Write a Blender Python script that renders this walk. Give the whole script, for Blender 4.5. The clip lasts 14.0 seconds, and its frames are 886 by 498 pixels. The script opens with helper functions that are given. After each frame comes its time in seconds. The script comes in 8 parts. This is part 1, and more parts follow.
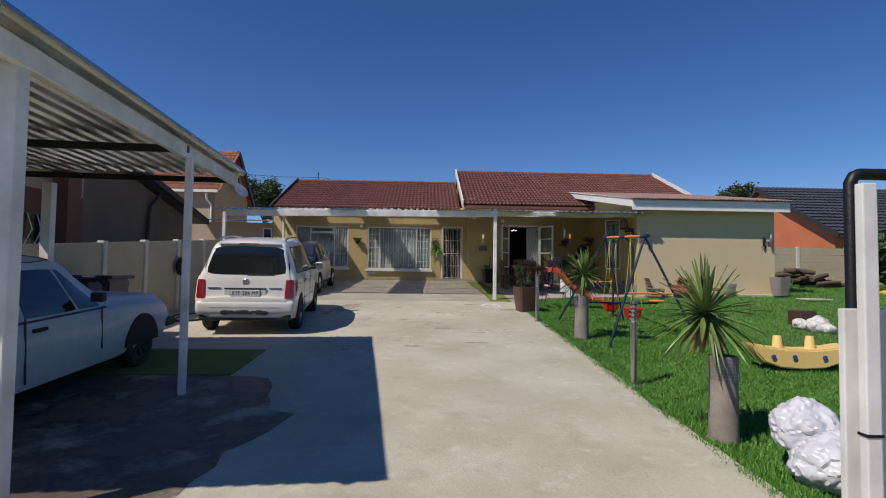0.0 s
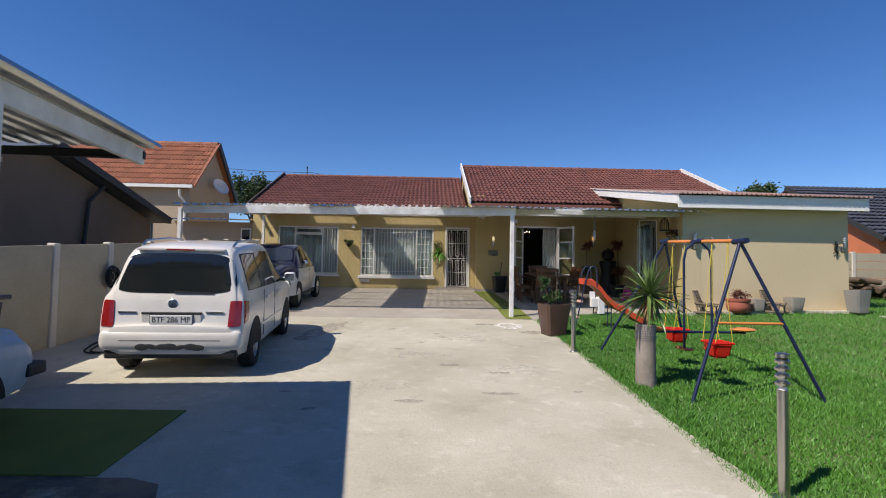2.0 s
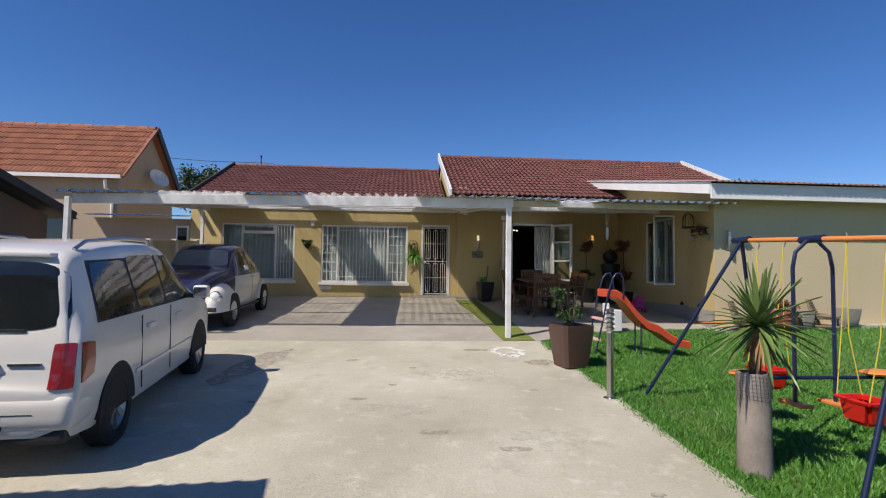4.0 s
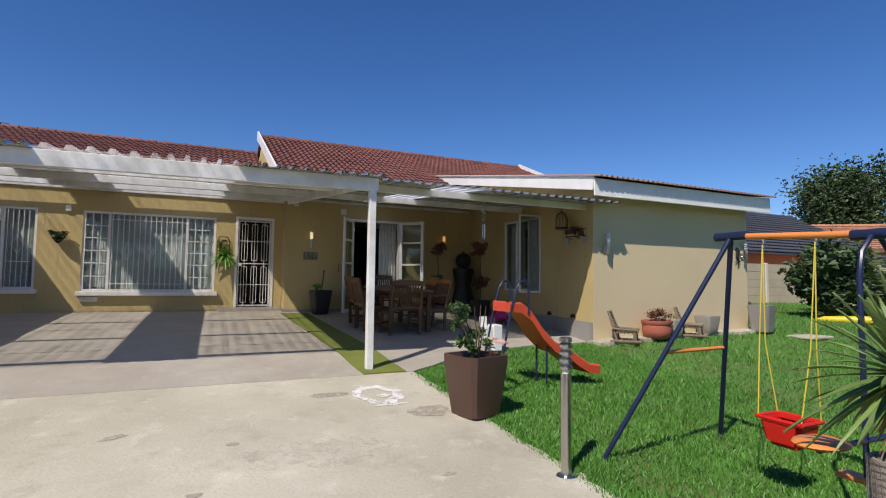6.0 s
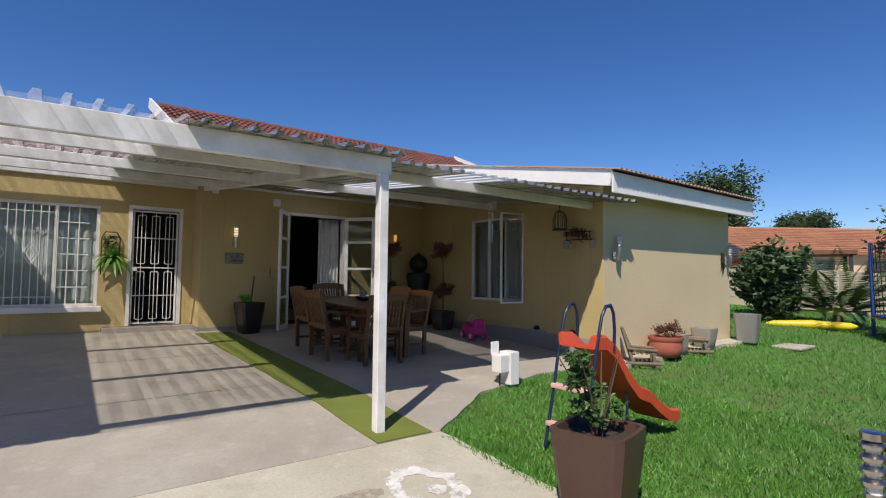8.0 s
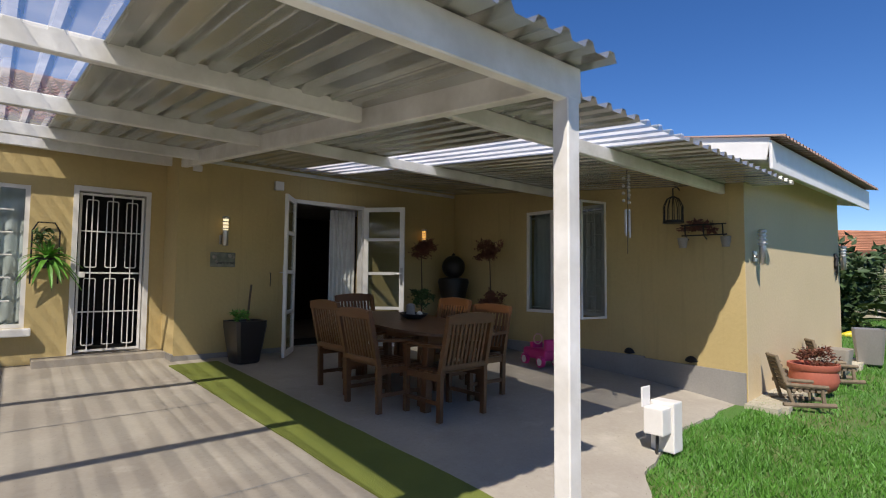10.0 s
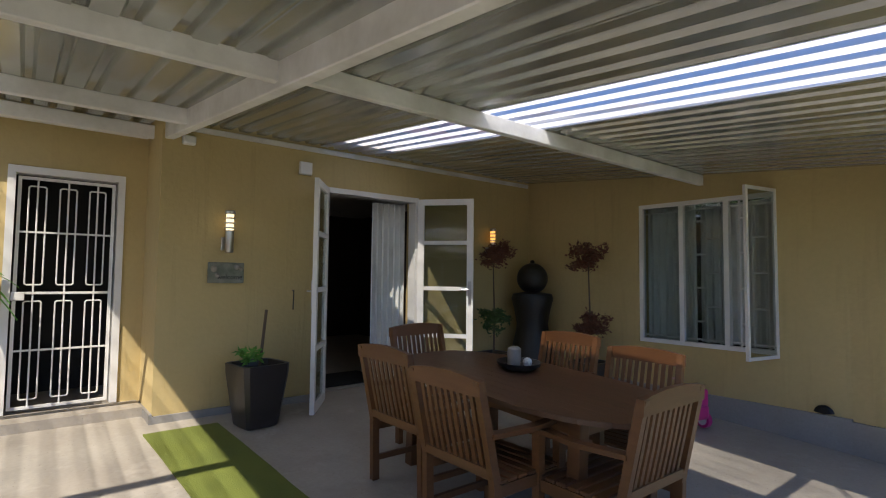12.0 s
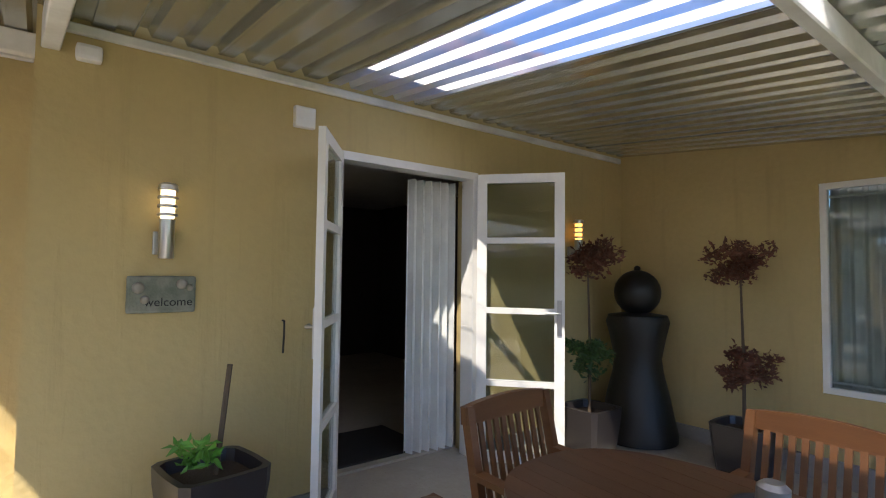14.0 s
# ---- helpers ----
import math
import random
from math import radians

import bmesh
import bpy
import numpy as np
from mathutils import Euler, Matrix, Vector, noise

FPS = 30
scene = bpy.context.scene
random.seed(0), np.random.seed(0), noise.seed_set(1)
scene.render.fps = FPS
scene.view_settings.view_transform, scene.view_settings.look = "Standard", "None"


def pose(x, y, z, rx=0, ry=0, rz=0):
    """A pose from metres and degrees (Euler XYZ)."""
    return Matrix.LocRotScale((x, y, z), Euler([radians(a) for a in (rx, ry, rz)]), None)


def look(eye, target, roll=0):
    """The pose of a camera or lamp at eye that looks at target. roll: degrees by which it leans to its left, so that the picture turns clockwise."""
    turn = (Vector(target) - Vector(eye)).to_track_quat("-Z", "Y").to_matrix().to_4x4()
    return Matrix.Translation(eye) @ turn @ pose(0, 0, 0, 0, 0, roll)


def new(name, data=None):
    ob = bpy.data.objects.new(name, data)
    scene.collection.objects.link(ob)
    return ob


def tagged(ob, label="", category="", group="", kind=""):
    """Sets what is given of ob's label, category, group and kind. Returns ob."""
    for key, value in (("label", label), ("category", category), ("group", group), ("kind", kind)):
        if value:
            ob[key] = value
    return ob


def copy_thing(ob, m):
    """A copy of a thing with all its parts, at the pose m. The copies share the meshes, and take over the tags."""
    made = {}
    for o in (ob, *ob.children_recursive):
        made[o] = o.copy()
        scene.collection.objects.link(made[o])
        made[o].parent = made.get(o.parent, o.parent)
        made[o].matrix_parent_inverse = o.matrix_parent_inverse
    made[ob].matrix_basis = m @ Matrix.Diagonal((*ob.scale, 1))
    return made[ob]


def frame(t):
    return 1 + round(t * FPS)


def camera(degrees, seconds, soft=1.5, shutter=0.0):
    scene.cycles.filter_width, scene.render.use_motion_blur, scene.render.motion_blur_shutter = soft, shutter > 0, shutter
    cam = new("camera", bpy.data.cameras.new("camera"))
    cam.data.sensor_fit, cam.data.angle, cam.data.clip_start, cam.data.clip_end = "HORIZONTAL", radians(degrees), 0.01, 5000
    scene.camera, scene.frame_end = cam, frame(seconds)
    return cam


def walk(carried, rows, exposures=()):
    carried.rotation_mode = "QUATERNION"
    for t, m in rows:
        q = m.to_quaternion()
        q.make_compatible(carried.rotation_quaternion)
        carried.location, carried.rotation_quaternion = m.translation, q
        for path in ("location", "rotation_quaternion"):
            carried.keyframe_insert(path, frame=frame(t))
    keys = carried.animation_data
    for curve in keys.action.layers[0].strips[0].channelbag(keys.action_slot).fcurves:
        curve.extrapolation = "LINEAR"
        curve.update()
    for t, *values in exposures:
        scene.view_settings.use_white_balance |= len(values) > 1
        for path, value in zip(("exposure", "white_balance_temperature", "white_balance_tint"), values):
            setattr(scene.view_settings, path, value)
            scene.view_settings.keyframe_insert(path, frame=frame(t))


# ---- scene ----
cam = camera(80.9, 14.0, soft=1.1)
PATH = [
    (0, (-0.437, 0.688, 1.457), (-0.37, 2.685, 1.545), 0.8),
    (0.5, (-0.453, 1.369, 1.487), (-0.392, 3.366, 1.577), 1.0),
    (1, (-0.483, 2.024, 1.559), (-0.428, 4.022, 1.65), 1.1),
    (1.5, (-0.464, 2.7, 1.645), (-0.403, 4.698, 1.733), 1.1),
    (2, (-0.441, 3.291, 1.664), (-0.379, 5.288, 1.757), 1.0),
    (4.5, (-0.429, 6.573, 1.812), (-0.168, 8.553, 1.913), 0.5),
    (5, (-0.407, 7.247, 1.788), (0.034, 9.195, 1.896), 0.8),
    (5.5, (-0.44, 7.883, 1.774), (0.23, 9.763, 1.895), 0.8),
    (6, (-0.516, 8.48, 1.832), (0.328, 10.289, 1.956), 0.7),
    (6.5, (-0.639, 9.056, 1.89), (0.339, 10.796, 2.012), 0.6),
    (7, (-0.733, 9.656, 1.966), (0.362, 11.325, 2.085), 0.5),
    (7.5, (-0.853, 10.27, 2.026), (0.302, 11.898, 2.143), 0.6),
    (8, (-0.918, 10.894, 2.075), (0.295, 12.48, 2.183), 0.6),
    (10.5, (-0.335, 14.089, 2.208), (0.979, 15.593, 2.323), 0.5),
    (11, (-0.096, 14.629, 2.287), (1.207, 16.142, 2.396), 0.5),
    (11.5, (0.115, 15.114, 2.327), (1.402, 16.641, 2.437), 0.5),
    (12, (0.304, 15.61, 2.354), (1.563, 17.16, 2.463), 0.6),
    (12.5, (0.503, 16.103, 2.378), (1.743, 17.668, 2.485), 0.6),
    (13, (0.767, 16.564, 2.446), (1.995, 18.14, 2.539), 0.8),
    (13.5, (0.992, 17.047, 2.481), (2.214, 18.627, 2.576), 0.8),
    (14, (1.251, 17.551, 2.501), (2.482, 19.124, 2.595), 0.7),
]
walk(cam, [(t, look(eye, target, roll)) for t, eye, target, roll in PATH],
     exposures=[(t, stops, 6750, 14) for t, stops in ((0, -0.3), (0.5, -0.03), (1.5, 0.12), (2.2, 0.1), (4.5, 0.03), (8.2, 0.03), (10.5, 0.32), (12, 0.76), (13, 1.22), (14, 1.56))])

# ---- light ----
SUN_WAY = Vector((1.73, 1.23, -2.51)).normalized()
world = bpy.data.worlds.new("sky")
scene.world = world
world.use_nodes = True
wn = world.node_tree
sky = wn.nodes.new("ShaderNodeTexSky")
sky.sky_type, sky.sun_disc = "NISHITA", False
sky.sun_elevation, sky.sun_rotation = math.asin(-SUN_WAY.z), math.atan2(-SUN_WAY.x, -SUN_WAY.y)
sky.altitude, sky.air_density, sky.dust_density, sky.ozone_density = 1500, 1.0, 0.0, 5.0
wn.nodes["Background"].inputs["Strength"].default_value = 0.12
deep = wn.nodes.new("ShaderNodeHueSaturation")
deep.inputs["Saturation"].default_value = 1.22
deep.inputs["Hue"].default_value = 0.508
wn.links.new(sky.outputs["Color"], deep.inputs["Color"])
wn.links.new(deep.outputs["Color"], wn.nodes["Background"].inputs["Color"])
sun = new("sun", bpy.data.lights.new("sun", "SUN"))
sun.data.energy, sun.data.angle, sun.data.color = 5.0, radians(0.55), (1.0, 0.95, 0.86)
sun.matrix_world = look(-SUN_WAY * 40, (0, 0, 0))
scene.view_settings.exposure = 0.0


# ---- ground heights ----
GROUND_Y = (-60, -40, 0, 7, 11.7, 14.8, 16, 20.6, 21.2, 40, 90)
GROUND_Z = (-2.0, -2.0, -0.30, 0.12, 0.45, 0.665, 0.80, 1.08, 1.10, 1.20, 1.20)


def ground_z(y, x=0.0):
    """Height of the ground; a low bank rises along the foot of the side wing."""
    if y > 15.55 and x < 9.8:
        x = 0.0
    return float(np.interp(y, GROUND_Y, GROUND_Z)) + 0.17 * float(np.interp(x, (4.4, 6.2, 10), (0, 0.6, 1))) * float(np.interp(y, (8, 15.3, 20), (0, 1, 0.5)))


# ---- materials ----
def material(name, colour, rough=0.7, metal=0.0, second=None, scale=3.0, fine=60.0, mix=0.5, bump=0.15, spread=0.0, stretch=(1, 1, 1), fine_amount=0.25, distance=0.01, coat=0.0):
    """A surface with broad stains, fine grain, relief, and some spread from piece to piece."""
    m = bpy.data.materials.new(name)
    m.use_nodes = True
    t = m.node_tree
    b = t.nodes["Principled BSDF"]
    b.inputs["Roughness"].default_value, b.inputs["Metallic"].default_value = rough, metal
    b.inputs["Coat Weight"].default_value = coat
    second = second or tuple(c * 0.75 for c in colour)
    co = t.nodes.new("ShaderNodeTexCoord")
    mp = t.nodes.new("ShaderNodeMapping")
    mp.inputs["Scale"].default_value = stretch
    t.links.new(co.outputs["Object"], mp.inputs["Vector"])
    n1, n2 = t.nodes.new("ShaderNodeTexNoise"), t.nodes.new("ShaderNodeTexNoise")
    for n, s, d in ((n1, scale, 6), (n2, fine, 4)):
        n.inputs["Scale"].default_value, n.inputs["Detail"].default_value = s, d
        t.links.new(mp.outputs["Vector"], n.inputs["Vector"])
    ramp = t.nodes.new("ShaderNodeValToRGB")
    ramp.color_ramp.elements[0].position, ramp.color_ramp.elements[1].position = 0.35, 0.68
    ramp.color_ramp.elements[0].color, ramp.color_ramp.elements[1].color = (*second, 1), (*colour, 1)
    t.links.new(n1.outputs["Fac"], ramp.inputs["Fac"])
    base = t.nodes.new("ShaderNodeMix")
    base.data_type = "RGBA"
    base.inputs["Factor"].default_value = mix
    base.inputs["A"].default_value = (*colour, 1)
    t.links.new(ramp.outputs["Color"], base.inputs["B"])
    hsv = t.nodes.new("ShaderNodeHueSaturation")
    t.links.new(base.outputs["Result"], hsv.inputs["Color"])
    val = t.nodes.new("ShaderNodeMath")
    val.operation = "MULTIPLY_ADD"
    val.inputs[1].default_value, val.inputs[2].default_value = fine_amount, 1 - fine_amount / 2
    t.links.new(n2.outputs["Fac"], val.inputs[0])
    last = val
    if spread:
        info = t.nodes.new("ShaderNodeObjectInfo")
        add = t.nodes.new("ShaderNodeMath")
        add.operation = "MULTIPLY_ADD"
        add.inputs[1].default_value, add.inputs[2].default_value = spread, 1 - spread / 2
        t.links.new(info.outputs["Random"], add.inputs[0])
        both = t.nodes.new("ShaderNodeMath")
        both.operation = "MULTIPLY"
        t.links.new(val.outputs[0], both.inputs[0])
        t.links.new(add.outputs[0], both.inputs[1])
        last = both
    t.links.new(last.outputs[0], hsv.inputs["Value"])
    t.links.new(hsv.outputs["Color"], b.inputs["Base Color"])
    if bump:
        bp = t.nodes.new("ShaderNodeBump")
        bp.inputs["Strength"].default_value, bp.inputs["Distance"].default_value = bump, distance
        t.links.new(n2.outputs["Fac"], bp.inputs["Height"])
        t.links.new(bp.outputs["Normal"], b.inputs["Normal"])
    return m


def island_spread(m, amount):
    """Vary a joined mesh from island to island."""
    t = m.node_tree
    hsv = next(n for n in t.nodes if n.bl_idname == "ShaderNodeHueSaturation")
    geo, add, mul = t.nodes.new("ShaderNodeNewGeometry"), t.nodes.new("ShaderNodeMath"), t.nodes.new("ShaderNodeMath")
    add.operation, mul.operation = "MULTIPLY_ADD", "MULTIPLY"
    add.inputs[1].default_value, add.inputs[2].default_value = amount, 1 - amount / 2
    t.links.new(geo.outputs["Random Per Island"], add.inputs[0])
    old = hsv.inputs["Value"].links[0].from_socket
    t.links.new(old, mul.inputs[0])
    t.links.new(add.outputs[0], mul.inputs[1])
    t.links.new(mul.outputs[0], hsv.inputs["Value"])
    return m


def glass(name, tint=(0.9, 0.95, 0.95), clear=0.85):
    m = bpy.data.materials.new(name)
    m.use_nodes = True
    t = m.node_tree
    out = t.nodes["Material Output"]
    tr, gl, mx, fr = (t.nodes.new(k) for k in ("ShaderNodeBsdfTransparent", "ShaderNodeBsdfGlossy", "ShaderNodeMixShader", "ShaderNodeLayerWeight"))
    tr.inputs["Color"].default_value = (*(c * clear for c in tint), 1)
    gl.inputs["Roughness"].default_value = 0.02
    pw, ad = t.nodes.new("ShaderNodeMath"), t.nodes.new("ShaderNodeMath")
    pw.operation, ad.operation = "POWER", "MULTIPLY_ADD"
    pw.inputs[1].default_value = 4.0
    ad.inputs[1].default_value, ad.inputs[2].default_value = 0.5, 0.035
    t.links.new(fr.outputs["Facing"], pw.inputs[0])
    t.links.new(pw.outputs[0], ad.inputs[0])
    t.links.new(ad.outputs[0], mx.inputs[0])
    t.links.new(tr.outputs[0], mx.inputs[1])
    t.links.new(gl.outputs[0], mx.inputs[2])
    t.links.new(mx.outputs[0], out.inputs["Surface"])
    return m


def clear_sheet(name, through_tone, scatter_tone, low, high):
    """Weathered clear roof sheeting: some light straight through, some scattered."""
    m = bpy.data.materials.new(name)
    m.use_nodes = True
    t = m.node_tree
    out = t.nodes["Material Output"]
    tr, tl, gl, m1, m2, ns = (t.nodes.new(k) for k in ("ShaderNodeBsdfTransparent", "ShaderNodeBsdfTranslucent", "ShaderNodeBsdfGlossy", "ShaderNodeMixShader", "ShaderNodeMixShader", "ShaderNodeTexNoise"))
    tr.inputs["Color"].default_value = (*through_tone, 1)
    tl.inputs["Color"].default_value = (*scatter_tone, 1)
    gl.inputs["Roughness"].default_value = 0.25
    co, mp = t.nodes.new("ShaderNodeTexCoord"), t.nodes.new("ShaderNodeMapping")
    mp.inputs["Scale"].default_value = (2.2, 1.2, 1)
    t.links.new(co.outputs["Object"], mp.inputs["Vector"])
    t.links.new(mp.outputs["Vector"], ns.inputs["Vector"])
    ns.inputs["Scale"].default_value, ns.inputs["Detail"].default_value = 1.6, 6
    rng = t.nodes.new("ShaderNodeMapRange")
    rng.inputs["From Min"].default_value, rng.inputs["From Max"].default_value = 0.3, 0.7
    rng.inputs["To Min"].default_value, rng.inputs["To Max"].default_value = low, high
    t.links.new(ns.outputs["Fac"], rng.inputs["Value"])
    t.links.new(rng.outputs["Result"], m1.inputs[0])
    t.links.new(tr.outputs[0], m1.inputs[1])
    t.links.new(tl.outputs[0], m1.inputs[2])
    m2.inputs[0].default_value = 0.08
    t.links.new(m1.outputs[0], m2.inputs[1])
    t.links.new(gl.outputs[0], m2.inputs[2])
    t.links.new(m2.outputs[0], out.inputs["Surface"])
    return m


def glowing(name, colour, strength):
    m = bpy.data.materials.new(name)
    m.use_nodes = True
    b = m.node_tree.nodes["Principled BSDF"]
    b.inputs["Base Color"].default_value = (*colour, 1)
    b.inputs["Emission Color"].default_value, b.inputs["Emission Strength"].default_value = (*colour, 1), strength
    return m


CONCRETE = material("driveway_concrete", (0.505, 0.475, 0.38), 0.85, second=(0.385, 0.355, 0.27), scale=0.8, fine=45, mix=0.9, bump=0.4, fine_amount=0.35)


def weathered(m, dark, pale):
    """Blotches, pale scuffs and small dark grit over a concrete."""
    t = m.node_tree
    b = t.nodes["Principled BSDF"]
    src = b.inputs["Base Color"].links[0].from_socket
    vec = next(n for n in t.nodes if n.bl_idname == "ShaderNodeMapping").outputs["Vector"]
    for kind, scale, low, high, tone, amount in (("n", 2.7, 0.54, 0.72, dark, 0.6), ("n", 4.5, 0.56, 0.72, pale, 0.6), ("n", 1.1, 0.55, 0.7, dark, 0.45), ("n", 0.45, 0.45, 0.7, dark, 0.35), ("n", 14, 0.62, 0.72, dark, 0.45), ("v", 26, 0.11, 0.05, tuple(c * 0.45 for c in dark), 0.7)):
        if kind == "n":
            n = t.nodes.new("ShaderNodeTexNoise")
            n.inputs["Detail"].default_value = 8
            n.inputs["Roughness"].default_value = 0.65
            out = n.outputs["Fac"]
        else:
            n = t.nodes.new("ShaderNodeTexVoronoi")
            out = n.outputs["Distance"]
        n.inputs["Scale"].default_value = scale
        t.links.new(vec, n.inputs["Vector"])
        r = t.nodes.new("ShaderNodeMapRange")
        r.inputs["From Min"].default_value, r.inputs["From Max"].default_value = low, high
        r.inputs["To Max"].default_value = amount
        t.links.new(out, r.inputs["Value"])
        mx = t.nodes.new("ShaderNodeMix")
        mx.data_type = "RGBA"
        t.links.new(r.outputs["Result"], mx.inputs["Factor"])
        t.links.new(src, mx.inputs["A"])
        mx.inputs["B"].default_value = (*tone, 1)
        src = mx.outputs["Result"]
    t.links.new(src, b.inputs["Base Color"])
    return m


weathered(CONCRETE, (0.30, 0.275, 0.205), (0.64, 0.61, 0.51))
SLAB = material("patio_concrete", (0.40, 0.37, 0.315), 0.6, second=(0.32, 0.285, 0.24), scale=1.3, fine=35, mix=0.8, bump=0.12)
weathered(SLAB, (0.30, 0.265, 0.22), (0.50, 0.46, 0.40))
PLINTH = material("grey_plinth_paint", (0.30, 0.29, 0.27), 0.7, scale=2, fine=50)
PATCH = material("dark_concrete_patch", (0.44, 0.395, 0.325), 0.85, second=(0.33, 0.29, 0.23), scale=5, mix=0.9, bump=0.3)
LIME = material("white_lime_splash", (0.75, 0.74, 0.70), 0.9, second=(0.5, 0.47, 0.42), scale=8, mix=0.7)


def worn_through(m, scale, low, high):
    """A thin stain or splash, rubbed away in ragged patches."""
    t = m.node_tree
    out = t.nodes["Material Output"]
    tr, mx, ns, r = (t.nodes.new(k) for k in ("ShaderNodeBsdfTransparent", "ShaderNodeMixShader", "ShaderNodeTexNoise", "ShaderNodeMapRange"))
    geo = t.nodes.new("ShaderNodeNewGeometry")
    t.links.new(geo.outputs["Position"], ns.inputs["Vector"])
    ns.inputs["Scale"].default_value = scale
    ns.inputs["Detail"].default_value = 7
    ns.inputs["Roughness"].default_value = 0.7
    r.inputs["From Min"].default_value, r.inputs["From Max"].default_value = low, high
    t.links.new(ns.outputs["Fac"], r.inputs["Value"])
    t.links.new(r.outputs["Result"], mx.inputs[0])
    t.links.new(tr.outputs[0], mx.inputs[1])
    t.links.new(t.nodes["Principled BSDF"].outputs[0], mx.inputs[2])
    t.links.new(mx.outputs[0], out.inputs["Surface"])
    return m


worn_through(PATCH, 6.0, 0.35, 0.60)
PALE_SCUFF = worn_through(material("pale_cement_scuff", (0.60, 0.57, 0.48), 0.9, second=(0.55, 0.52, 0.43), scale=7, mix=0.7, bump=0.3), 8.0, 0.46, 0.80)
worn_through(LIME, 7.0, 0.34, 0.5)
SOIL = material("lawn_soil", (0.062, 0.17, 0.026), 0.95, second=(0.12, 0.12, 0.045), scale=1.5, fine=80, mix=0.7, bump=0.6)
DUST = material("bare_ground", (0.28, 0.22, 0.15), 0.95, second=(0.2, 0.17, 0.11), scale=1.2, fine=50, bump=0.5)
PLASTER = material("ochre_plaster", (0.545, 0.42, 0.195), 0.85, second=(0.455, 0.355, 0.158), scale=0.8, fine=22, mix=0.7, bump=0.3, fine_amount=0.12, distance=0.012)


def streaked(m, tone, amount):
    """Thin runs and trowel lines down a plastered wall."""
    t = m.node_tree
    b = t.nodes["Principled BSDF"]
    co, mp, ns, r = (t.nodes.new(k) for k in ("ShaderNodeTexCoord", "ShaderNodeMapping", "ShaderNodeTexNoise", "ShaderNodeMapRange"))
    mp.inputs["Scale"].default_value = (9, 9, 0.7)
    ns.inputs["Scale"].default_value, ns.inputs["Detail"].default_value = 1.4, 7
    r.inputs["From Min"].default_value, r.inputs["From Max"].default_value, r.inputs["To Max"].default_value = 0.56, 0.76, amount
    t.links.new(co.outputs["Object"], mp.inputs["Vector"])
    t.links.new(mp.outputs["Vector"], ns.inputs["Vector"])
    t.links.new(ns.outputs["Fac"], r.inputs["Value"])
    mx = t.nodes.new("ShaderNodeMix")
    mx.data_type = "RGBA"
    t.links.new(r.outputs["Result"], mx.inputs["Factor"])
    t.links.new(b.inputs["Base Color"].links[0].from_socket, mx.inputs["A"])
    mx.inputs["B"].default_value = (*tone, 1)
    t.links.new(mx.outputs["Result"], b.inputs["Base Color"])
    bp = t.nodes.new("ShaderNodeBump")
    bp.inputs["Strength"].default_value, bp.inputs["Distance"].default_value = 0.35, 0.012
    t.links.new(r.outputs["Result"], bp.inputs["Height"])
    t.links.new(b.inputs["Normal"].links[0].from_socket, bp.inputs["Normal"])
    t.links.new(bp.outputs["Normal"], b.inputs["Normal"])
    return m


streaked(PLASTER, (0.40, 0.31, 0.14), 0.45)
PLASTER_PALE = material("cream_plaster", (0.60, 0.49, 0.305), 0.85, second=(0.54, 0.44, 0.27), scale=0.7, fine=26, mix=0.7, bump=0.3, fine_amount=0.1)
WHITE = material("white_enamel_paint", (0.78, 0.77, 0.74), 0.4, second=(0.66, 0.64, 0.6), scale=4, fine=30, mix=0.5, bump=0.05, fine_amount=0.08)
WHITE_WORN = material("worn_white_paint", (0.80, 0.795, 0.77), 0.55, second=(0.5, 0.48, 0.43), scale=3, fine=25, mix=0.7, bump=0.15, fine_amount=0.15)
TILE = material("red_roof_tile", (0.178, 0.064, 0.047), 0.65, second=(0.13, 0.05, 0.04), scale=2.0, fine=50, mix=0.8, bump=0.2, spread=0.3)
TILE_REST = island_spread(material("red_roof_tile_rest", (0.178, 0.064, 0.047), 0.65, second=(0.13, 0.05, 0.04), scale=2.0, fine=50, mix=0.8, bump=0.2), 0.3)
TILE_ORANGE = material("orange_roof_tile", (0.29, 0.115, 0.06), 0.7, second=(0.27, 0.09, 0.045), scale=2.0, fine=40, mix=0.8, spread=0.35)
TILE_ORANGE_REST = island_spread(material("orange_roof_tile_rest", (0.29, 0.115, 0.06), 0.7, second=(0.27, 0.09, 0.045), scale=2.0, fine=40, mix=0.8), 0.35)
TILE_FAR = island_spread(material("far_terracotta_tile", (0.46, 0.21, 0.115), 0.75, second=(0.36, 0.16, 0.09), scale=0.5, fine=8, mix=0.8), 0.25)
ZINC = material("galvanised_sheet", (0.62, 0.63, 0.60), 0.27, 0.8, second=(0.46, 0.47, 0.44), scale=1.5, fine=18, mix=0.7, bump=0.06, spread=0.12, fine_amount=0.15)
CLEAR = clear_sheet("clear_roof_sheet", (0.97, 0.97, 0.95), (0.9, 0.9, 0.88), 0.06, 0.26)
# Ribs scatter more, standing in for the light bent at their flanks.
CLEAR_RIB = clear_sheet("stripe_casting_roof_rib", (0.93, 0.92, 0.89), (0.87, 0.86, 0.83), 0.16, 0.46)
MILKY = clear_sheet("milky_roof_sheet", (0.93, 0.94, 0.94), (0.92, 0.92, 0.92), 0.48, 0.72)
SHEET_RED = material("faded_red_sheet", (0.36, 0.2, 0.16), 0.6, 0.1, second=(0.28, 0.22, 0.19), scale=2, mix=0.8, bump=0.1)
GLASS = glass("window_glass")
DARK = material("room_shade_and_dark_board", (0.06, 0.05, 0.045), 0.8)
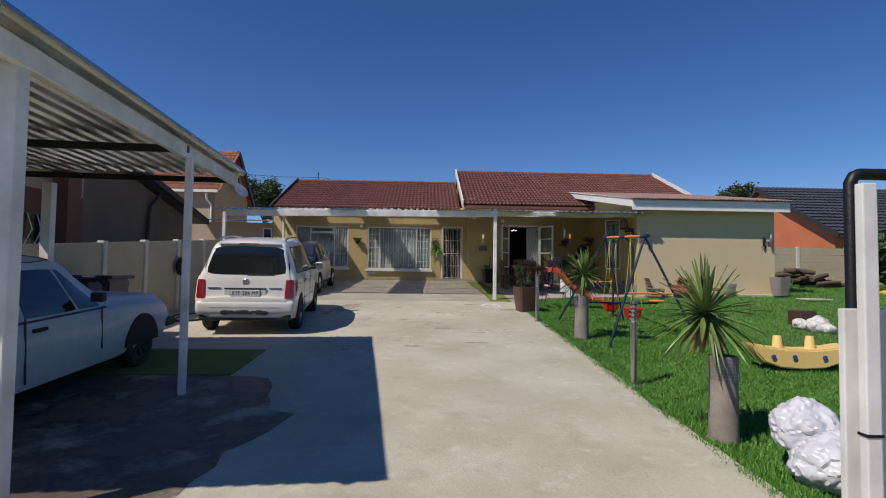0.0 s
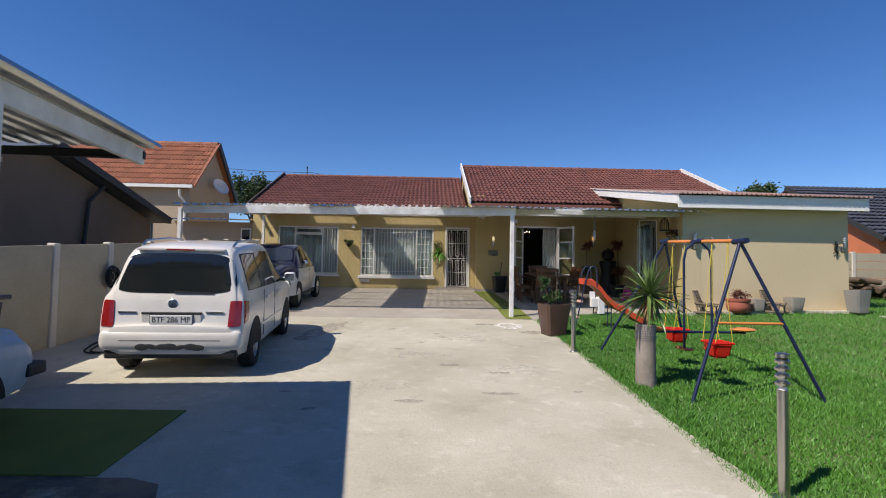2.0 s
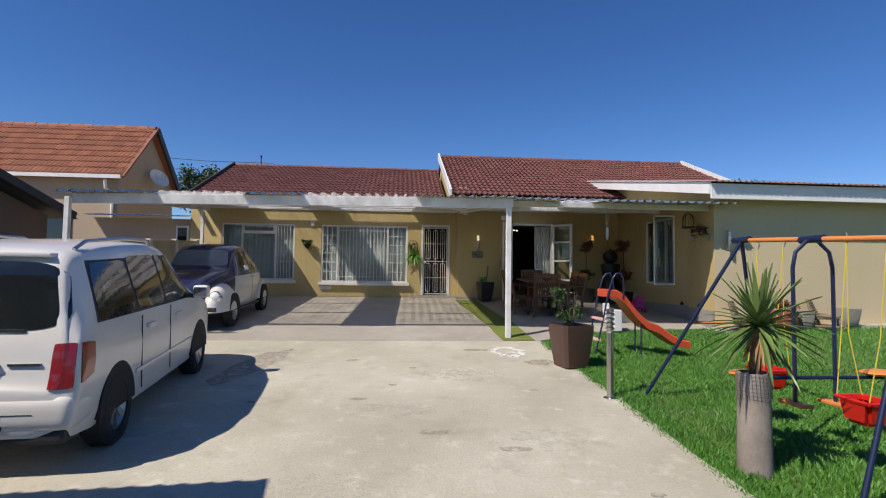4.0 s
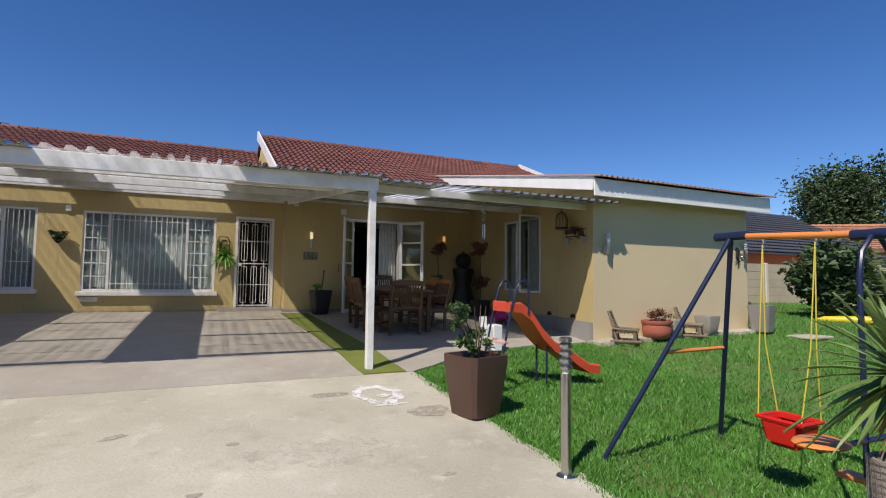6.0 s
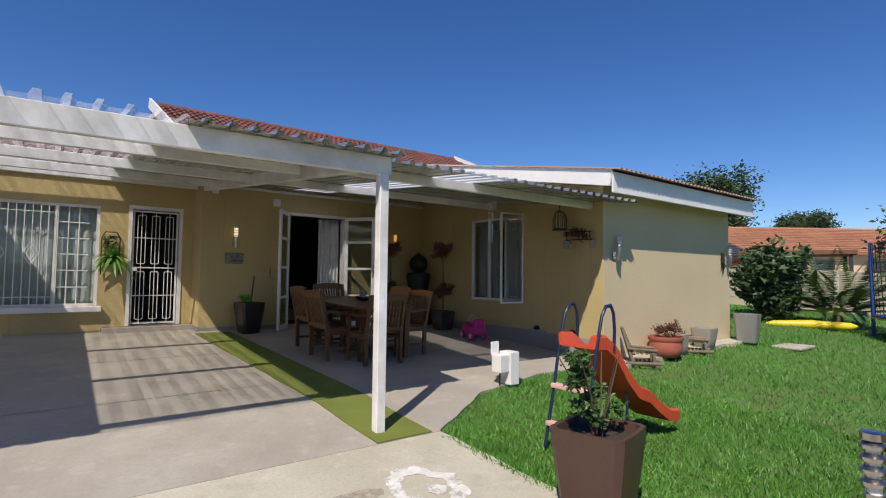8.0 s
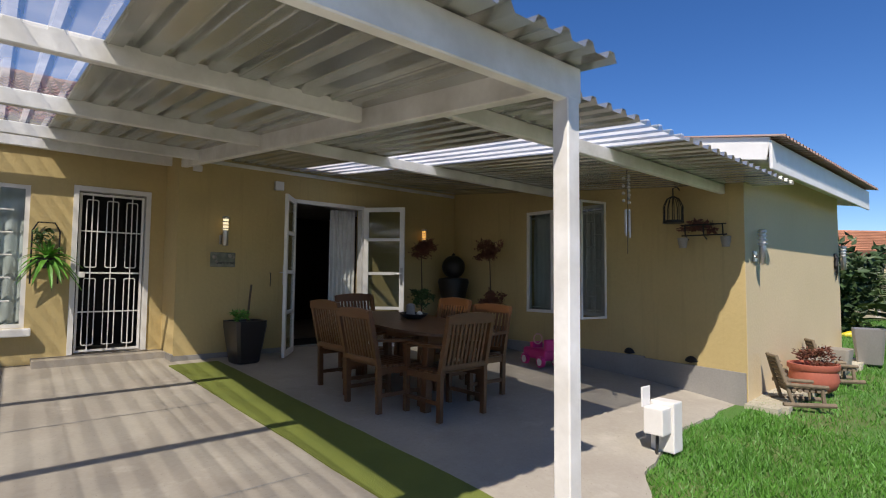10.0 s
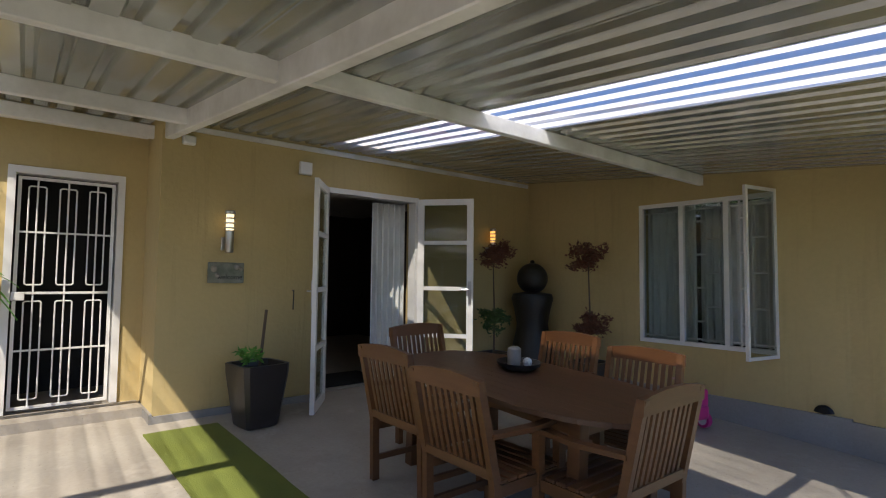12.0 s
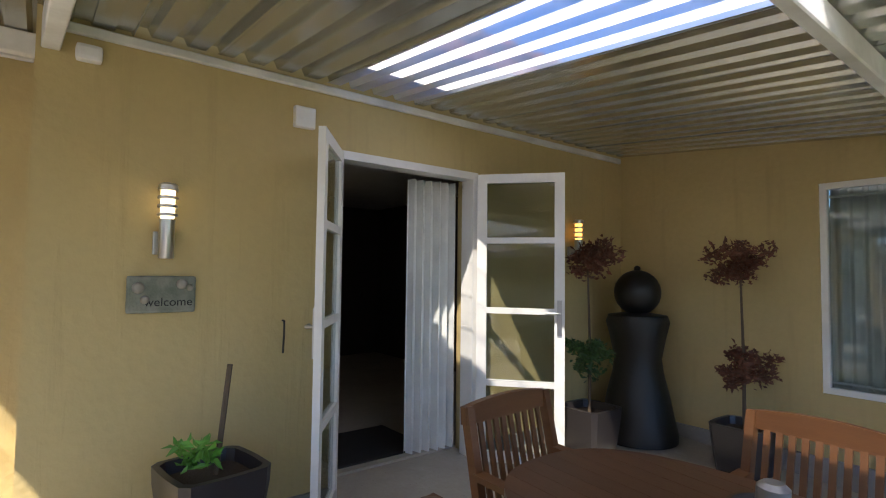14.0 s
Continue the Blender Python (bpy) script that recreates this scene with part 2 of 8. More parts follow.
BLACK = material("black_rubber_and_shade", (0.018, 0.018, 0.018), 0.8, fine=90)
BLACK_METAL = material("black_iron", (0.02, 0.02, 0.02), 0.45, 0.5)
CURTAIN = material("net_curtain_cloth", (0.74, 0.75, 0.72), 0.9, scale=6, fine=120, bump=0.1)
STEEL = material("brushed_stainless_steel", (0.55, 0.53, 0.5), 0.28, 1.0, stretch=(40, 40, 1), fine=20, bump=0.03, fine_amount=0.12)
TURF = material("green_turf_mat", (0.155, 0.185, 0.03), 0.95, second=(0.11, 0.14, 0.025), scale=3, fine=140, bump=0.6, mix=0.6)
TEAK = material("oiled_teak", (0.155, 0.066, 0.024), 0.42, second=(0.12, 0.048, 0.018), scale=3, fine=30, stretch=(1, 1, 8), mix=0.8, bump=0.08, spread=0.2)
TEAK_TOP = material("dark_teak_top", (0.11, 0.053, 0.028), 0.4, second=(0.09, 0.045, 0.025), scale=2.5, fine=25, stretch=(8, 1, 1), mix=0.8, bump=0.06, spread=0.25)
POT_BROWN = material("brown_glazed_pot", (0.085, 0.045, 0.032), 0.42, second=(0.06, 0.034, 0.026), scale=2, fine=50, bump=0.08)
POT_DARK = material("dark_glazed_pot", (0.035, 0.03, 0.03), 0.35, scale=2, fine=50, bump=0.05)
POT_GREY = material("silver_grey_pot", (0.30, 0.29, 0.28), 0.3, 0.3, scale=2, fine=40, bump=0.05)
TERRACOTTA = material("terracotta", (0.42, 0.12, 0.075), 0.7, scale=3, fine=40, bump=0.1)
EARTH = material("potting_soil", (0.05, 0.035, 0.025), 0.95, fine=80, bump=0.6)
LEAF_REST = island_spread(material("leaf_clump", (0.06, 0.125, 0.03), 0.5, second=(0.03, 0.07, 0.018), scale=3, mix=0.6, bump=0.0), 0.7)
LEAF_DARK = island_spread(material("dark_tree_leaf", (0.045, 0.085, 0.025), 0.55, second=(0.025, 0.05, 0.015), scale=1, mix=0.6, bump=0.0), 0.7)
LEAF_FERN = island_spread(material("bright_fern_leaf", (0.13, 0.34, 0.04), 0.5, second=(0.08, 0.24, 0.03), scale=4, mix=0.6, bump=0.0), 0.4)
LEAF_RED = island_spread(material("red_brown_leaf", (0.17, 0.055, 0.03), 0.6, second=(0.1, 0.045, 0.025), scale=4, mix=0.6, bump=0.0), 0.6)
YUCCA = material("yucca_leaf", (0.15, 0.22, 0.06), 0.4, second=(0.07, 0.13, 0.03), scale=3, mix=0.7, bump=0.05, spread=0.5)
YUCCA_DRY = material("dry_yucca_leaf", (0.36, 0.22, 0.10), 0.8, second=(0.2, 0.11, 0.05), scale=5, mix=0.7, bump=0.1, spread=0.5)
PALM = island_spread(material("palm_frond_leaf", (0.10, 0.15, 0.045), 0.5, second=(0.05, 0.085, 0.025), scale=2, mix=0.7, bump=0.0), 0.6)
GRASS = island_spread(material("grass_blade", (0.088, 0.245, 0.028), 0.55, second=(0.062, 0.185, 0.022), scale=0.7, fine=6, mix=0.8, bump=0.0), 0.38)
BARK = material("tree_bark", (0.12, 0.085, 0.055), 0.9, scale=4, fine=30, stretch=(1, 1, 0.3), bump=0.6)


# ---- mesh helpers ----
def box(bm, x0, y0, z0, x1, y1, z1, m=None):
    vs = [bm.verts.new(p) for p in ((x0, y0, z0), (x1, y0, z0), (x1, y1, z0), (x0, y1, z0), (x0, y0, z1), (x1, y0, z1), (x1, y1, z1), (x0, y1, z1))]
    for f in ((0, 3, 2, 1), (4, 5, 6, 7), (0, 1, 5, 4), (1, 2, 6, 5), (2, 3, 7, 6), (3, 0, 4, 7)):
        bm.faces.new([vs[i] for i in f])
    if m is not None:
        bmesh.ops.transform(bm, matrix=m, verts=vs)
    return vs


def soft_box(x0, y0, z0, x1, y1, z1, r=0.01, seg=2):
    bm = bmesh.new()
    box(bm, x0, y0, z0, x1, y1, z1)
    bmesh.ops.bevel(bm, geom=bm.edges[:], offset=r, segments=seg, affect="EDGES", profile=0.6)
    return bm


def ring(bm, c, u, v, r, seg):
    return [bm.verts.new(c + (u * math.cos(a) + v * math.sin(a)) * r) for a in (2 * math.pi * k / seg for k in range(seg))]


def tube(bm, pts, r, seg=8, caps=True):
    """A swept round bar; r is one radius or one for each point."""
    pts = [Vector(p) for p in pts]
    rs = r if isinstance(r, (list, tuple)) else [r] * len(pts)
    last, u = None, None
    for k, p in enumerate(pts):
        d = ((pts[min(k + 1, len(pts) - 1)] - p).normalized() + (p - pts[max(k - 1, 0)]).normalized()).normalized()
        if u is None:
            u = d.orthogonal().normalized()
        u = (u - d * u.dot(d)).normalized()
        now = ring(bm, p, u, d.cross(u), max(rs[k], 0.0005), seg)
        if last:
            for i in range(seg):
                bm.faces.new((last[i], last[(i + 1) % seg], now[(i + 1) % seg], now[i]))
        elif caps:
            bm.faces.new(now[::-1])
        last = now
    if caps:
        bm.faces.new(last)


def lathe(bm, profile, seg=20, at=(0, 0, 0), square=0.0):
    """Turn a profile of (radius, height) round the upright axis; square > 0 swells it towards a square plan."""
    at, last = Vector(at), None
    for r, z in profile:
        now = []
        for k in range(seg):
            a = 2 * math.pi * (k + 0.5) / seg
            c, s = math.cos(a), math.sin(a)
            q = 1.0 if not square else (1 - square) + square / max(abs(c), abs(s))
            now.append(bm.verts.new(at + Vector((r * c * q, r * s * q, z))))
        if last:
            for i in range(seg):
                bm.faces.new((last[i], last[(i + 1) % seg], now[(i + 1) % seg], now[i]))
        last = now
    return last


def mesh_of(name, bm, mat, smooth=False):
    bm.normal_update()
    me = bpy.data.meshes.new(name)
    bm.to_mesh(me)
    bm.free()
    me.materials.append(mat)
    if smooth:
        me.polygons.foreach_set("use_smooth", [True] * len(me.polygons))
        me.set_sharp_from_angle(angle=radians(40))
    return me


def part(name, bm, mat, parent=None, label="", smooth=False):
    ob = new(name, bm if isinstance(bm, bpy.types.Mesh) else mesh_of(name, bm, mat, smooth))
    if parent is not None:
        ob.parent = parent
    return tagged(ob, label)


def thing(name, label, category, m=None, group="", kind=""):
    ob = tagged(new(name), label, category, group, kind)
    if m is not None:
        ob.matrix_world = m
    return ob


def setting(name, bm, mat, label="", smooth=False):
    return tagged(part(name, bm, mat, None, label, smooth), label, "", "", "structure")


def boxes(*dims):
    bm = bmesh.new()
    for d in dims:
        box(bm, *d)
    return bm


def bar(bm, p, q, w, h):
    """A square bar from p to q, w across and h high."""
    p, q = Vector(p), Vector(q)
    d = (q - p).normalized()
    side = d.cross(Vector((0, 0, 1)))
    side = side.normalized() if side.length > 1e-3 else Vector((1, 0, 0))
    up = side.cross(d)
    ends = [[bm.verts.new(c + side * a * w / 2 + up * b * h / 2) for a, b in ((-1, -1), (1, -1), (1, 1), (-1, 1))] for c in (p, q)]
    bm.faces.new(ends[0][::-1])
    bm.faces.new(ends[1])
    for i in range(4):
        bm.faces.new((ends[0][i], ends[0][(i + 1) % 4], ends[1][(i + 1) % 4], ends[1][i]))


# ---- ground ----
def sheet(x0, x1, ys, nx=1, lift=0.0, under=0.0, lateral=True):
    """A strip of ground that follows the slope, with an optional thickness."""
    bm = bmesh.new()
    xs = [x0 + (x1 - x0) * i / nx for i in range(nx + 1)]
    rows = [[bm.verts.new((x, y, ground_z(y, x if lateral else 0) + lift)) for x in xs] for y in ys]
    for a, b in zip(rows, rows[1:]):
        for i in range(nx):
            bm.faces.new((a[i], a[i + 1], b[i + 1], b[i]))
    if under:
        ext = bmesh.ops.extrude_face_region(bm, geom=bm.faces[:])
        down = [v for v in ext["geom"] if isinstance(v, bmesh.types.BMVert)]
        bmesh.ops.translate(bm, verts=down, vec=(0, 0, -under))
        bmesh.ops.recalc_face_normals(bm, faces=bm.faces[:])
    return bm


ground_ys = [-60, -40, -20, -10, -5] + [i * 0.5 for i in range(0, 60)] + [30, 40, 60, 90, 200, 600]
setting("ground", sheet(-400, 400, [-400] + ground_ys, 1, -0.05, lateral=False), DUST, "bare sandy earth round the plots")
lawn_ys = [2.0 + i * 0.5 for i in range(0, 56)]
setting("lawn", sheet(1.97, 24, lawn_ys, 44, -0.01), SOIL, "green lawn beside the concrete drive")


def ragged_slab(x0, x1, y0, y1, lift, nx, step, jitter):
    """A slab whose right-hand edge is broken and uneven."""
    ys = [y0 + i * step for i in range(int(round((y1 - y0) / step)) + 1)]
    bm = sheet(x0, x1, ys, nx, lift, 0.15, lateral=False)
    for v in bm.verts:
        if abs(v.co.x - x1) < 1e-4:
            v.co.x += jitter * noise.noise((v.co.y * 1.7, 3.1, 0)) + jitter * 0.5 * noise.noise((v.co.y * 6, 1.1, 0))
    return bm


setting("driveway", ragged_slab(-6.2, 2.02, -12, 14.72, 0.015, 8, 0.25, 0.09), CONCRETE, "pale worn concrete driveway sloping up to the house")


def patio_edge(x):
    """Where the lawn meets the veranda floor."""
    return float(np.interp(x, (2.0, 2.5, 3.2, 3.8, 4.5, 5.9), (14.72, 15.05, 15.46, 15.6, 15.72, 15.75))) + 0.05 * noise.noise((x * 3.1, 0, 7))


setting("patio_floor", sheet(-6.2, 2.0, [14.72, 15.4, 16, 17, 18, 19, 20, 20.6, 21.2], 8, 0.02, 0.2, lateral=False), SLAB, "smooth grey concrete floor under the veranda")
bm = bmesh.new()
cols = []
for k in range(33):
    x = 2.0 + 3.95 * k / 32
    e = patio_edge(x)
    cols.append([bm.verts.new((x, y, ground_z(y) + 0.02)) for y in (e, e + 0.15, 16.2, 17, 18, 19, 20, 20.6, 21.2)])
    low = bm.verts.new((x, e, ground_z(e) - 0.15))
    cols[-1].insert(0, low)
for a, b in zip(cols, cols[1:]):
    for k in range(len(a) - 1):
        bm.faces.new((a[k], b[k], b[k + 1], a[k + 1]))
setting("patio_floor_side", bm, SLAB, "smooth grey concrete floor ending at the lawn")
for jy in (16.7, 18.6):
    setting("floor_joint", sheet(-6.1, 1.1, [jy - 0.008, jy + 0.008], 1, 0.0235, lateral=False), PLINTH, "fine joint across the veranda floor")
bm = bmesh.new()
for k in range(36):
    x = 5.6 + k * 0.12
    w = 0.32 + 0.12 * noise.noise((k * 0.4, 0, 0))
    z = ground_z(15.5, x)
    box(bm, x, 15.62 - w, z - 0.1, x + 0.12, 15.62, z + 0.03)
setting("wall_foot_strip", bm, CONCRETE, "rough concrete strip along the foot of the wall")

# stains, patches and the lime ring on the drive
def blot(name, cx, cy, rx, ry, mat, label, seed, lift=0.019, inner=0.0, turn=0.0):
    bm = bmesh.new()
    n, outer, inn = 40, [], []
    for k in range(n):
        a = 2 * math.pi * k / n
        q = 1 + 0.35 * noise.noise((math.cos(a) * 1.6 + seed, math.sin(a) * 1.6, seed)) + 0.15 * noise.noise((math.cos(a) * 5 + seed, math.sin(a) * 5, 0))
        for store, s in ((outer, 1.0), (inn, inner)):
            u, v = rx * math.cos(a) * q * s, ry * math.sin(a) * q * s
            x, y = cx + u * math.cos(turn) - v * math.sin(turn), cy + u * math.sin(turn) + v * math.cos(turn)
            if s:
                store.append(bm.verts.new((x, y, ground_z(y) + lift)))
    if inner:
        for k in range(n):
            bm.faces.new((outer[k], outer[(k + 1) % n], inn[(k + 1) % n], inn[k]))
    else:
        bm.faces.new(outer)
    return setting(name, bm, mat, label)

blot("lime_ring", 1.24, 13.9, 0.27, 0.35, LIME, "white lime ring splashed on the drive", 2.0, inner=0.6)
blot("lime_splash", 1.26, 13.5, 0.18, 0.03, LIME, "white lime splash beside the ring", 8.0, 0.0195)
for n, (px, py, rx, ry) in enumerate(((0.35, 12.55, 0.55, 0.3), (-0.5, 11.2, 0.5, 0.22), (0.9, 10.4, 0.35, 0.25), (-1.0, 9.6, 0.4, 0.2))):
    blot("cement_scuff", px, py, rx, ry, PALE_SCUFF, "pale cement scuff on the drive", 70.0 + n, 0.0185)
blot("lime_spot", 1.29, 13.82, 0.08, 0.06, LIME, "white lime spot on the drive", 5.0)
blot("concrete_patch", -2.35, 13.1, 0.24, 0.95, PATCH, "darker repaired strip in the concrete", 7.0, turn=-0.25)
for n, (px, py, rx, ry) in enumerate(((1.58, 13.2, 0.22, 0.16), (0.75, 14.0, 0.22, 0.08), (-0.1, 10.6, 0.16, 0.06), (0.55, 10.2, 0.14, 0.05), (0.45, 9.3, 0.2, 0.05), (-0.6, 9.0, 0.16, 0.05))):
    blot("drive_stain", px, py, rx, ry, PATCH, "dark stain on the concrete drive", 11.0 + n)

# Browner carport floor, coloured darker still to deepen the shade there.
CARPORT_SHADE = worn_through(material("carport_shade_brown", (0.13, 0.105, 0.08), 0.6, second=(0.08, 0.065, 0.05), scale=3, mix=0.8, bump=0.2), 1.6, 0.32, 0.55)
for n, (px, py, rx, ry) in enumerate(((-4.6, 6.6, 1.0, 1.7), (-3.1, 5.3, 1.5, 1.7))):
    blot("shade_blot", px, py, rx, ry, CARPORT_SHADE, "dark brown floor blot deepening the shade round the parked car", 90.0 + n, 0.0182 + 0.0005 * n)
bm = sheet(-6.05, -2.8, [7.2 + 0.1 * k for k in range(15)], 12, 0.03, 0.012, lateral=False)
tagged(part("turf_mat", bm, TURF), "worn green turf mat on the carport floor", "mat")
for n in range(9):
    px, py = random.uniform(-2.0, 1.7), random.uniform(4.5, 14.2)
    blot("drive_stain", px, py, random.uniform(0.03, 0.10), random.uniform(0.015, 0.045), PATCH, "small dark stain on the concrete drive", 40.0 + n, turn=random.uniform(-0.5, 0.5))


# ---- house walls ----
def wall(name, axis, a0, a1, face, thick, z0, z1, openings, mat, label):
    """A wall along x or y whose outer face lies at `face`; thick is signed. Openings: (from, to, sill, head)."""
    bm = bmesh.new()

    def block(s, e, lo, hi):
        if e - s > 1e-4 and hi - lo > 1e-4:
            lim = sorted((face, face + thick))
            if axis == "x":
                box(bm, s, lim[0], lo, e, lim[1], hi)
            else:
                box(bm, lim[0], s, lo, lim[1], e, hi)
    at = a0
    for s, e, lo, hi in sorted(openings):
        block(at, s, z0, z1)
        block(s, e, z0, lo)
        block(s, e, hi, z1)
        at = e
    block(at, a1, z0, z1)
    return setting(name, bm, mat, label)


wall("wall_front", "x", -6.4, 1.21, 21.2, 0.23, 0.6, 4.0, [(-5.53, -3.48, 1.58, 3.2), (-2.72, -0.22, 1.54, 3.2), (0.19, 1.03, 1.0, 3.26)], PLASTER, "ochre plastered front wall with two windows and a gate")
wall("wall_return", "y", 20.59, 21.2, 1.21, 0.23, 0.6, 4.3, [], PLASTER, "short ochre plastered return wall")
wall("wall_patio", "x", 1.44, 5.92, 20.59, 0.23, 0.6, 4.15, [(2.74, 3.96, 1.05, 3.29)], PLASTER, "ochre plastered veranda wall with french doors")
wall("wall_patio_side", "y", 16.9, 20.59, 5.92, 0.23, 0.5, 3.5, [(17.45, 18.89, 1.64, 3.22)], PLASTER, "ochre plastered veranda side wall with a window")
wall("wall_annex", "x", 6.15, 9.82, 15.62, 0.23, 0.4, 3.5, [], PLASTER_PALE, "sunlit cream plastered wall of the side wing")
setting("wall_corner", boxes((5.722, 15.616, 0.4, 6.15, 15.62, 3.5)), PLASTER_PALE, "cream plastered corner of the side wing")


def prism(corners, z0, z1):
    bm = bmesh.new()
    lo, hi = ([bm.verts.new((x, y, z)) for x, y in corners] for z in (z0, z1))
    bm.faces.new(hi)
    bm.faces.new(lo[::-1])
    for k in range(len(corners)):
        j = (k + 1) % len(corners)
        bm.faces.new((lo[k], lo[j], hi[j], hi[k]))
    bmesh.ops.recalc_face_normals(bm, faces=bm.faces[:])
    return bm


setting("wall_patio_end", prism(((5.72, 15.62), (6.149, 15.62), (6.149, 16.9), (5.92, 16.9)), 0.4, 3.5), PLASTER, "ochre plastered end of the veranda side wall")
setting("plinth_end", prism(((5.69, 15.63), (5.715, 15.63), (5.92, 16.9), (5.89, 16.9)), 0.5, 1.15), PLINTH, "grey painted plinth at the wall end")
wall("wall_annex_end", "y", 15.85, 29, 9.82, -0.23, 0.4, 3.35, [], PLASTER_PALE, "cream plastered end wall of the side wing")
wall("wall_left_end", "y", 21.43, 29, -6.4, 0.23, 0.6, 4.0, [], PLASTER, "ochre plastered end wall")
wall("wall_back", "x", -6.4, 9.82, 29, 0.23, 0.6, 4.4, [], PLASTER, "ochre plastered back wall")
setting("gable_left", boxes((0.98, 21.0, 3.9, 1.2, 25.0, 4.0)), PLASTER, "ochre plastered gable")
setting("patio_plinth", boxes((5.89, 16.9, 0.5, 5.92, 20.56, 1.17), (3.96, 20.56, 0.7, 5.92, 20.59, 1.20), (1.21, 20.565, 0.7, 2.74, 20.59, 1.16), (1.185, 20.565, 0.7, 1.21, 21.2, 1.18)), PLINTH, "grey painted plinth along the veranda walls")
setting("door_step", boxes((-0.15, 20.86, 0.8, 1.185, 21.2, 1.19)), SLAB, "low concrete step before the gate")
# rooms behind the openings; their shade is put into the near-black wall colour
setting("room_floor", boxes((1.44, 20.6, 0.9, 10.0, 28.9, 1.085), (-6.1, 21.43, 0.9, 1.44, 28.9, 1.185)), SLAB, "floor of the dark rooms")
setting("room_wall", boxes((1.35, 21.44, 1.0, 1.44, 28.9, 3.7), (5.95, 20.83, 1.0, 6.1, 28.9, 3.7), (1.44, 25.4, 1.0, 5.95, 25.5, 3.7), (-6.1, 24.0, 1.0, 1.35, 24.1, 3.7), (-3.1, 21.44, 1.0, -3.0, 24.0, 3.7), (8.2, 16.3, 0.8, 8.3, 20.8, 3.3), (6.2, 20.4, 0.8, 8.2, 20.5, 3.3)), DARK, "room walls coloured near black for the unlit rooms")
setting("ceiling", boxes((-6.1, 21.43, 3.6, 10.1, 28.9, 3.66)), WHITE, "white ceiling of the rooms")


# ---- roofs ----
RISE = 0.43


def tile_mesh(name, mat, w=0.3, l=0.40):
    """One double-roll tile: two rolls across, a thick lip at the foot."""
    bm = bmesh.new()
    n = 8
    prof = [(w * k / n, 0.045 * max(0.0, math.sin(4 * math.pi * k / n - 0.6)) + 0.008) for k in range(n + 1)]
    top = [[bm.verts.new((x, y, z + dz)) for x, z in prof] for y, dz in ((0, 0.036), (l, 0.0))]
    foot = [bm.verts.new((x, 0, z)) for x, z in prof]
    for k in range(n):
        bm.faces.new((top[0][k], top[0][k + 1], top[1][k + 1], top[1][k]))
        bm.faces.new((foot[k], foot[k + 1], top[0][k + 1], top[0][k]))
    return mesh_of(name, bm, mat)


def tiled_roof(name, label, x0, x1, y_eave, y_ridge, z_ridge, mat, rest_mat, rise, near=300, w=0.3, step=0.345, back=True, flip=False, turn=None):
    """A gabled tile roof; the near slope carries tiles, the first ones single pieces."""
    root = thing(name, label, "roof", turn, kind="structure")
    run = y_ridge - y_eave
    slope = math.atan(rise)
    length = run / math.cos(slope)
    z_eave = z_ridge - rise * run
    deck = bmesh.new()
    y_back = y_ridge + run
    th = 0.10
    for s in (0, 1):
        ya, za, yb, zb = (y_eave, z_eave, y_ridge, z_ridge) if s == 0 else (y_ridge, z_ridge, y_back, z_eave)
        vs = [deck.verts.new(p) for p in ((x0, ya, za - 0.02), (x1, ya, za - 0.02), (x1, yb, zb - 0.02), (x0, yb, zb - 0.02))]
        lo = [deck.verts.new(v.co - Vector((0, 0, th))) for v in vs]
        deck.faces.new(vs)
        deck.faces.new(lo[::-1])
        for i in range(4):
            deck.faces.new((vs[i], lo[i], lo[(i + 1) % 4], vs[(i + 1) % 4]))
    part("roof_deck", deck, rest_mat, root)
    me = tile_mesh(name + "_tile", mat, w)
    nx, ny = int(round((x1 - x0) / w)), int(math.ceil(length / step))
    wide = (x1 - x0) / nx
    tilt = Matrix.Rotation(slope, 4, "X")
    made, rest = 0, []
    rng = random.Random(5)
    for j in range(ny):
        for i in range(nx):
            y = j * step
            p = Vector((x0 + i * wide, y_eave, z_eave)) + tilt.to_3x3() @ Vector((0, y, 0.012))
            m = Matrix.Translation(p) @ tilt @ pose(0, 0, rng.uniform(0, 0.006), rng.uniform(-0.4, 0.4), rng.uniform(-0.5, 0.5), rng.uniform(-0.5, 0.5)) @ Matrix.Diagonal((wide / w, 1, 1, 1))
            if made < near:
                ob = new("roof_tile", me)
                ob.parent, ob.matrix_basis = root, m
                made += 1
            else:
                rest.append(m)
    src = [v.co.copy() for v in me.vertices]
    faces = [tuple(p.vertices) for p in me.polygons]
    if rest:
        vs, fs = [], []
        for m in rest:
            o = len(vs)
            vs += [m @ c for c in src]
            fs += [tuple(o + i for i in f) for f in faces]
        rm = bpy.data.meshes.new("roof_tiles")
        rm.from_pydata(vs, [], fs)
        rm.materials.append(rest_mat)
        tagged(part("roof_tiles", rm, rest_mat, root), kind="stuff")
    cap = bmesh.new()
    k = x0
    while k < x1 - 0.05:
        e = min(k + 0.4, x1)
        tube(cap, [(k, y_ridge, z_ridge + 0.0), (e, y_ridge, z_ridge + 0.012)], [0.105, 0.115], 10)
        k += 0.385
    part("ridge_cap", cap, rest_mat, root)
    return root, z_eave


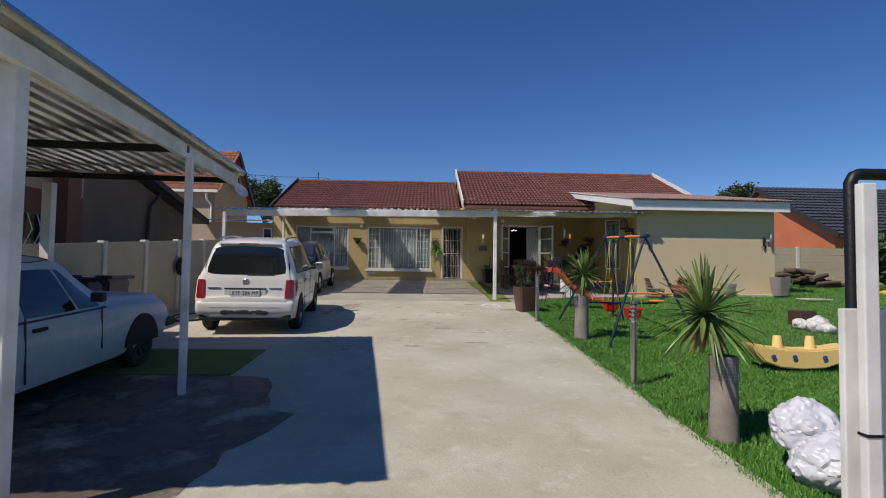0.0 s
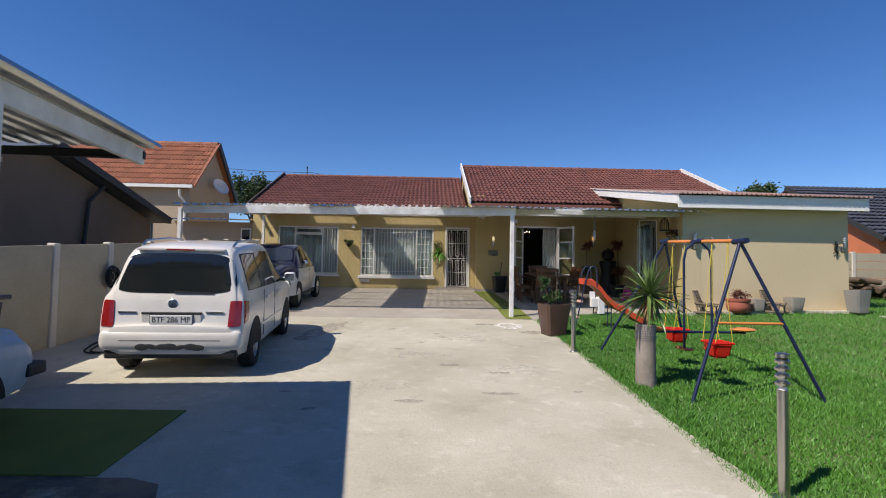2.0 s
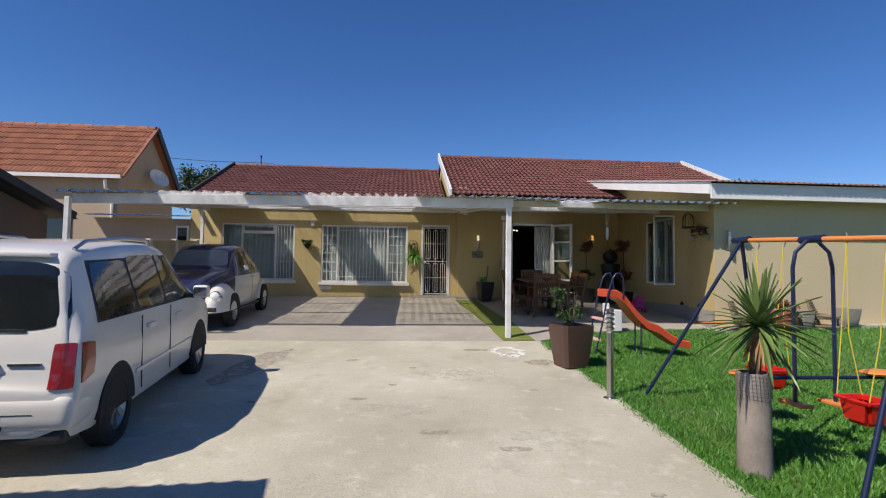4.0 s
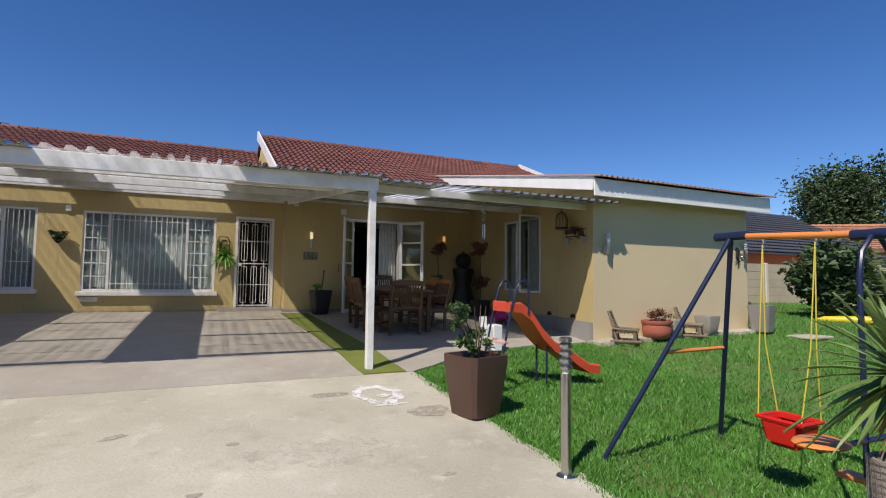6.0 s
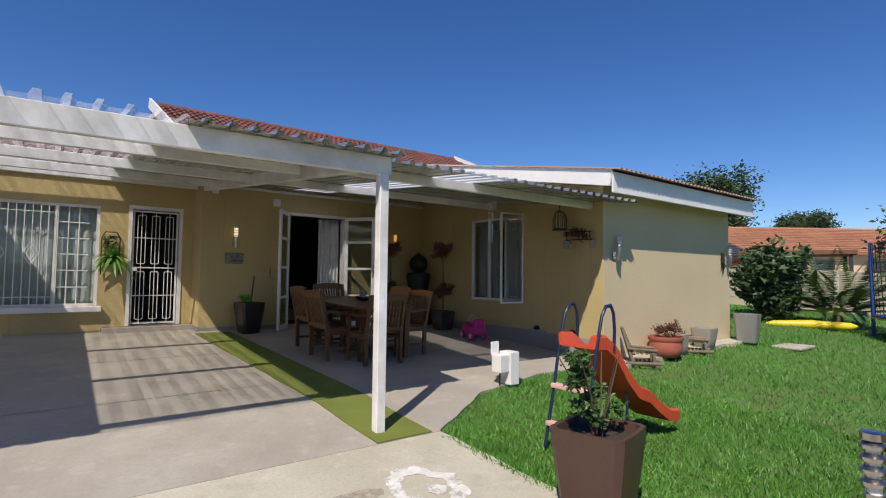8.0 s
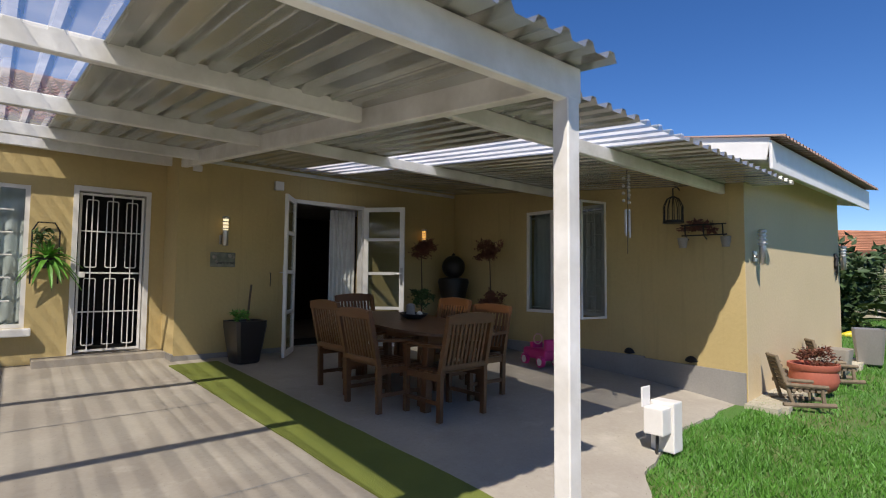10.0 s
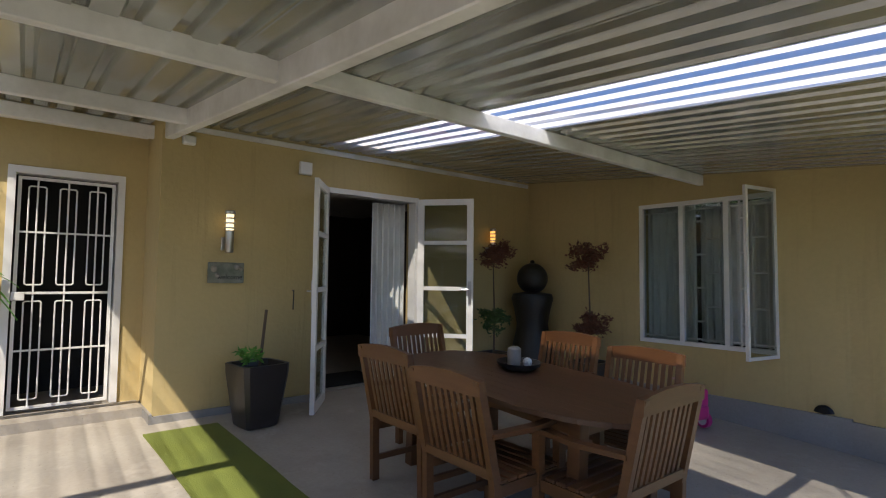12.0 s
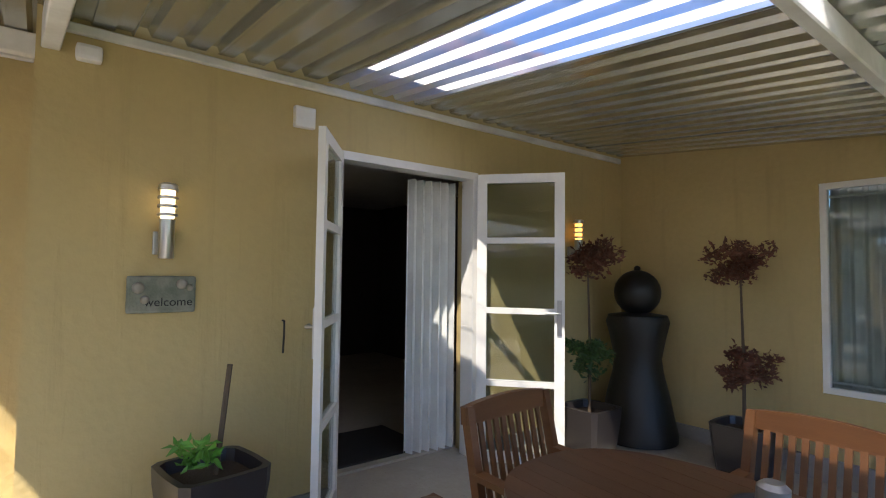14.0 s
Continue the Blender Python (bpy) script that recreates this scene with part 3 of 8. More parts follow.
tiled_roof("main_roof", "dark red tiled roof of the higher wing", 0.98, 10.3, 20.0, 25.0, 6.13, TILE, TILE_REST, RISE)
tiled_roof("low_roof", "dark red tiled roof of the lower wing", -6.4, 0.9, 21.1, 25.0, 5.58, TILE, TILE_REST, RISE)
bm = bmesh.new()
bar(bm, (0.93, 19.95, 4.02), (0.93, 25.02, 6.20), 0.05, 0.24)
setting("barge_board_left", bm, WHITE, "white barge board on the gable")
bm = bmesh.new()
bar(bm, (10.33, 19.95, 4.02), (10.33, 25.02, 6.20), 0.05, 0.24)
setting("barge_board_right", bm, WHITE, "white barge board on the far gable")
bm = bmesh.new()
bar(bm, (-6.43, 20.7, 3.83), (-6.43, 25.02, 5.69), 0.04, 0.16)
setting("barge_board_end", bm, DARK, "dark barge board on the end gable")
for xg, y0, zr in ((1.05, 20.6, 6.1), (-6.35, 21.2, 5.6), (10.1, 20.6, 6.1)):
    bm = bmesh.new()
    a = [bm.verts.new((xg + dx, y, z)) for dx in (0, 0.15) for y, z in ((y0, 3.9), (29, 3.9), (25, zr - 0.12))]
    bm.faces.new(a[:3][::-1])
    bm.faces.new(a[3:])
    for i in range(3):
        bm.faces.new((a[i], a[(i + 1) % 3], a[3 + (i + 1) % 3], a[3 + i]))
    setting("gable_wall", bm, PLASTER, "ochre plastered gable wall")
vent = thing("roof_vent_pipe", "thin dark vent pipe on the roof ridge", "pipe", pose(-5.5, 25, 5.62))
bm = bmesh.new()
tube(bm, [(0, 0, 0), (0, 0, 0.36)], 0.018)
part("pipe", bm, BLACK_METAL, vent)
bm = bmesh.new()
tube(bm, [(0, 0, 0.33), (0, 0, 0.39)], 0.032)
part("cowl", bm, BLACK_METAL, vent)


# ---- sheet roofs ----
def rib_sheet(x0, width, y0, z0, y1, z1, ribs=4, deep=0.042, thick=0.0):
    """One trapezoid-ribbed roof sheet; the ribs run from y0 to y1."""
    bm = bmesh.new()
    pitch = width / ribs
    prof = []
    for k in range(ribs):
        b = x0 + k * pitch
        prof += [(b, 0), (b + pitch * 0.52, 0), (b + pitch * 0.64, deep), (b + pitch * 0.86, deep), (b + pitch * 0.98, 0)]
    prof.append((x0 + width, 0))
    a = [bm.verts.new((x, y0, z0 + z)) for x, z in prof]
    b = [bm.verts.new((x, y1, z1 + z)) for x, z in prof]
    for k in range(len(prof) - 1):
        f = bm.faces.new((a[k], a[k + 1], b[k + 1], b[k]))
        if k % 5 in (1, 2, 3):
            f.material_index = 1
    return bm


def sheet_part(root, bm, mat, rib_mat=None, label=""):
    """A roof sheet whose ribs may pass less light than its flats, to cast stripes."""
    ob = part("roof_sheet", bm, mat, root, label)
    ob.data.materials.append(rib_mat or mat)
    return ob


def post_and_beam(root, name, p, q, w, h, mat=None, label=""):
    bm = bmesh.new()
    bar(bm, p, q, w, h)
    bmesh.ops.bevel(bm, geom=bm.edges[:], offset=0.006, segments=1, affect="EDGES")
    return part(name, bm, mat or WHITE_WORN, root, label)


LEFT0, LEFT1 = (14.80, 3.19), (21.22, 3.75)
ver = thing("veranda_roof", "white framed veranda roof with zinc and clear sheets", "roof", kind="structure")
x, k = -6.12, 0
while x < 1.5:
    w = (0.9, 0.7, 0.7, 0.7, 0.7, 0.3, 0.4, 0.75, 0.8, 0.65, 0.6, 0.5)[k]
    clear = (-4.75 < x + w / 2 < -3.25) or (-2.0 < x + w / 2 < -0.4)
    sheet_part(ver, rib_sheet(x, w + 0.02, LEFT0[0] - 0.06, 3.07 + 0.0115 * (x + 5.85) + 0.002 * (k % 2), LEFT1[0], LEFT1[1] + 0.002 * (k % 2), max(2, round(w / 0.175))), CLEAR if clear else ZINC, CLEAR_RIB if clear else ZINC, "clear plastic sheet" if clear else "")
    x, k = x + w, k + 1
post_and_beam(ver, "fascia_beam", (-5.85, 14.93, 2.99), (1.55, 14.93, 3.075), 0.06, 0.17)
for yb in (16.52, 18.25, 19.95, 20.98):
    zb = LEFT0[1] + (yb - LEFT0[0]) * (LEFT1[1] - LEFT0[1]) / (LEFT1[0] - LEFT0[0])
    post_and_beam(ver, "purlin", (-5.85, yb, zb - 0.075 - 0.085 * (21.1 - yb) / 6.3), (1.33, yb, zb - 0.065), 0.055, 0.12)
post_and_beam(ver, "side_beam", (1.45, 14.97, 3.12), (1.25, 21.1, 3.66), 0.075, 0.16)
post_and_beam(ver, "left_beam", (-5.85, 14.97, 3.06), (-5.85, 21.1, 3.60), 0.06, 0.14)
post_and_beam(ver, "post", (1.475, 14.935, 0.60), (1.475, 14.935, 3.0), 0.09, 0.09)
post_and_beam(ver, "post", (-5.85, 14.8, 0.68), (-5.85, 14.8, 2.99), 0.08, 0.08)
post_and_beam(ver, "post", (-5.85, 20.6, 1.0), (-5.85, 20.6, 3.45), 0.08, 0.08)
RIGHT0, RIGHT1 = (15.2, 3.20), (20.56, 3.70)
pat = thing("patio_roof", "white framed zinc patio roof with a clear strip", "roof", kind="structure")
x, k = 1.34, 0
while x < 5.7:
    clear = k == 2
    w = 0.66
    sheet_part(pat, rib_sheet(x, w + 0.02, RIGHT0[0], RIGHT0[1] + 0.002 * (k % 2), RIGHT1[0], RIGHT1[1] + 0.002 * (k % 2), 4), MILKY if clear else ZINC, MILKY if clear else ZINC, "milky clear plastic sheet" if clear else "")
    x, k = x + w, k + 1
for yb, name in ((15.85, "purlin"), (18.15, "purlin")):
    zb = RIGHT0[1] + (yb - RIGHT0[0]) * (RIGHT1[1] - RIGHT0[1]) / (RIGHT1[0] - RIGHT0[0])
    post_and_beam(pat, name, (1.40, yb, zb - 0.06), (5.91, yb, zb - 0.06), 0.055, 0.11)
post_and_beam(pat, "wall_flashing", (1.24, 20.57, 3.655), (5.88, 20.57, 3.655), 0.03, 0.05)
post_and_beam(pat, "wall_flashing", (-5.8, 21.17, 3.66), (1.2, 21.17, 3.66), 0.03, 0.05)

# flat roof of the side wing
flat = thing("annex_roof", "low pitched corrugated roof with white fascia boards", "roof", kind="structure")
FL0, FL1 = (15.13, 3.615), (22.2, 4.87)
sheet_part(flat, rib_sheet(5.40, 4.68, FL0[0], FL0[1], FL1[0], FL1[1], 40, 0.032), SHEET_RED)
post_and_beam(flat, "front_fascia", (5.44, 15.26, 3.455), (10.05, 15.26, 3.455), 0.03, 0.30, WHITE)
post_and_beam(flat, "side_fascia", (5.45, 15.28, 3.52), (5.45, 22.2, 4.77), 0.03, 0.24, WHITE)
post_and_beam(flat, "side_fascia", (10.04, 15.28, 3.49), (10.04, 22.2, 4.75), 0.03, 0.26, WHITE)
bm = bmesh.new()
vs = [bm.verts.new(p) for p in ((5.5, 15.3, 3.44), (10.0, 15.3, 3.44), (10.0, 22.2, 4.70), (5.5, 22.2, 4.70))]
bm.faces.new(vs[::-1])
part("soffit", bm, WHITE_WORN, flat)
bm = bmesh.new()
vs = [bm.verts.new(p) for p in ((5.926, 15.64, 3.3), (5.926, 21.5, 3.3), (5.926, 21.5, 4.57), (5.926, 15.64, 3.49))]
bm.faces.new(vs)
setting("annex_upper_wall", bm, PLASTER, "ochre plastered wall under the low roof")
bm = bmesh.new()
vs = [bm.verts.new(p) for p in ((5.95, 15.625, 3.3), (9.8, 15.625, 3.3), (9.8, 15.625, 3.5), (5.95, 15.625, 3.5))]
bm.faces.new(vs)
setting("annex_front_upper", bm, PLASTER_PALE, "cream plastered wall under the eave")

# front carport
car = thing("front_carport", "white steel carport with zinc roof over the old car", "carport", pose(-3.1, 8.5, 0, 0, 0, 4.5), kind="structure")
CZ0, CZ1 = 2.84, 2.85
for k in range(5):
    sheet_part(car, rib_sheet(-3.5 + k * 0.7, 0.72, -5.5, CZ0 + 0.002 * (k % 2), 0.0, CZ1 + 0.002 * (k % 2), 4), ZINC)
post_and_beam(car, "side_beam", (-0.14, -5.45, 2.72), (-0.14, -0.1, 2.74), 0.06, 0.15)
post_and_beam(car, "side_beam", (-3.4, -5.45, 2.72), (-3.4, -0.1, 2.70), 0.06, 0.17)
for yb in (-0.12, -2.1, -4.6):
    post_and_beam(car, "cross_beam", (-3.4, yb, 2.755), (-0.1, yb, 2.755), 0.05, 0.08, BLACK_METAL if yb > -3 else None)
inv = car.matrix_world.inverted()
for px, py, w in ((-3.03, 6.42, 0.07), (-2.93, 3.85, 0.12), (-5.85, 8.3, 0.13), (-5.85, 3.9, 0.12)):
    g = ground_z(py)
    a, b = inv @ Vector((px, py, g - 0.05)), inv @ Vector((px, py, 2.66))
    post_and_beam(car, "post", a, b, w, w)

# floor inside the house, seen through the open doors
setting("house_floor", boxes((1.46, 20.83, 0.85, 9.58, 28.98, 1.125), (-6.15, 21.45, 0.85, 1.44, 28.98, 1.12)), SLAB, "plain dull floor inside the house")
tagged(part("door_mat", soft_box(2.85, 20.9, 1.125, 3.75, 21.6, 1.14, 0.005), BLACK), "dark door mat inside the french doors", "mat")


# ---- windows and doors ----
def window(name, m, w, h, cuts, label, panes_open=(), sill=True, rail=None):
    """A steel window: frame, mullions, panes and sill. Local x along the wall, -y outwards, z up from the sill."""
    root = thing(name, label, "window", m, kind="structure")
    f = 0.045
    part("frame", boxes((0, 0.02, 0, f, 0.09, h), (w - f, 0.02, 0, w, 0.09, h), (f, 0.02, 0, w - f, 0.09, f), (f, 0.02, h - f, w - f, 0.09, h)), WHITE, root)
    edges = [0] + list(cuts) + [w]
    for c in cuts:
        part("mullion", boxes((c - 0.025, 0.015, f, c + 0.025, 0.085, h - f)), WHITE, root)
    for k, (a, b) in enumerate(zip(edges, edges[1:])):
        if k not in panes_open:
            pane = part("pane", boxes((a + 0.03, 0.05, f, b - 0.03, 0.056, h - f)), GLASS, root)
            pane.visible_shadow = False
    if rail:
        k, z = rail
        part("transom", boxes((edges[k] + 0.025, 0.012, z - 0.03, edges[k + 1] - 0.025, 0.085, z + 0.03)), WHITE, root)
        a, b = edges[k] + 0.03, edges[k + 1] - 0.03
        part("top_sash", boxes((a, -0.03, z + 0.02, b, 0.0, z + 0.05), (a, -0.01, h - 0.09, b, 0.02, h - 0.06), (a, -0.02, z + 0.02, a + 0.03, 0.01, h - 0.06), (b - 0.03, -0.02, z + 0.02, b, 0.01, h - 0.06)), WHITE, root)
    if sill:
        part("sill", soft_box(-0.06, -0.11, -0.09, w + 0.06, 0.06, -0.002, 0.012), WHITE, root)
    return root


def curtain(m, w, h, label, folds=0.09, deep=0.03, name="net_curtain"):
    bm = bmesh.new()
    n = max(8, int(w / folds * 6))
    rows = []
    for z in (0, h * 0.5, h):
        rows.append([bm.verts.new((w * k / n, deep * math.sin(k * math.pi / 3 + 0.6 * noise.noise((k * 0.13, z, 2))) * (1 + 0.4 * noise.noise((k * 0.2, 5, 1))), z)) for k in range(n + 1)])
    for a, b in zip(rows, rows[1:]):
        for k in range(n):
            bm.faces.new((a[k], a[k + 1], b[k + 1], b[k]))
    ob = part(name, bm, CURTAIN, None, "", True)
    ob.matrix_world = m
    return tagged(ob, label, "curtain")


def bars_thing(name, m, w, h, upright, cross, label, extra=(), r=0.007):
    root = thing(name, label, "burglar bars", m)
    for x in upright:
        bm = bmesh.new()
        tube(bm, [(x, 0, 0), (x, 0, h)], r, 6)
        part("bar", bm, WHITE, root)
    for z in cross:
        bm = bmesh.new()
        tube(bm, [(0, 0, z), (w, 0, z)], r, 6)
        part("cross_bar", bm, WHITE, root)
    for pts in extra:
        bm = bmesh.new()
        tube(bm, pts, r, 6)
        part("scroll", bm, WHITE, root)
    return root


window("window_1", pose(-5.53, 21.2, 1.58), 2.05, 1.62, [0.57, 1.51], "white steel window with net curtains and a deep sill", rail=(1, 1.36))
curtain(pose(-5.5, 21.36, 1.6), 2.0, 1.58, "pale net curtain behind the window", 0.12, 0.014)
bars_thing("burglar_bars", pose(-4.0, 21.185, 1.62), 0.46, 1.52, [0.06 + 0.085 * k for k in range(5)], [0.5], "white bars with a diamond", [[(0.23, 0, 0.66), (0.33, 0, 0.84), (0.23, 0, 1.02), (0.13, 0, 0.84), (0.23, 0, 0.66)]])
window("window_2", pose(-2.72, 21.2, 1.54), 2.5, 1.66, [0.46, 1.92], "wide white steel window with burglar bars and a sill")
curtain(pose(-2.7, 21.36, 1.56), 2.46, 1.62, "pale net curtain behind the barred window", 0.13, 0.014)
dia = []
for cx in (0.32, 0.73, 1.14):
    dia.append([(cx, 0, 0.62), (cx + 0.1, 0, 0.8), (cx, 0, 0.98), (cx - 0.1, 0, 0.8), (cx, 0, 0.62)])
    dia.append([(cx, 0, 0.70), (cx + 0.05, 0, 0.8), (cx, 0, 0.9), (cx - 0.05, 0, 0.8), (cx, 0, 0.70)])
bars_thing("burglar_bars", pose(-2.25, 21.185, 1.58), 1.46, 1.58, [0.05 + 0.1 * k for k in range(15)], [0.12, 1.46], "white burglar bars with three diamonds", dia, 0.007)
for bx in (-2.69, -0.78):
    bars_thing("pane_bars", pose(bx, 21.232, 1.58), 0.42, 1.58, [0.14, 0.28], [0.27, 0.54, 0.80, 1.06, 1.32], "white glazing bars of the side pane", r=0.010)
b = tagged(part("air_brick", soft_box(0, 0, 0, 0.32, 0.05, 0.09, 0.01), WHITE_WORN), "small white air vent below the window", "vent")
b.matrix_world = pose(-2.72, 21.155, 1.33)

# gate with the dark doorway behind it
gate = thing("door_1", "black doorway with a white steel security gate", "door", pose(0.19, 21.2, 1.195), kind="structure")
part("door_frame", boxes((0, -0.02, 0, 0.055, 0.12, 2.06), (0.785, -0.02, 0, 0.84, 0.12, 2.06), (0.055, -0.02, 2.0, 0.785, 0.12, 2.06)), WHITE, gate)
# Black sheet put in for the shade of the unlit room.
part("room_shade_sheet", boxes((-0.3, 0.95, -0.01, 1.1, 0.98, 2.3)), BLACK, gate, "black sheet standing for the dark room behind the gate")
leaf = part("gate_frame", boxes((0.07, 0.03, 0.02, 0.095, 0.055, 1.98), (0.745, 0.03, 0.02, 0.77, 0.055, 1.98), (0.095, 0.03, 0.02, 0.745, 0.055, 0.045), (0.095, 0.03, 1.955, 0.745, 0.055, 1.98), (0.095, 0.03, 0.98, 0.745, 0.055, 1.0), (0.095, 0.03, 0.50, 0.745, 0.05, 0.515), (0.095, 0.03, 1.50, 0.745, 0.05, 1.515)), WHITE, gate)
for z0, z1 in ((0.1, 0.92), (1.06, 1.9)):
    for k in range(3):
        x0 = 0.145 + k * 0.215
        bm = bmesh.new()
        tube(bm, [(x0 + 0.012, 0.042, z0), (x0 + 0.108, 0.042, z0), (x0 + 0.12, 0.042, z0 + 0.012), (x0 + 0.12, 0.042, z1 - 0.012), (x0 + 0.108, 0.042, z1), (x0 + 0.012, 0.042, z1), (x0, 0.042, z1 - 0.012), (x0, 0.042, z0 + 0.012), (x0 + 0.012, 0.042, z0)], 0.007, 6)
        part("loop_bar", bm, WHITE, leaf)
for k in range(3):
    x0 = 0.205 + k * 0.215
    bm = bmesh.new()
    tube(bm, [(x0, 0.042, 0.04), (x0, 0.042, 1.96)], 0.007, 6)
    part("upright_bar", bm, WHITE, leaf)
part("lock_box", soft_box(0.06, 0.0, 0.93, 0.15, 0.06, 1.0, 0.006), WHITE, gate)


def glazed_leaf(root, m, w, h, label):
    """One glazed steel door leaf with four panes."""
    f = 0.075
    leaf = part("door_leaf", boxes((0, -0.02, 0, f, 0.02, h), (w - f, -0.02, 0, w, 0.02, h), (f, -0.02, 0, w - f, 0.02, 0.08), (f, -0.02, h - 0.07, w - f, 0.02, h), (f, -0.02, h * 0.26, w - f, 0.02, h * 0.26 + 0.045), (f, -0.02, h * 0.51, w - f, 0.02, h * 0.51 + 0.045), (f, -0.02, h * 0.755, w - f, 0.02, h * 0.755 + 0.045)), WHITE, root, label)
    leaf.matrix_basis = m
    for k in range(4):
        z0 = (0.08, h * 0.26 + 0.045, h * 0.51 + 0.045, h * 0.755 + 0.045)[k]
        z1 = (h * 0.26, h * 0.51, h * 0.755, h - 0.07)[k]
        p = part("pane", boxes((f, -0.003, z0, w - f, 0.003, z1)), GLASS, leaf)
        p.visible_shadow = False
    bm = bmesh.new()
    box(bm, w - 0.055, -0.032, h * 0.44, w - 0.02, -0.02, h * 0.56)
    tube(bm, [(w - 0.038, -0.03, h * 0.515), (w - 0.038, -0.07, h * 0.515), (w - 0.14, -0.075, h * 0.515)], 0.009, 8)
    part("door_handle", bm, STEEL, leaf, "steel lever handle")
    return leaf


fd = thing("door_2", "open white glazed french doors to a dark room", "door", pose(2.74, 20.59, 1.07), kind="structure")
part("door_frame", boxes((0, -0.015, 0, 0.05, 0.12, 2.22), (1.17, -0.015, 0, 1.22, 0.12, 2.22), (0.05, -0.015, 2.165, 1.17, 0.12, 2.22)), WHITE, fd)
glazed_leaf(fd, pose(0.03, -0.02, 0.02, 0, 0, 234), 0.61, 2.18, "")
glazed_leaf(fd, pose(1.20, -0.035, 0.02, 0, 0, -50), 0.66, 2.18, "")
curtain(pose(3.50, 20.88, 1.13, 0, 0, -10), 0.44, 2.1, "white curtain drawn to the side of the open door", 0.07, 0.035, "door_curtain")

# side window with one sash open
ROT = -90
window("window_3", pose(5.92, 18.89, 1.64, 0, 0, ROT), 1.44, 1.58, [0.50, 0.97], "white steel window with net curtain and one open sash", panes_open=(2,), sill=False)
curtain(pose(6.11, 18.87, 1.66, 0, 0, ROT), 0.56, 1.54, "pale net curtain behind the side window", deep=0.022)
curtain(pose(6.32, 18.35, 1.66, 0, 0, ROT), 0.9, 1.54, "pale net curtain hanging deeper behind the barred panes", deep=0.022)
side_bars = []
for a, b, n in ((0.62, 0.75, 4), (0.75, 0.88, 4), (1.08, 1.2, 4), (1.2, 1.34, 4)):
    for k in range(n):
        z = 0.25 + k * 0.36 + (0.16 if a in (0.75, 1.2) else 0)
        side_bars.append([(a, 0, z), (b, 0, z)])
bars_thing("burglar_bars", pose(6.0, 18.89, 1.66, 0, 0, ROT), 1.4, 1.54, [0.62, 0.75, 0.88, 1.08, 1.2, 1.34], [0.06, 1.46], "white burglar bars in a brick pattern", side_bars, 0.012)
sash = thing("open_sash", "white open window sash with clear pane", "window sash", pose(5.92, 17.46, 1.62, 0, 0, 180 - 12))
part("sash_frame", boxes((0, -0.015, 0, 0.03, 0.015, 1.62), (0.44, -0.015, 0, 0.47, 0.015, 1.62), (0.03, -0.015, 0, 0.44, 0.015, 0.03), (0.03, -0.015, 1.59, 0.44, 0.015, 1.62)), WHITE, sash)
sp = part("pane", boxes((0.03, -0.003, 0.03, 0.44, 0.003, 1.59)), GLASS, sash)
sp.visible_shadow = False


# ---- vehicles ----
from mathutils.bvhtree import BVHTree

CAR_WHITE = material("white_car_paint", (0.74, 0.72, 0.68), 0.28, second=(0.60, 0.56, 0.48), scale=1.6, fine=8, mix=0.5, bump=0.0, fine_amount=0.06, coat=0.6)
CAR_BLUE = material("faded_pale_blue_paint", (0.42, 0.50, 0.55), 0.4, second=(0.34, 0.41, 0.46), scale=1.5, fine=10, mix=0.6, bump=0.02, coat=0.3)
CAR_NAVY = material("navy_car_paint", (0.016, 0.022, 0.075), 0.2, scale=2, bump=0.0, coat=0.8)
CAR_GLASS = material("dark_car_glass", (0.012, 0.015, 0.016), 0.06, bump=0.0, fine_amount=0.0, coat=0.5)
# The grey tone stands in for a pale reflection on the windscreen.
GREY_GLASS = material("glass_with_painted_reflection", (0.16, 0.17, 0.18), 0.08, bump=0.0, fine_amount=0.0, coat=0.6)
CAR_TRIM = material("black_bumper_plastic", (0.03, 0.03, 0.03), 0.6)
LAMP_RED = material("red_tail_lens", (0.27, 0.010, 0.010), 0.2, bump=0.0, coat=0.6)
CHROME = material("chrome", (0.75, 0.75, 0.75), 0.12, 1.0, bump=0.0, fine_amount=0.0)
PLATE = material("number_plate", (0.75, 0.75, 0.72), 0.5, bump=0.0)
INK = material("black_print", (0.03, 0.03, 0.035), 0.6, bump=0.0)


def body_section(p):
    """Half outline of a car body: sill, flank, glasshouse and rounded roof edge."""
    zl, zb, zt, ws, wb, wt = p
    h, e = zb - zl, zt - zb
    r = min(0.11, e * 0.5)
    half = [(0, zl), (ws * 0.84, zl), (ws * 0.95, zl + 0.03), (ws * 0.99, zl + h * 0.2), (wb, zl + h * 0.5), (wb * 1.005, zl + h * 0.72), (wb * 0.985, zb - h * 0.06), (wb * 0.965, zb)]
    x0 = wb * 0.965
    half += [(x0 + (wt - x0) * v ** 1.15, zb + (e - r) * v) for v in (0.2, 0.45, 0.7, 0.9, 1.0)]
    half += [(wt - r * 0.12, zt - r * 0.62), (wt - r * 0.42, zt - r * 0.26), (wt - r, zt - r * 0.06), (wt * 0.5, zt + 0.012), (0, zt + 0.02)]
    return half


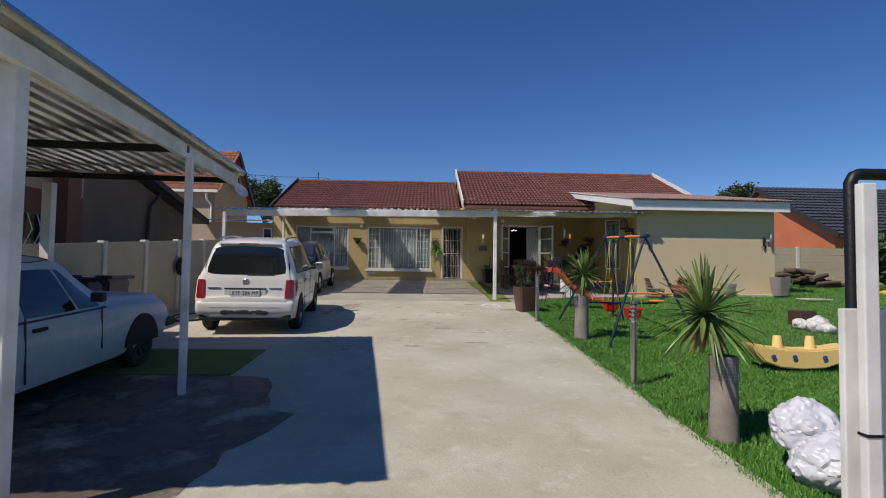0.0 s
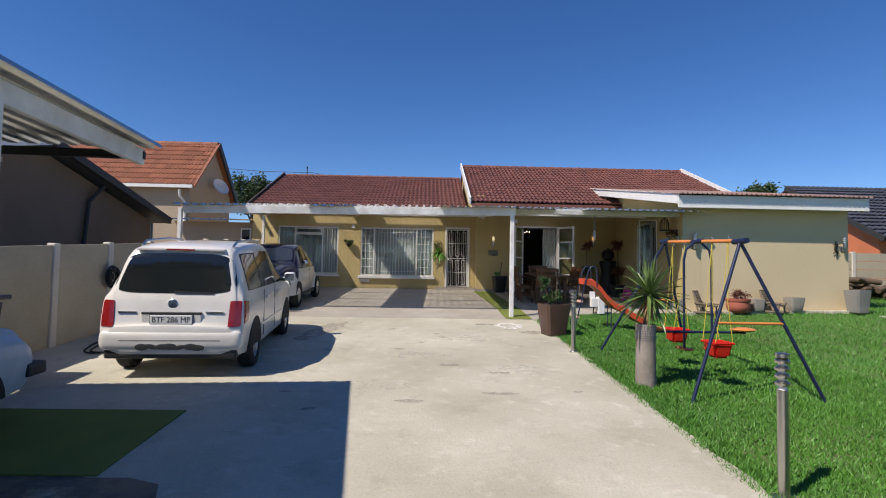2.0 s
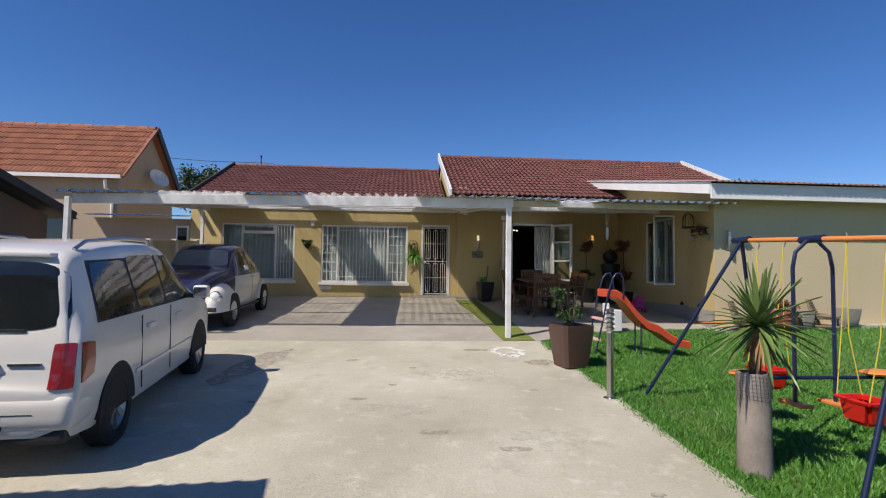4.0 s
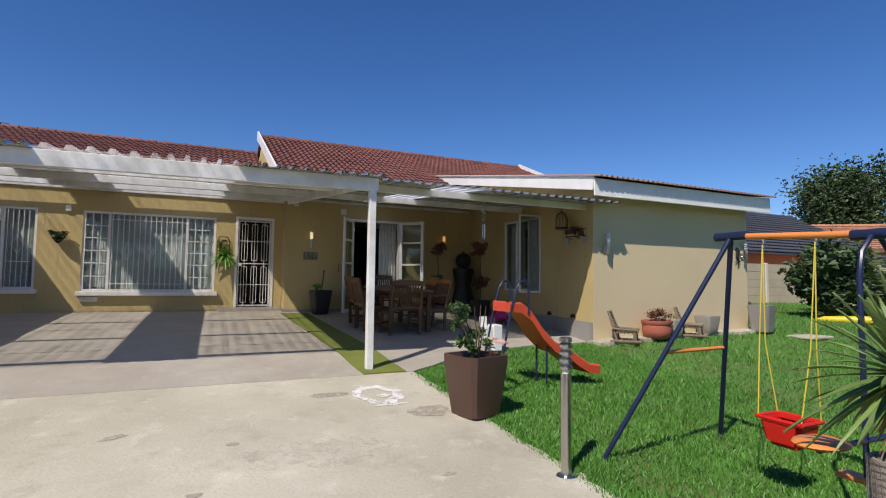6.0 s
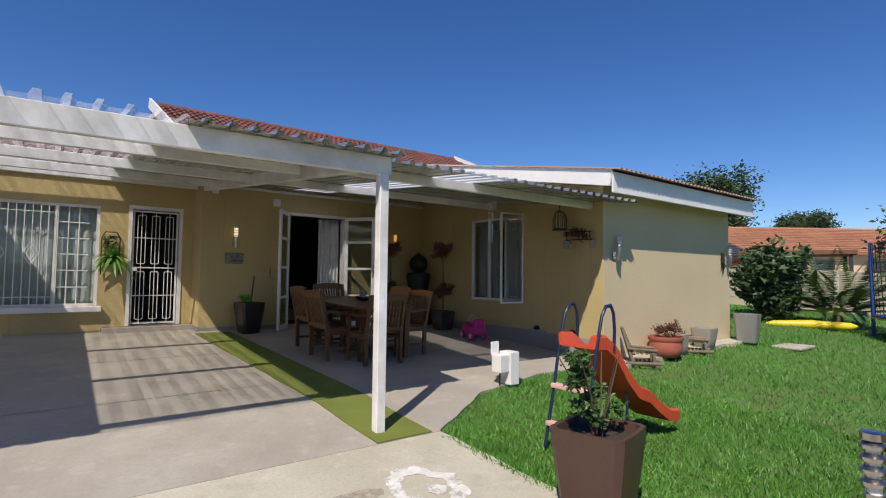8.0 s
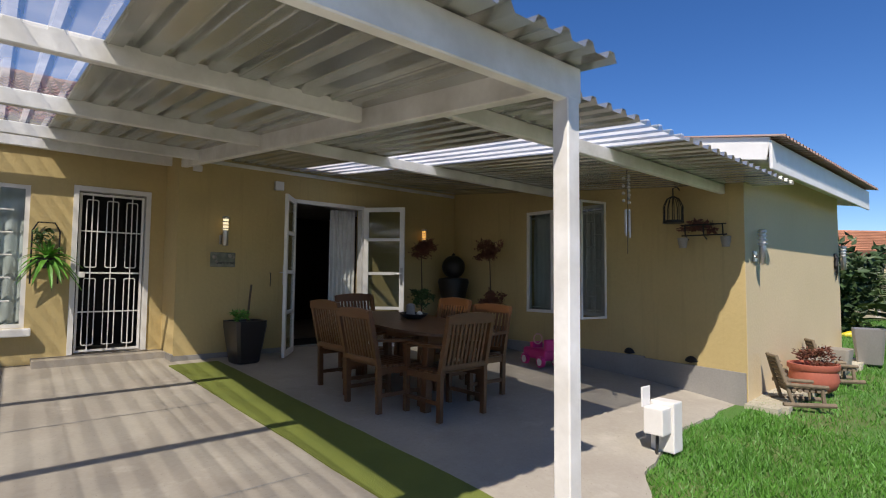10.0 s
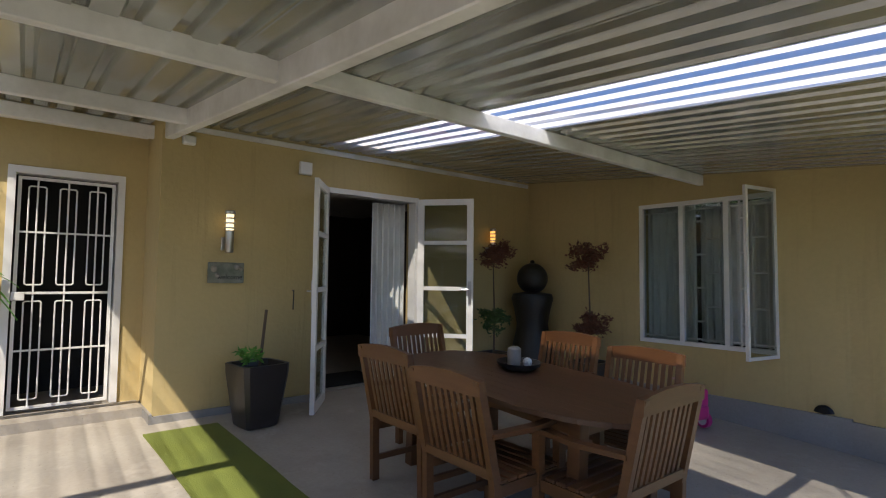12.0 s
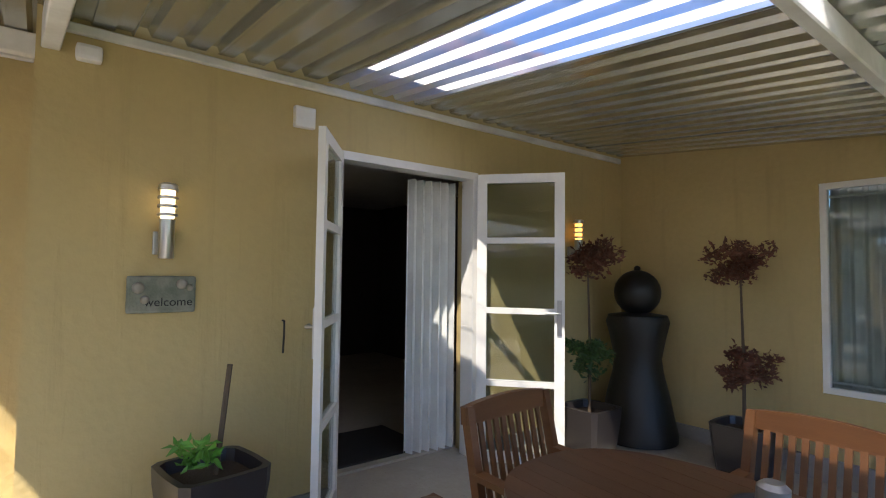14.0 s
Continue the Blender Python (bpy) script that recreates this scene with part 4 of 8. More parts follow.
def smooth_stations(stations, n=5):
    """More stations between the given ones, on a smooth curve through them."""
    out = []
    for k in range(len(stations) - 1):
        a, b = stations[k], stations[k + 1]
        p, q = stations[max(k - 1, 0)], stations[min(k + 2, len(stations) - 1)]
        for j in range(n):
            t = j / n
            row = []
            for i in range(7):
                def slope(u, v):
                    du, dv = (v[i] - u[i]) / max(v[0] - u[0], 1e-4), (b[i] - a[i]) / (b[0] - a[0])
                    return 0.0 if du * dv < 0 else (min(abs(du), 2.5 * abs(dv)) * (1 if dv > 0 else -1))
                w = b[0] - a[0]
                ma, mb = slope(p, b) * w, slope(a, q) * w
                row.append((2 * t ** 3 - 3 * t * t + 1) * a[i] + (t ** 3 - 2 * t * t + t) * ma + (3 * t * t - 2 * t ** 3) * b[i] + (t ** 3 - t * t) * mb)
            row[0] = a[0] + (b[0] - a[0]) * t
            out.append(tuple(row))
    return out + [stations[-1]]


def loft(stations):
    """Body shell from stations (y, z_low, z_belt, z_top, w_sill, w_belt, w_top), mirrored about x = 0."""
    bm = bmesh.new()
    rows = []
    for y, *p in smooth_stations(stations):
        half = body_section(p)
        full = half + [(-x, z) for x, z in half[-2:0:-1]]
        rows.append([bm.verts.new((x, y, z)) for x, z in full])
    n = len(rows[0])
    for a, b in zip(rows, rows[1:]):
        for k in range(n):
            bm.faces.new((a[k], a[(k + 1) % n], b[(k + 1) % n], b[k]))
    bm.faces.new(rows[0])
    bm.faces.new(rows[-1][::-1])
    bmesh.ops.recalc_face_normals(bm, faces=bm.faces[:])
    return bm


def shell_of(bm):
    """A tree of a body's surface, to lay panes and panels on it."""
    bm.normal_update()
    return BVHTree.FromBMesh(bm)


def laid_on(tree, corners, way, lift=0.006, n=(10, 6), round_off=0.06):
    """A thin curved pane whose four corners are cast along `way` on to a body."""
    bm = bmesh.new()
    a, b, c, d = (Vector(p) for p in corners)
    way = Vector(way).normalized()
    front, back = [], []
    for j in range(n[1] + 1):
        fr, bk = [], []
        for i in range(n[0] + 1):
            u, v = -1 + 2 * i / n[0], -1 + 2 * j / n[1]
            u, v = u * (1 - round_off * abs(v) ** 7), v * (1 - round_off * abs(u) ** 7)
            u, v = (u + 1) / 2, (v + 1) / 2
            p = (a * (1 - u) + b * u) * (1 - v) + (d * (1 - u) + c * u) * v
            hit, normal, _, _ = tree.ray_cast(p - way * 2.0, way)
            if hit is None:
                hit, normal = p, -way
            fr.append(bm.verts.new(hit - way * lift))
            bk.append(bm.verts.new(hit + way * 0.012))
        front.append(fr)
        back.append(bk)
    for j in range(n[1]):
        for i in range(n[0]):
            bm.faces.new((front[j][i], front[j][i + 1], front[j + 1][i + 1], front[j + 1][i]))
    edge = lambda g: g[0] + [r[-1] for r in g[1:]] + g[-1][-2::-1] + [r[0] for r in g[-2:0:-1]]
    f, k = edge(front), edge(back)
    for i in range(len(f)):
        bm.faces.new((f[i - 1], f[i], k[i], k[i - 1]))
    bmesh.ops.recalc_face_normals(bm, faces=bm.faces[:])
    return bm


def wheel(root, x, y, r, w, rim_mat):
    s = 1 if x > 0 else -1
    bm = bmesh.new()
    prof = [(r * 0.62, -w / 2), (r * 0.9, -w / 2), (r, -w * 0.32), (r, w * 0.32), (r * 0.9, w / 2), (r * 0.62, w / 2), (r * 0.58, w * 0.2)]
    lathe(bm, prof, 28)
    bmesh.ops.recalc_face_normals(bm, faces=bm.faces[:])
    t = part("wheel", bm, BLACK, root, "", True)
    t.matrix_basis = pose(x, y, r, 0, 90 * s, 0)
    bm = bmesh.new()
    lathe(bm, [(0.0005, w * 0.36), (r * 0.16, w * 0.36), (r * 0.2, w * 0.30), (r * 0.5, w * 0.26), (r * 0.56, w * 0.44), (r * 0.63, w * 0.42), (r * 0.6, -w * 0.3), (0.0005, -w * 0.3)], 24)
    for k in range(7):
        a = 2 * math.pi * k / 7
        bar(bm, (r * 0.15 * math.cos(a), r * 0.15 * math.sin(a), w * 0.34), (r * 0.58 * math.cos(a), r * 0.58 * math.sin(a), w * 0.4), 0.035, 0.02)
    bmesh.ops.recalc_face_normals(bm, faces=bm.faces[:])
    part("rim", bm, rim_mat, t, "", True)


def arch(root, x, y, r, mat):
    """A black half-disc over the body for the shade in a wheel well, with a lip."""
    s = 1 if x > 0 else -1
    bm = bmesh.new()
    pts = [(x + s * 0.006, y + r * math.cos(a), 0.31 + r * math.sin(a)) for a in (math.pi * k / 14 for k in range(15))]
    c = [bm.verts.new(p) for p in pts] 
    d = [bm.verts.new((x - s * 0.25, p[1], p[2])) for p in pts]
    bm.faces.new(c if s > 0 else c[::-1])
    for k in range(14):
        bm.faces.new((c[k], d[k], d[k + 1], c[k + 1]))
    part("wheel_well_shade", bm, mat, root, "black half-disc standing for the shaded wheel opening")


# white people carrier
mpv = thing("parked_minivan", "white people carrier parked on the concrete drive", "car", pose(-3.50, 9.7, ground_z(9.7) + 0.015, 3.6, 0, 5.2) @ Matrix.Diagonal((0.93, 0.86, 1.0, 1.0)))
st = [(0.0, 0.34, 0.56, 0.63, 0.66, 0.78, 0.72), (0.04, 0.28, 0.60, 0.70, 0.80, 0.855, 0.79), (0.09, 0.26, 0.80, 0.93, 0.855, 0.885, 0.80), (0.16, 0.25, 0.98, 1.10, 0.87, 0.89, 0.775),
      (0.30, 0.24, 1.01, 1.42, 0.88, 0.893, 0.71), (0.40, 0.23, 1.01, 1.545, 0.885, 0.895, 0.685), (0.55, 0.23, 1.01, 1.60, 0.885, 0.896, 0.68), (0.95, 0.22, 1.0, 1.635, 0.89, 0.898, 0.685), (1.7, 0.22, 0.99, 1.655, 0.895, 0.9, 0.69), (2.4, 0.22, 0.97, 1.63, 0.895, 0.9, 0.69),
      (2.85, 0.22, 0.96, 1.52, 0.895, 0.9, 0.68), (3.25, 0.22, 0.955, 1.28, 0.893, 0.897, 0.70), (3.62, 0.22, 0.94, 1.05, 0.89, 0.89, 0.75), (3.98, 0.24, 0.86, 0.96, 0.87, 0.87, 0.71), (4.25, 0.26, 0.70, 0.82, 0.80, 0.80, 0.62), (4.38, 0.32, 0.56, 0.62, 0.66, 0.66, 0.5)]
shell_bm = loft(st)
shell = shell_of(shell_bm)
part("body", shell_bm, CAR_WHITE, mpv, "", True)
part("bumper_skirt", soft_box(-0.82, 0.02, 0.25, 0.82, 0.36, 0.37, 0.035), CAR_TRIM, mpv, "black lower bumper")
part("bumper", soft_box(-0.884, -0.02, 0.345, 0.884, 0.40, 0.60, 0.10, 5), CAR_WHITE, mpv, "", True)
bm = bmesh.new()
for k in range(9):
    bmesh.ops.create_icosphere(bm, subdivisions=2, radius=1, matrix=pose(-0.34 + k * 0.085, -0.019, 0.40 + 0.01 * math.sin(k * 2.2)) @ Matrix.Diagonal((0.09, 0.004, 0.03 + 0.012 * math.cos(k * 1.7), 1)))
part("bumper_scuff", bm, CAR_TRIM, mpv, "black scraped patch on the bumper", True)
part("rear_window", laid_on(shell, [(-0.80, 0, 1.035), (0.80, 0, 1.035), (0.665, 0, 1.515), (-0.665, 0, 1.515)], (0, 1, 0), 0.006, (20, 10), 0.13), CAR_GLASS, mpv)
part("roof_spoiler", soft_box(-0.56, 0.335, 1.545, 0.56, 0.50, 1.578, 0.014), CAR_WHITE, mpv, "", True)
bm = bmesh.new()
bar(bm, (0.0, 0.115, 1.05), (0.5, 0.125, 1.035), 0.03, 0.02)
part("rear_wiper", bm, CAR_TRIM, mpv)
for s in (-1, 1):
    for ya, yb, yc, yd, zt in ((0.50, 1.33, 1.36, 0.66, 1.50), (1.38, 2.17, 2.17, 1.41, 1.53)):
        part("side_window", laid_on(shell, [(s * 0.9, ya, 1.05), (s * 0.9, yb, 1.04), (s * 0.9, yc, zt), (s * 0.9, yd, zt)], (-s, 0, 0)), CAR_GLASS, mpv)
    part("side_window", laid_on(shell, [(s * 0.9, 2.22, 1.03), (s * 0.9, 3.26, 1.0), (s * 0.9, 2.62, 1.49), (s * 0.9, 2.22, 1.53)], (-s, 0, 0), round_off=0.02), CAR_GLASS, mpv)
    part("quarter_window", laid_on(shell, [(s * 0.9, 3.29, 1.0), (s * 0.9, 3.52, 0.985), (s * 0.9, 3.02, 1.30), (s * 0.9, 2.98, 1.28)], (-s, 0, 0), round_off=0.0), CAR_GLASS, mpv)
    part("tail_lamp", laid_on(shell, [(s * 0.70, 0, 0.64), (s * 0.862, 0, 0.64), (s * 0.855, 0, 0.95), (s * 0.715, 0, 0.95)], (0, 1, 0), 0.012, (6, 6), 0.04), LAMP_RED, mpv, "red tail lamp")
    part("tail_lamp_side", laid_on(shell, [(s * 0.9, 0.10, 0.66), (s * 0.9, 0.30, 0.70), (s * 0.9, 0.34, 0.93), (s * 0.9, 0.15, 0.95)], (-s, 0, 0), 0.010, (6, 6), 0.04), LAMP_RED, mpv, "red lamp round the corner")
    part("window_band", laid_on(shell, [(s * 0.9, 0.47, 1.045), (s * 0.9, 3.30, 0.995), (s * 0.9, 2.66, 1.51), (s * 0.9, 0.63, 1.515)], (-s, 0, 0), 0.003, (20, 6), 0.0), CAR_TRIM, mpv, "black pillars between the side windows")
    bm = bmesh.new()
    tube(bm, [(s * 0.60, 0.62, 1.60), (s * 0.61, 0.80, 1.665), (s * 0.61, 1.6, 1.69), (s * 0.61, 2.25, 1.67), (s * 0.60, 2.45, 1.61)], 0.016, 8)
    part("roof_rail", bm, STEEL, mpv)
    part("mirror", soft_box(s * 0.93 if s > 0 else -1.12, 2.96, 1.0, 1.12 if s > 0 else -0.93, 3.08, 1.15, 0.05, 4), CAR_WHITE, mpv, "", True)
    part("mirror_arm", soft_box(s * 0.84 if s > 0 else -0.96, 3.0, 1.0, 0.96 if s > 0 else -0.84, 3.06, 1.05, 0.01), CAR_TRIM, mpv)
    part("mirror_glass", soft_box(s * 1.025 - 0.075, 2.948, 1.02, s * 1.025 + 0.075, 2.962, 1.13, 0.005), CHROME, mpv)
    for yy in (1.5, 2.4):
        part("door_handle", soft_box(s * 0.895 if s > 0 else -0.925, yy, 0.86, 0.925 if s > 0 else -0.895, yy + 0.19, 0.90, 0.008), CAR_WHITE, mpv)
    for d in ((0.900, 1.34, 0.34, 1.352, 1.0), (0.903, 2.2, 0.34, 2.212, 1.0)):
        part("door_seam", boxes((s * d[0] - 0.004, d[1], d[2], s * d[0] + 0.004, d[3], d[4])), CAR_TRIM, mpv)
    part("side_moulding", soft_box(s * 0.899 - 0.01, 1.2, 0.50, s * 0.899 + 0.01, 3.05, 0.535, 0.004), CAR_WHITE, mpv)
    for yy in (0.80, 3.46):
        arch(mpv, s * 0.896, yy, 0.375, BLACK)
        wheel(mpv, s * 0.80, yy, 0.32, 0.21, STEEL)
part("plate_recess", soft_box(-0.37, 0.03, 0.66, 0.37, 0.1, 0.80, 0.015), CAR_WHITE, mpv)
part("plate_handle", soft_box(-0.37, 0.025, 0.785, 0.37, 0.09, 0.812, 0.008), CAR_TRIM, mpv, "dark grip strip over the plate")
part("plate_frame", soft_box(-0.27, 0.022, 0.66, 0.27, 0.05, 0.785, 0.006), CAR_TRIM, mpv)
part("number_plate", soft_box(-0.26, 0.010, 0.668, 0.26, 0.04, 0.778, 0.006), PLATE, mpv)


def words(root, text, m, size, mat, name="lettering", label=""):
    cu = bpy.data.curves.new(name, "FONT")
    cu.body, cu.size, cu.align_x, cu.align_y, cu.extrude = text, size, "CENTER", "CENTER", 0.001
    cu.materials.append(mat)
    ob = new(name, cu)
    ob.parent, ob.matrix_basis = root, m
    return tagged(ob, label)


words(mpv, "BTF 286 MP", pose(0, 0.008, 0.722, 90, 0, 0), 0.095, INK)
bm = bmesh.new()
lathe(bm, [(0.0005, 0.0), (0.055, 0.0), (0.062, -0.006), (0.062, -0.02)], 24)
part("tailgate_badge", bm, CHROME, mpv, "round chrome badge").matrix_basis = pose(0, 0.07, 0.905, 90, 0, 0)
for x0, x1 in ((-0.66, -0.44), (0.42, 0.64)):
    part("badge_bar", boxes((x0, 0.045, 0.80, x1, 0.075, 0.818)), STEEL, mpv, "small chrome letters as a bar")
part("tailgate_seam", boxes((-0.62, -0.023, 0.475, 0.62, 0.0, 0.481)), CAR_TRIM, mpv)
part("brake_light", boxes((-0.18, 0.325, 1.552, 0.18, 0.36, 1.57)), LAMP_RED, mpv)

# pale blue old estate car under the front carport
est = thing("old_car", "faded pale blue old car under the carport", "car", pose(-4.90, 4.12, ground_z(4.25) + 0.015, 3.3, 0, 0) @ Matrix.Diagonal((1.0, 1.04, 1.04, 1.0)))
st = [(0.0, 0.34, 0.60, 0.68, 0.66, 0.74, 0.66), (0.08, 0.26, 0.76, 0.90, 0.76, 0.80, 0.70), (0.35, 0.22, 0.82, 1.18, 0.79, 0.81, 0.62), (0.7, 0.20, 0.83, 1.40, 0.80, 0.815, 0.61),
      (1.5, 0.20, 0.83, 1.44, 0.80, 0.815, 0.61), (2.15, 0.20, 0.82, 1.39, 0.80, 0.815, 0.61), (2.5, 0.20, 0.81, 1.16, 0.80, 0.813, 0.64), (2.85, 0.20, 0.81, 0.95, 0.80, 0.81, 0.70), (3.5, 0.24, 0.78, 0.90, 0.79, 0.80, 0.70), (4.0, 0.28, 0.72, 0.85, 0.77, 0.78, 0.67), (4.12, 0.34, 0.66, 0.78, 0.74, 0.75, 0.64), (4.16, 0.40, 0.60, 0.70, 0.70, 0.71, 0.6)]
shell_bm = loft(st)
shell = shell_of(shell_bm)
part("body", shell_bm, CAR_BLUE, est, "", True)
for s in (-1, 1):
    part("side_window", laid_on(shell, [(s * 0.9, 0.42, 0.87), (s * 0.9, 1.40, 0.87), (s * 0.9, 1.42, 1.30), (s * 0.9, 0.66, 1.29)], (-s, 0, 0), 0.005), CAR_GLASS, est)
    part("side_window", laid_on(shell, [(s * 0.9, 1.50, 0.87), (s * 0.9, 2.20, 0.865), (s * 0.9, 2.02, 1.29), (s * 0.9, 1.50, 1.30)], (-s, 0, 0), 0.005, round_off=0.03), CAR_GLASS, est)
    part("quarter_window", laid_on(shell, [(s * 0.9, 2.24, 0.865), (s * 0.9, 2.62, 0.86), (s * 0.9, 2.12, 1.27), (s * 0.9, 2.06, 1.285)], (-s, 0, 0), 0.005, round_off=0.0), CAR_GLASS, est)
    part("belt_trim", laid_on(shell, [(s * 0.9, 0.4, 0.835), (s * 0.9, 2.7, 0.825), (s * 0.9, 2.7, 0.845), (s * 0.9, 0.4, 0.855)], (-s, 0, 0), 0.008, (12, 1), 0.0), CAR_TRIM, est)
    bm = bmesh.new()
    lathe(bm, [(0.0005, 0.0), (0.08, 0.0), (0.09, -0.02), (0.09, -0.06)], 20)
    part("headlight", bm, PLATE, est, "round headlight", True).matrix_basis = pose(s * 0.55, 4.17, 0.60, -90, 0, 0)
    for d in ((0.815, 1.46, 0.3, 1.475, 0.88), (0.812, 2.55, 0.4, 2.565, 0.86)):
        part("door_seam", boxes((s * d[0] - 0.006, d[1], d[2], s * d[0] + 0.006, d[3], d[4])), CAR_TRIM, est)
    part("door_handle", soft_box(s * 0.81 if s > 0 else -0.84, 1.55, 0.74, 0.84 if s > 0 else -0.81, 1.72, 0.775, 0.008), BLACK, est)
    part("door_handle", soft_box(s * 0.81 if s > 0 else -0.84, 0.75, 0.74, 0.84 if s > 0 else -0.81, 0.92, 0.775, 0.008), BLACK, est)
    part("mirror", soft_box(s * 0.83 if s > 0 else -0.97, 2.32, 0.93, 0.97 if s > 0 else -0.83, 2.40, 1.03, 0.02), CAR_TRIM, est)
    for yy in (0.95, 3.38):
        arch(est, s * 0.815, yy, 0.36, BLACK)
        wheel(est, s * 0.71, yy, 0.295, 0.17, CAR_TRIM)
part("windscreen", laid_on(shell, [(-0.64, 5, 0.99), (0.64, 5, 0.99), (0.53, 5, 1.33), (-0.53, 5, 1.33)], (0, -1, 0)), CAR_GLASS, est)
part("rear_window", laid_on(shell, [(-0.58, 0, 0.98), (0.58, 0, 0.98), (0.52, 0, 1.30), (-0.52, 0, 1.30)], (0, 1, 0)), CAR_GLASS, est)
part("front_bumper", soft_box(-0.8, 4.02, 0.40, 0.8, 4.25, 0.52, 0.03), CAR_TRIM, est, "black front bumper")
part("roof_trim", laid_on(shell, [(-0.6, 0.62, 1.5), (0.6, 0.62, 1.5), (0.6, 2.12, 1.5), (-0.6, 2.12, 1.5)], (0, 0, -1), 0.008), CAR_TRIM, est, "dark roof covering")

# two-tone beetle-shaped car, nose towards the drive
btl = thing("vintage_car", "navy and white rounded vintage car under the veranda", "car", pose(-4.26, 15.05, ground_z(15.3) + 0.02, 3.2, 0, 1.0))
st = [(0.12, 0.36, 0.48, 0.54, 0.26, 0.28, 0.22), (0.2, 0.30, 0.58, 0.70, 0.36, 0.38, 0.31), (0.42, 0.26, 0.70, 0.87, 0.46, 0.48, 0.40), (0.85, 0.26, 0.82, 0.99, 0.58, 0.60, 0.50), (1.2, 0.26, 0.89, 1.06, 0.68, 0.69, 0.57),
      (1.36, 0.26, 0.92, 1.24, 0.71, 0.72, 0.55), (1.55, 0.26, 0.93, 1.42, 0.73, 0.735, 0.53), (1.9, 0.26, 0.93, 1.50, 0.745, 0.75, 0.53), (2.35, 0.26, 0.93, 1.49, 0.745, 0.75, 0.53), (2.8, 0.26, 0.91, 1.40, 0.73, 0.74, 0.51), (3.2, 0.28, 0.84, 1.20, 0.66, 0.68, 0.47), (3.6, 0.30, 0.72, 0.92, 0.54, 0.58, 0.4), (3.9, 0.34, 0.54, 0.64, 0.38, 0.42, 0.3)]
shell_bm = loft(st)
shell = shell_of(shell_bm)
part("body", shell_bm, CAR_NAVY, btl, "", True)
part("windscreen", laid_on(shell, [(-0.53, 0, 1.10), (0.53, 0, 1.10), (0.45, 0, 1.40), (-0.45, 0, 1.40)], (0, 1, 0), 0.006, (12, 6), 0.08), GREY_GLASS, btl)
bm = bmesh.new()
tube(bm, [(0, 0.25, 0.70), (0, 0.6, 0.915), (0, 1.0, 1.015), (0, 1.2, 1.045)], 0.012, 6)
part("hood_trim", bm, CHROME, btl, "chrome strip on the hood")
for s in (-1, 1):
    part("side_panel", laid_on(shell, [(s * 0.9, 1.12, 0.30), (s * 0.9, 3.0, 0.30), (s * 0.9, 3.0, 0.90), (s * 0.9, 1.24, 0.91)], (-s, 0, 0), 0.010, (14, 8), 0.0), CAR_WHITE, btl, "white door and side panel")
    part("door_seam", laid_on(shell, [(s * 0.9, 2.17, 0.34), (s * 0.9, 2.182, 0.34), (s * 0.9, 2.182, 0.9), (s * 0.9, 2.17, 0.9)], (-s, 0, 0), 0.013, (1, 6), 0.0), CAR_TRIM, btl)
    part("side_window", laid_on(shell, [(s * 0.9, 1.50, 0.99), (s * 0.9, 2.10, 0.985), (s * 0.9, 2.08, 1.36), (s * 0.9, 1.70, 1.36)], (-s, 0, 0), 0.008, (8, 6), 0.08), CAR_GLASS, btl)
    part("side_window", laid_on(shell, [(s * 0.9, 2.2, 0.985), (s * 0.9, 2.82, 0.98), (s * 0.9, 2.58, 1.33), (s * 0.9, 2.2, 1.36)], (-s, 0, 0), 0.008, (8, 6), 0.08), CAR_GLASS, btl)
    bm = bmesh.new()
    tube(bm, [(s * 0.70, 1.45, 0.98), (s * 0.80, 1.42, 1.04)], 0.008, 6)
    bmesh.ops.create_uvsphere(bm, u_segments=12, v_segments=8, radius=1, matrix=pose(s * 0.82, 1.42, 1.06) @ Matrix.Diagonal((0.06, 0.025, 0.05, 1)))
    part("mirror", bm, CHROME, btl, "small chrome mirror", True)
    for yy, ln in ((0.72, 0.72), (3.05, 0.66)):
        bm = bmesh.new()
        bmesh.ops.create_uvsphere(bm, u_segments=20, v_segments=12, radius=1.0)
        bmesh.ops.transform(bm, matrix=pose(s * 0.58, yy, 0.33) @ Matrix.Diagonal((0.25, ln * 0.84, 0.475, 1)), verts=bm.verts[:])
        bmesh.ops.delete(bm, geom=[v for v in bm.verts if v.co.z < 0.22], context="VERTS")
        part("fender", bm, CAR_WHITE, btl, "rounded white fender", True)
        arch(btl, s * 0.808, yy + (0.08 if yy < 1 else 0), 0.315, BLACK)
        wheel(btl, s * 0.738, yy + (0.08 if yy < 1 else 0), 0.31, 0.15, STEEL)
    bm = bmesh.new()
    lathe(bm, [(0.0005, 0.05), (0.05, 0.045), (0.085, 0.02), (0.10, 0.0), (0.108, -0.01), (0.108, -0.08)], 20)
    hl = part("headlight", bm, CHROME, btl, "round headlight in a chrome ring", True)
    hl.matrix_basis = pose(s * 0.62, 0.255, 0.60, 70, 0, 0)
    bm = bmesh.new()
    lathe(bm, [(0.0005, 0.056), (0.05, 0.051), (0.08, 0.028)], 20)
    part("lens", bm, PLATE, hl, "pale glass lens", True)
    bm = bmesh.new()
    lathe(bm, [(0.0005, 0.02), (0.025, 0.015), (0.035, 0.0)], 12)
    part("indicator", bm, PLATE, btl).matrix_basis = pose(s * 0.62, 0.17, 0.43, 80, 0, 0)
    part("door_handle", soft_box(s * 0.77 if s > 0 else -0.80, 2.0, 0.84, 0.80 if s > 0 else -0.77, 2.12, 0.87, 0.008), CHROME, btl)
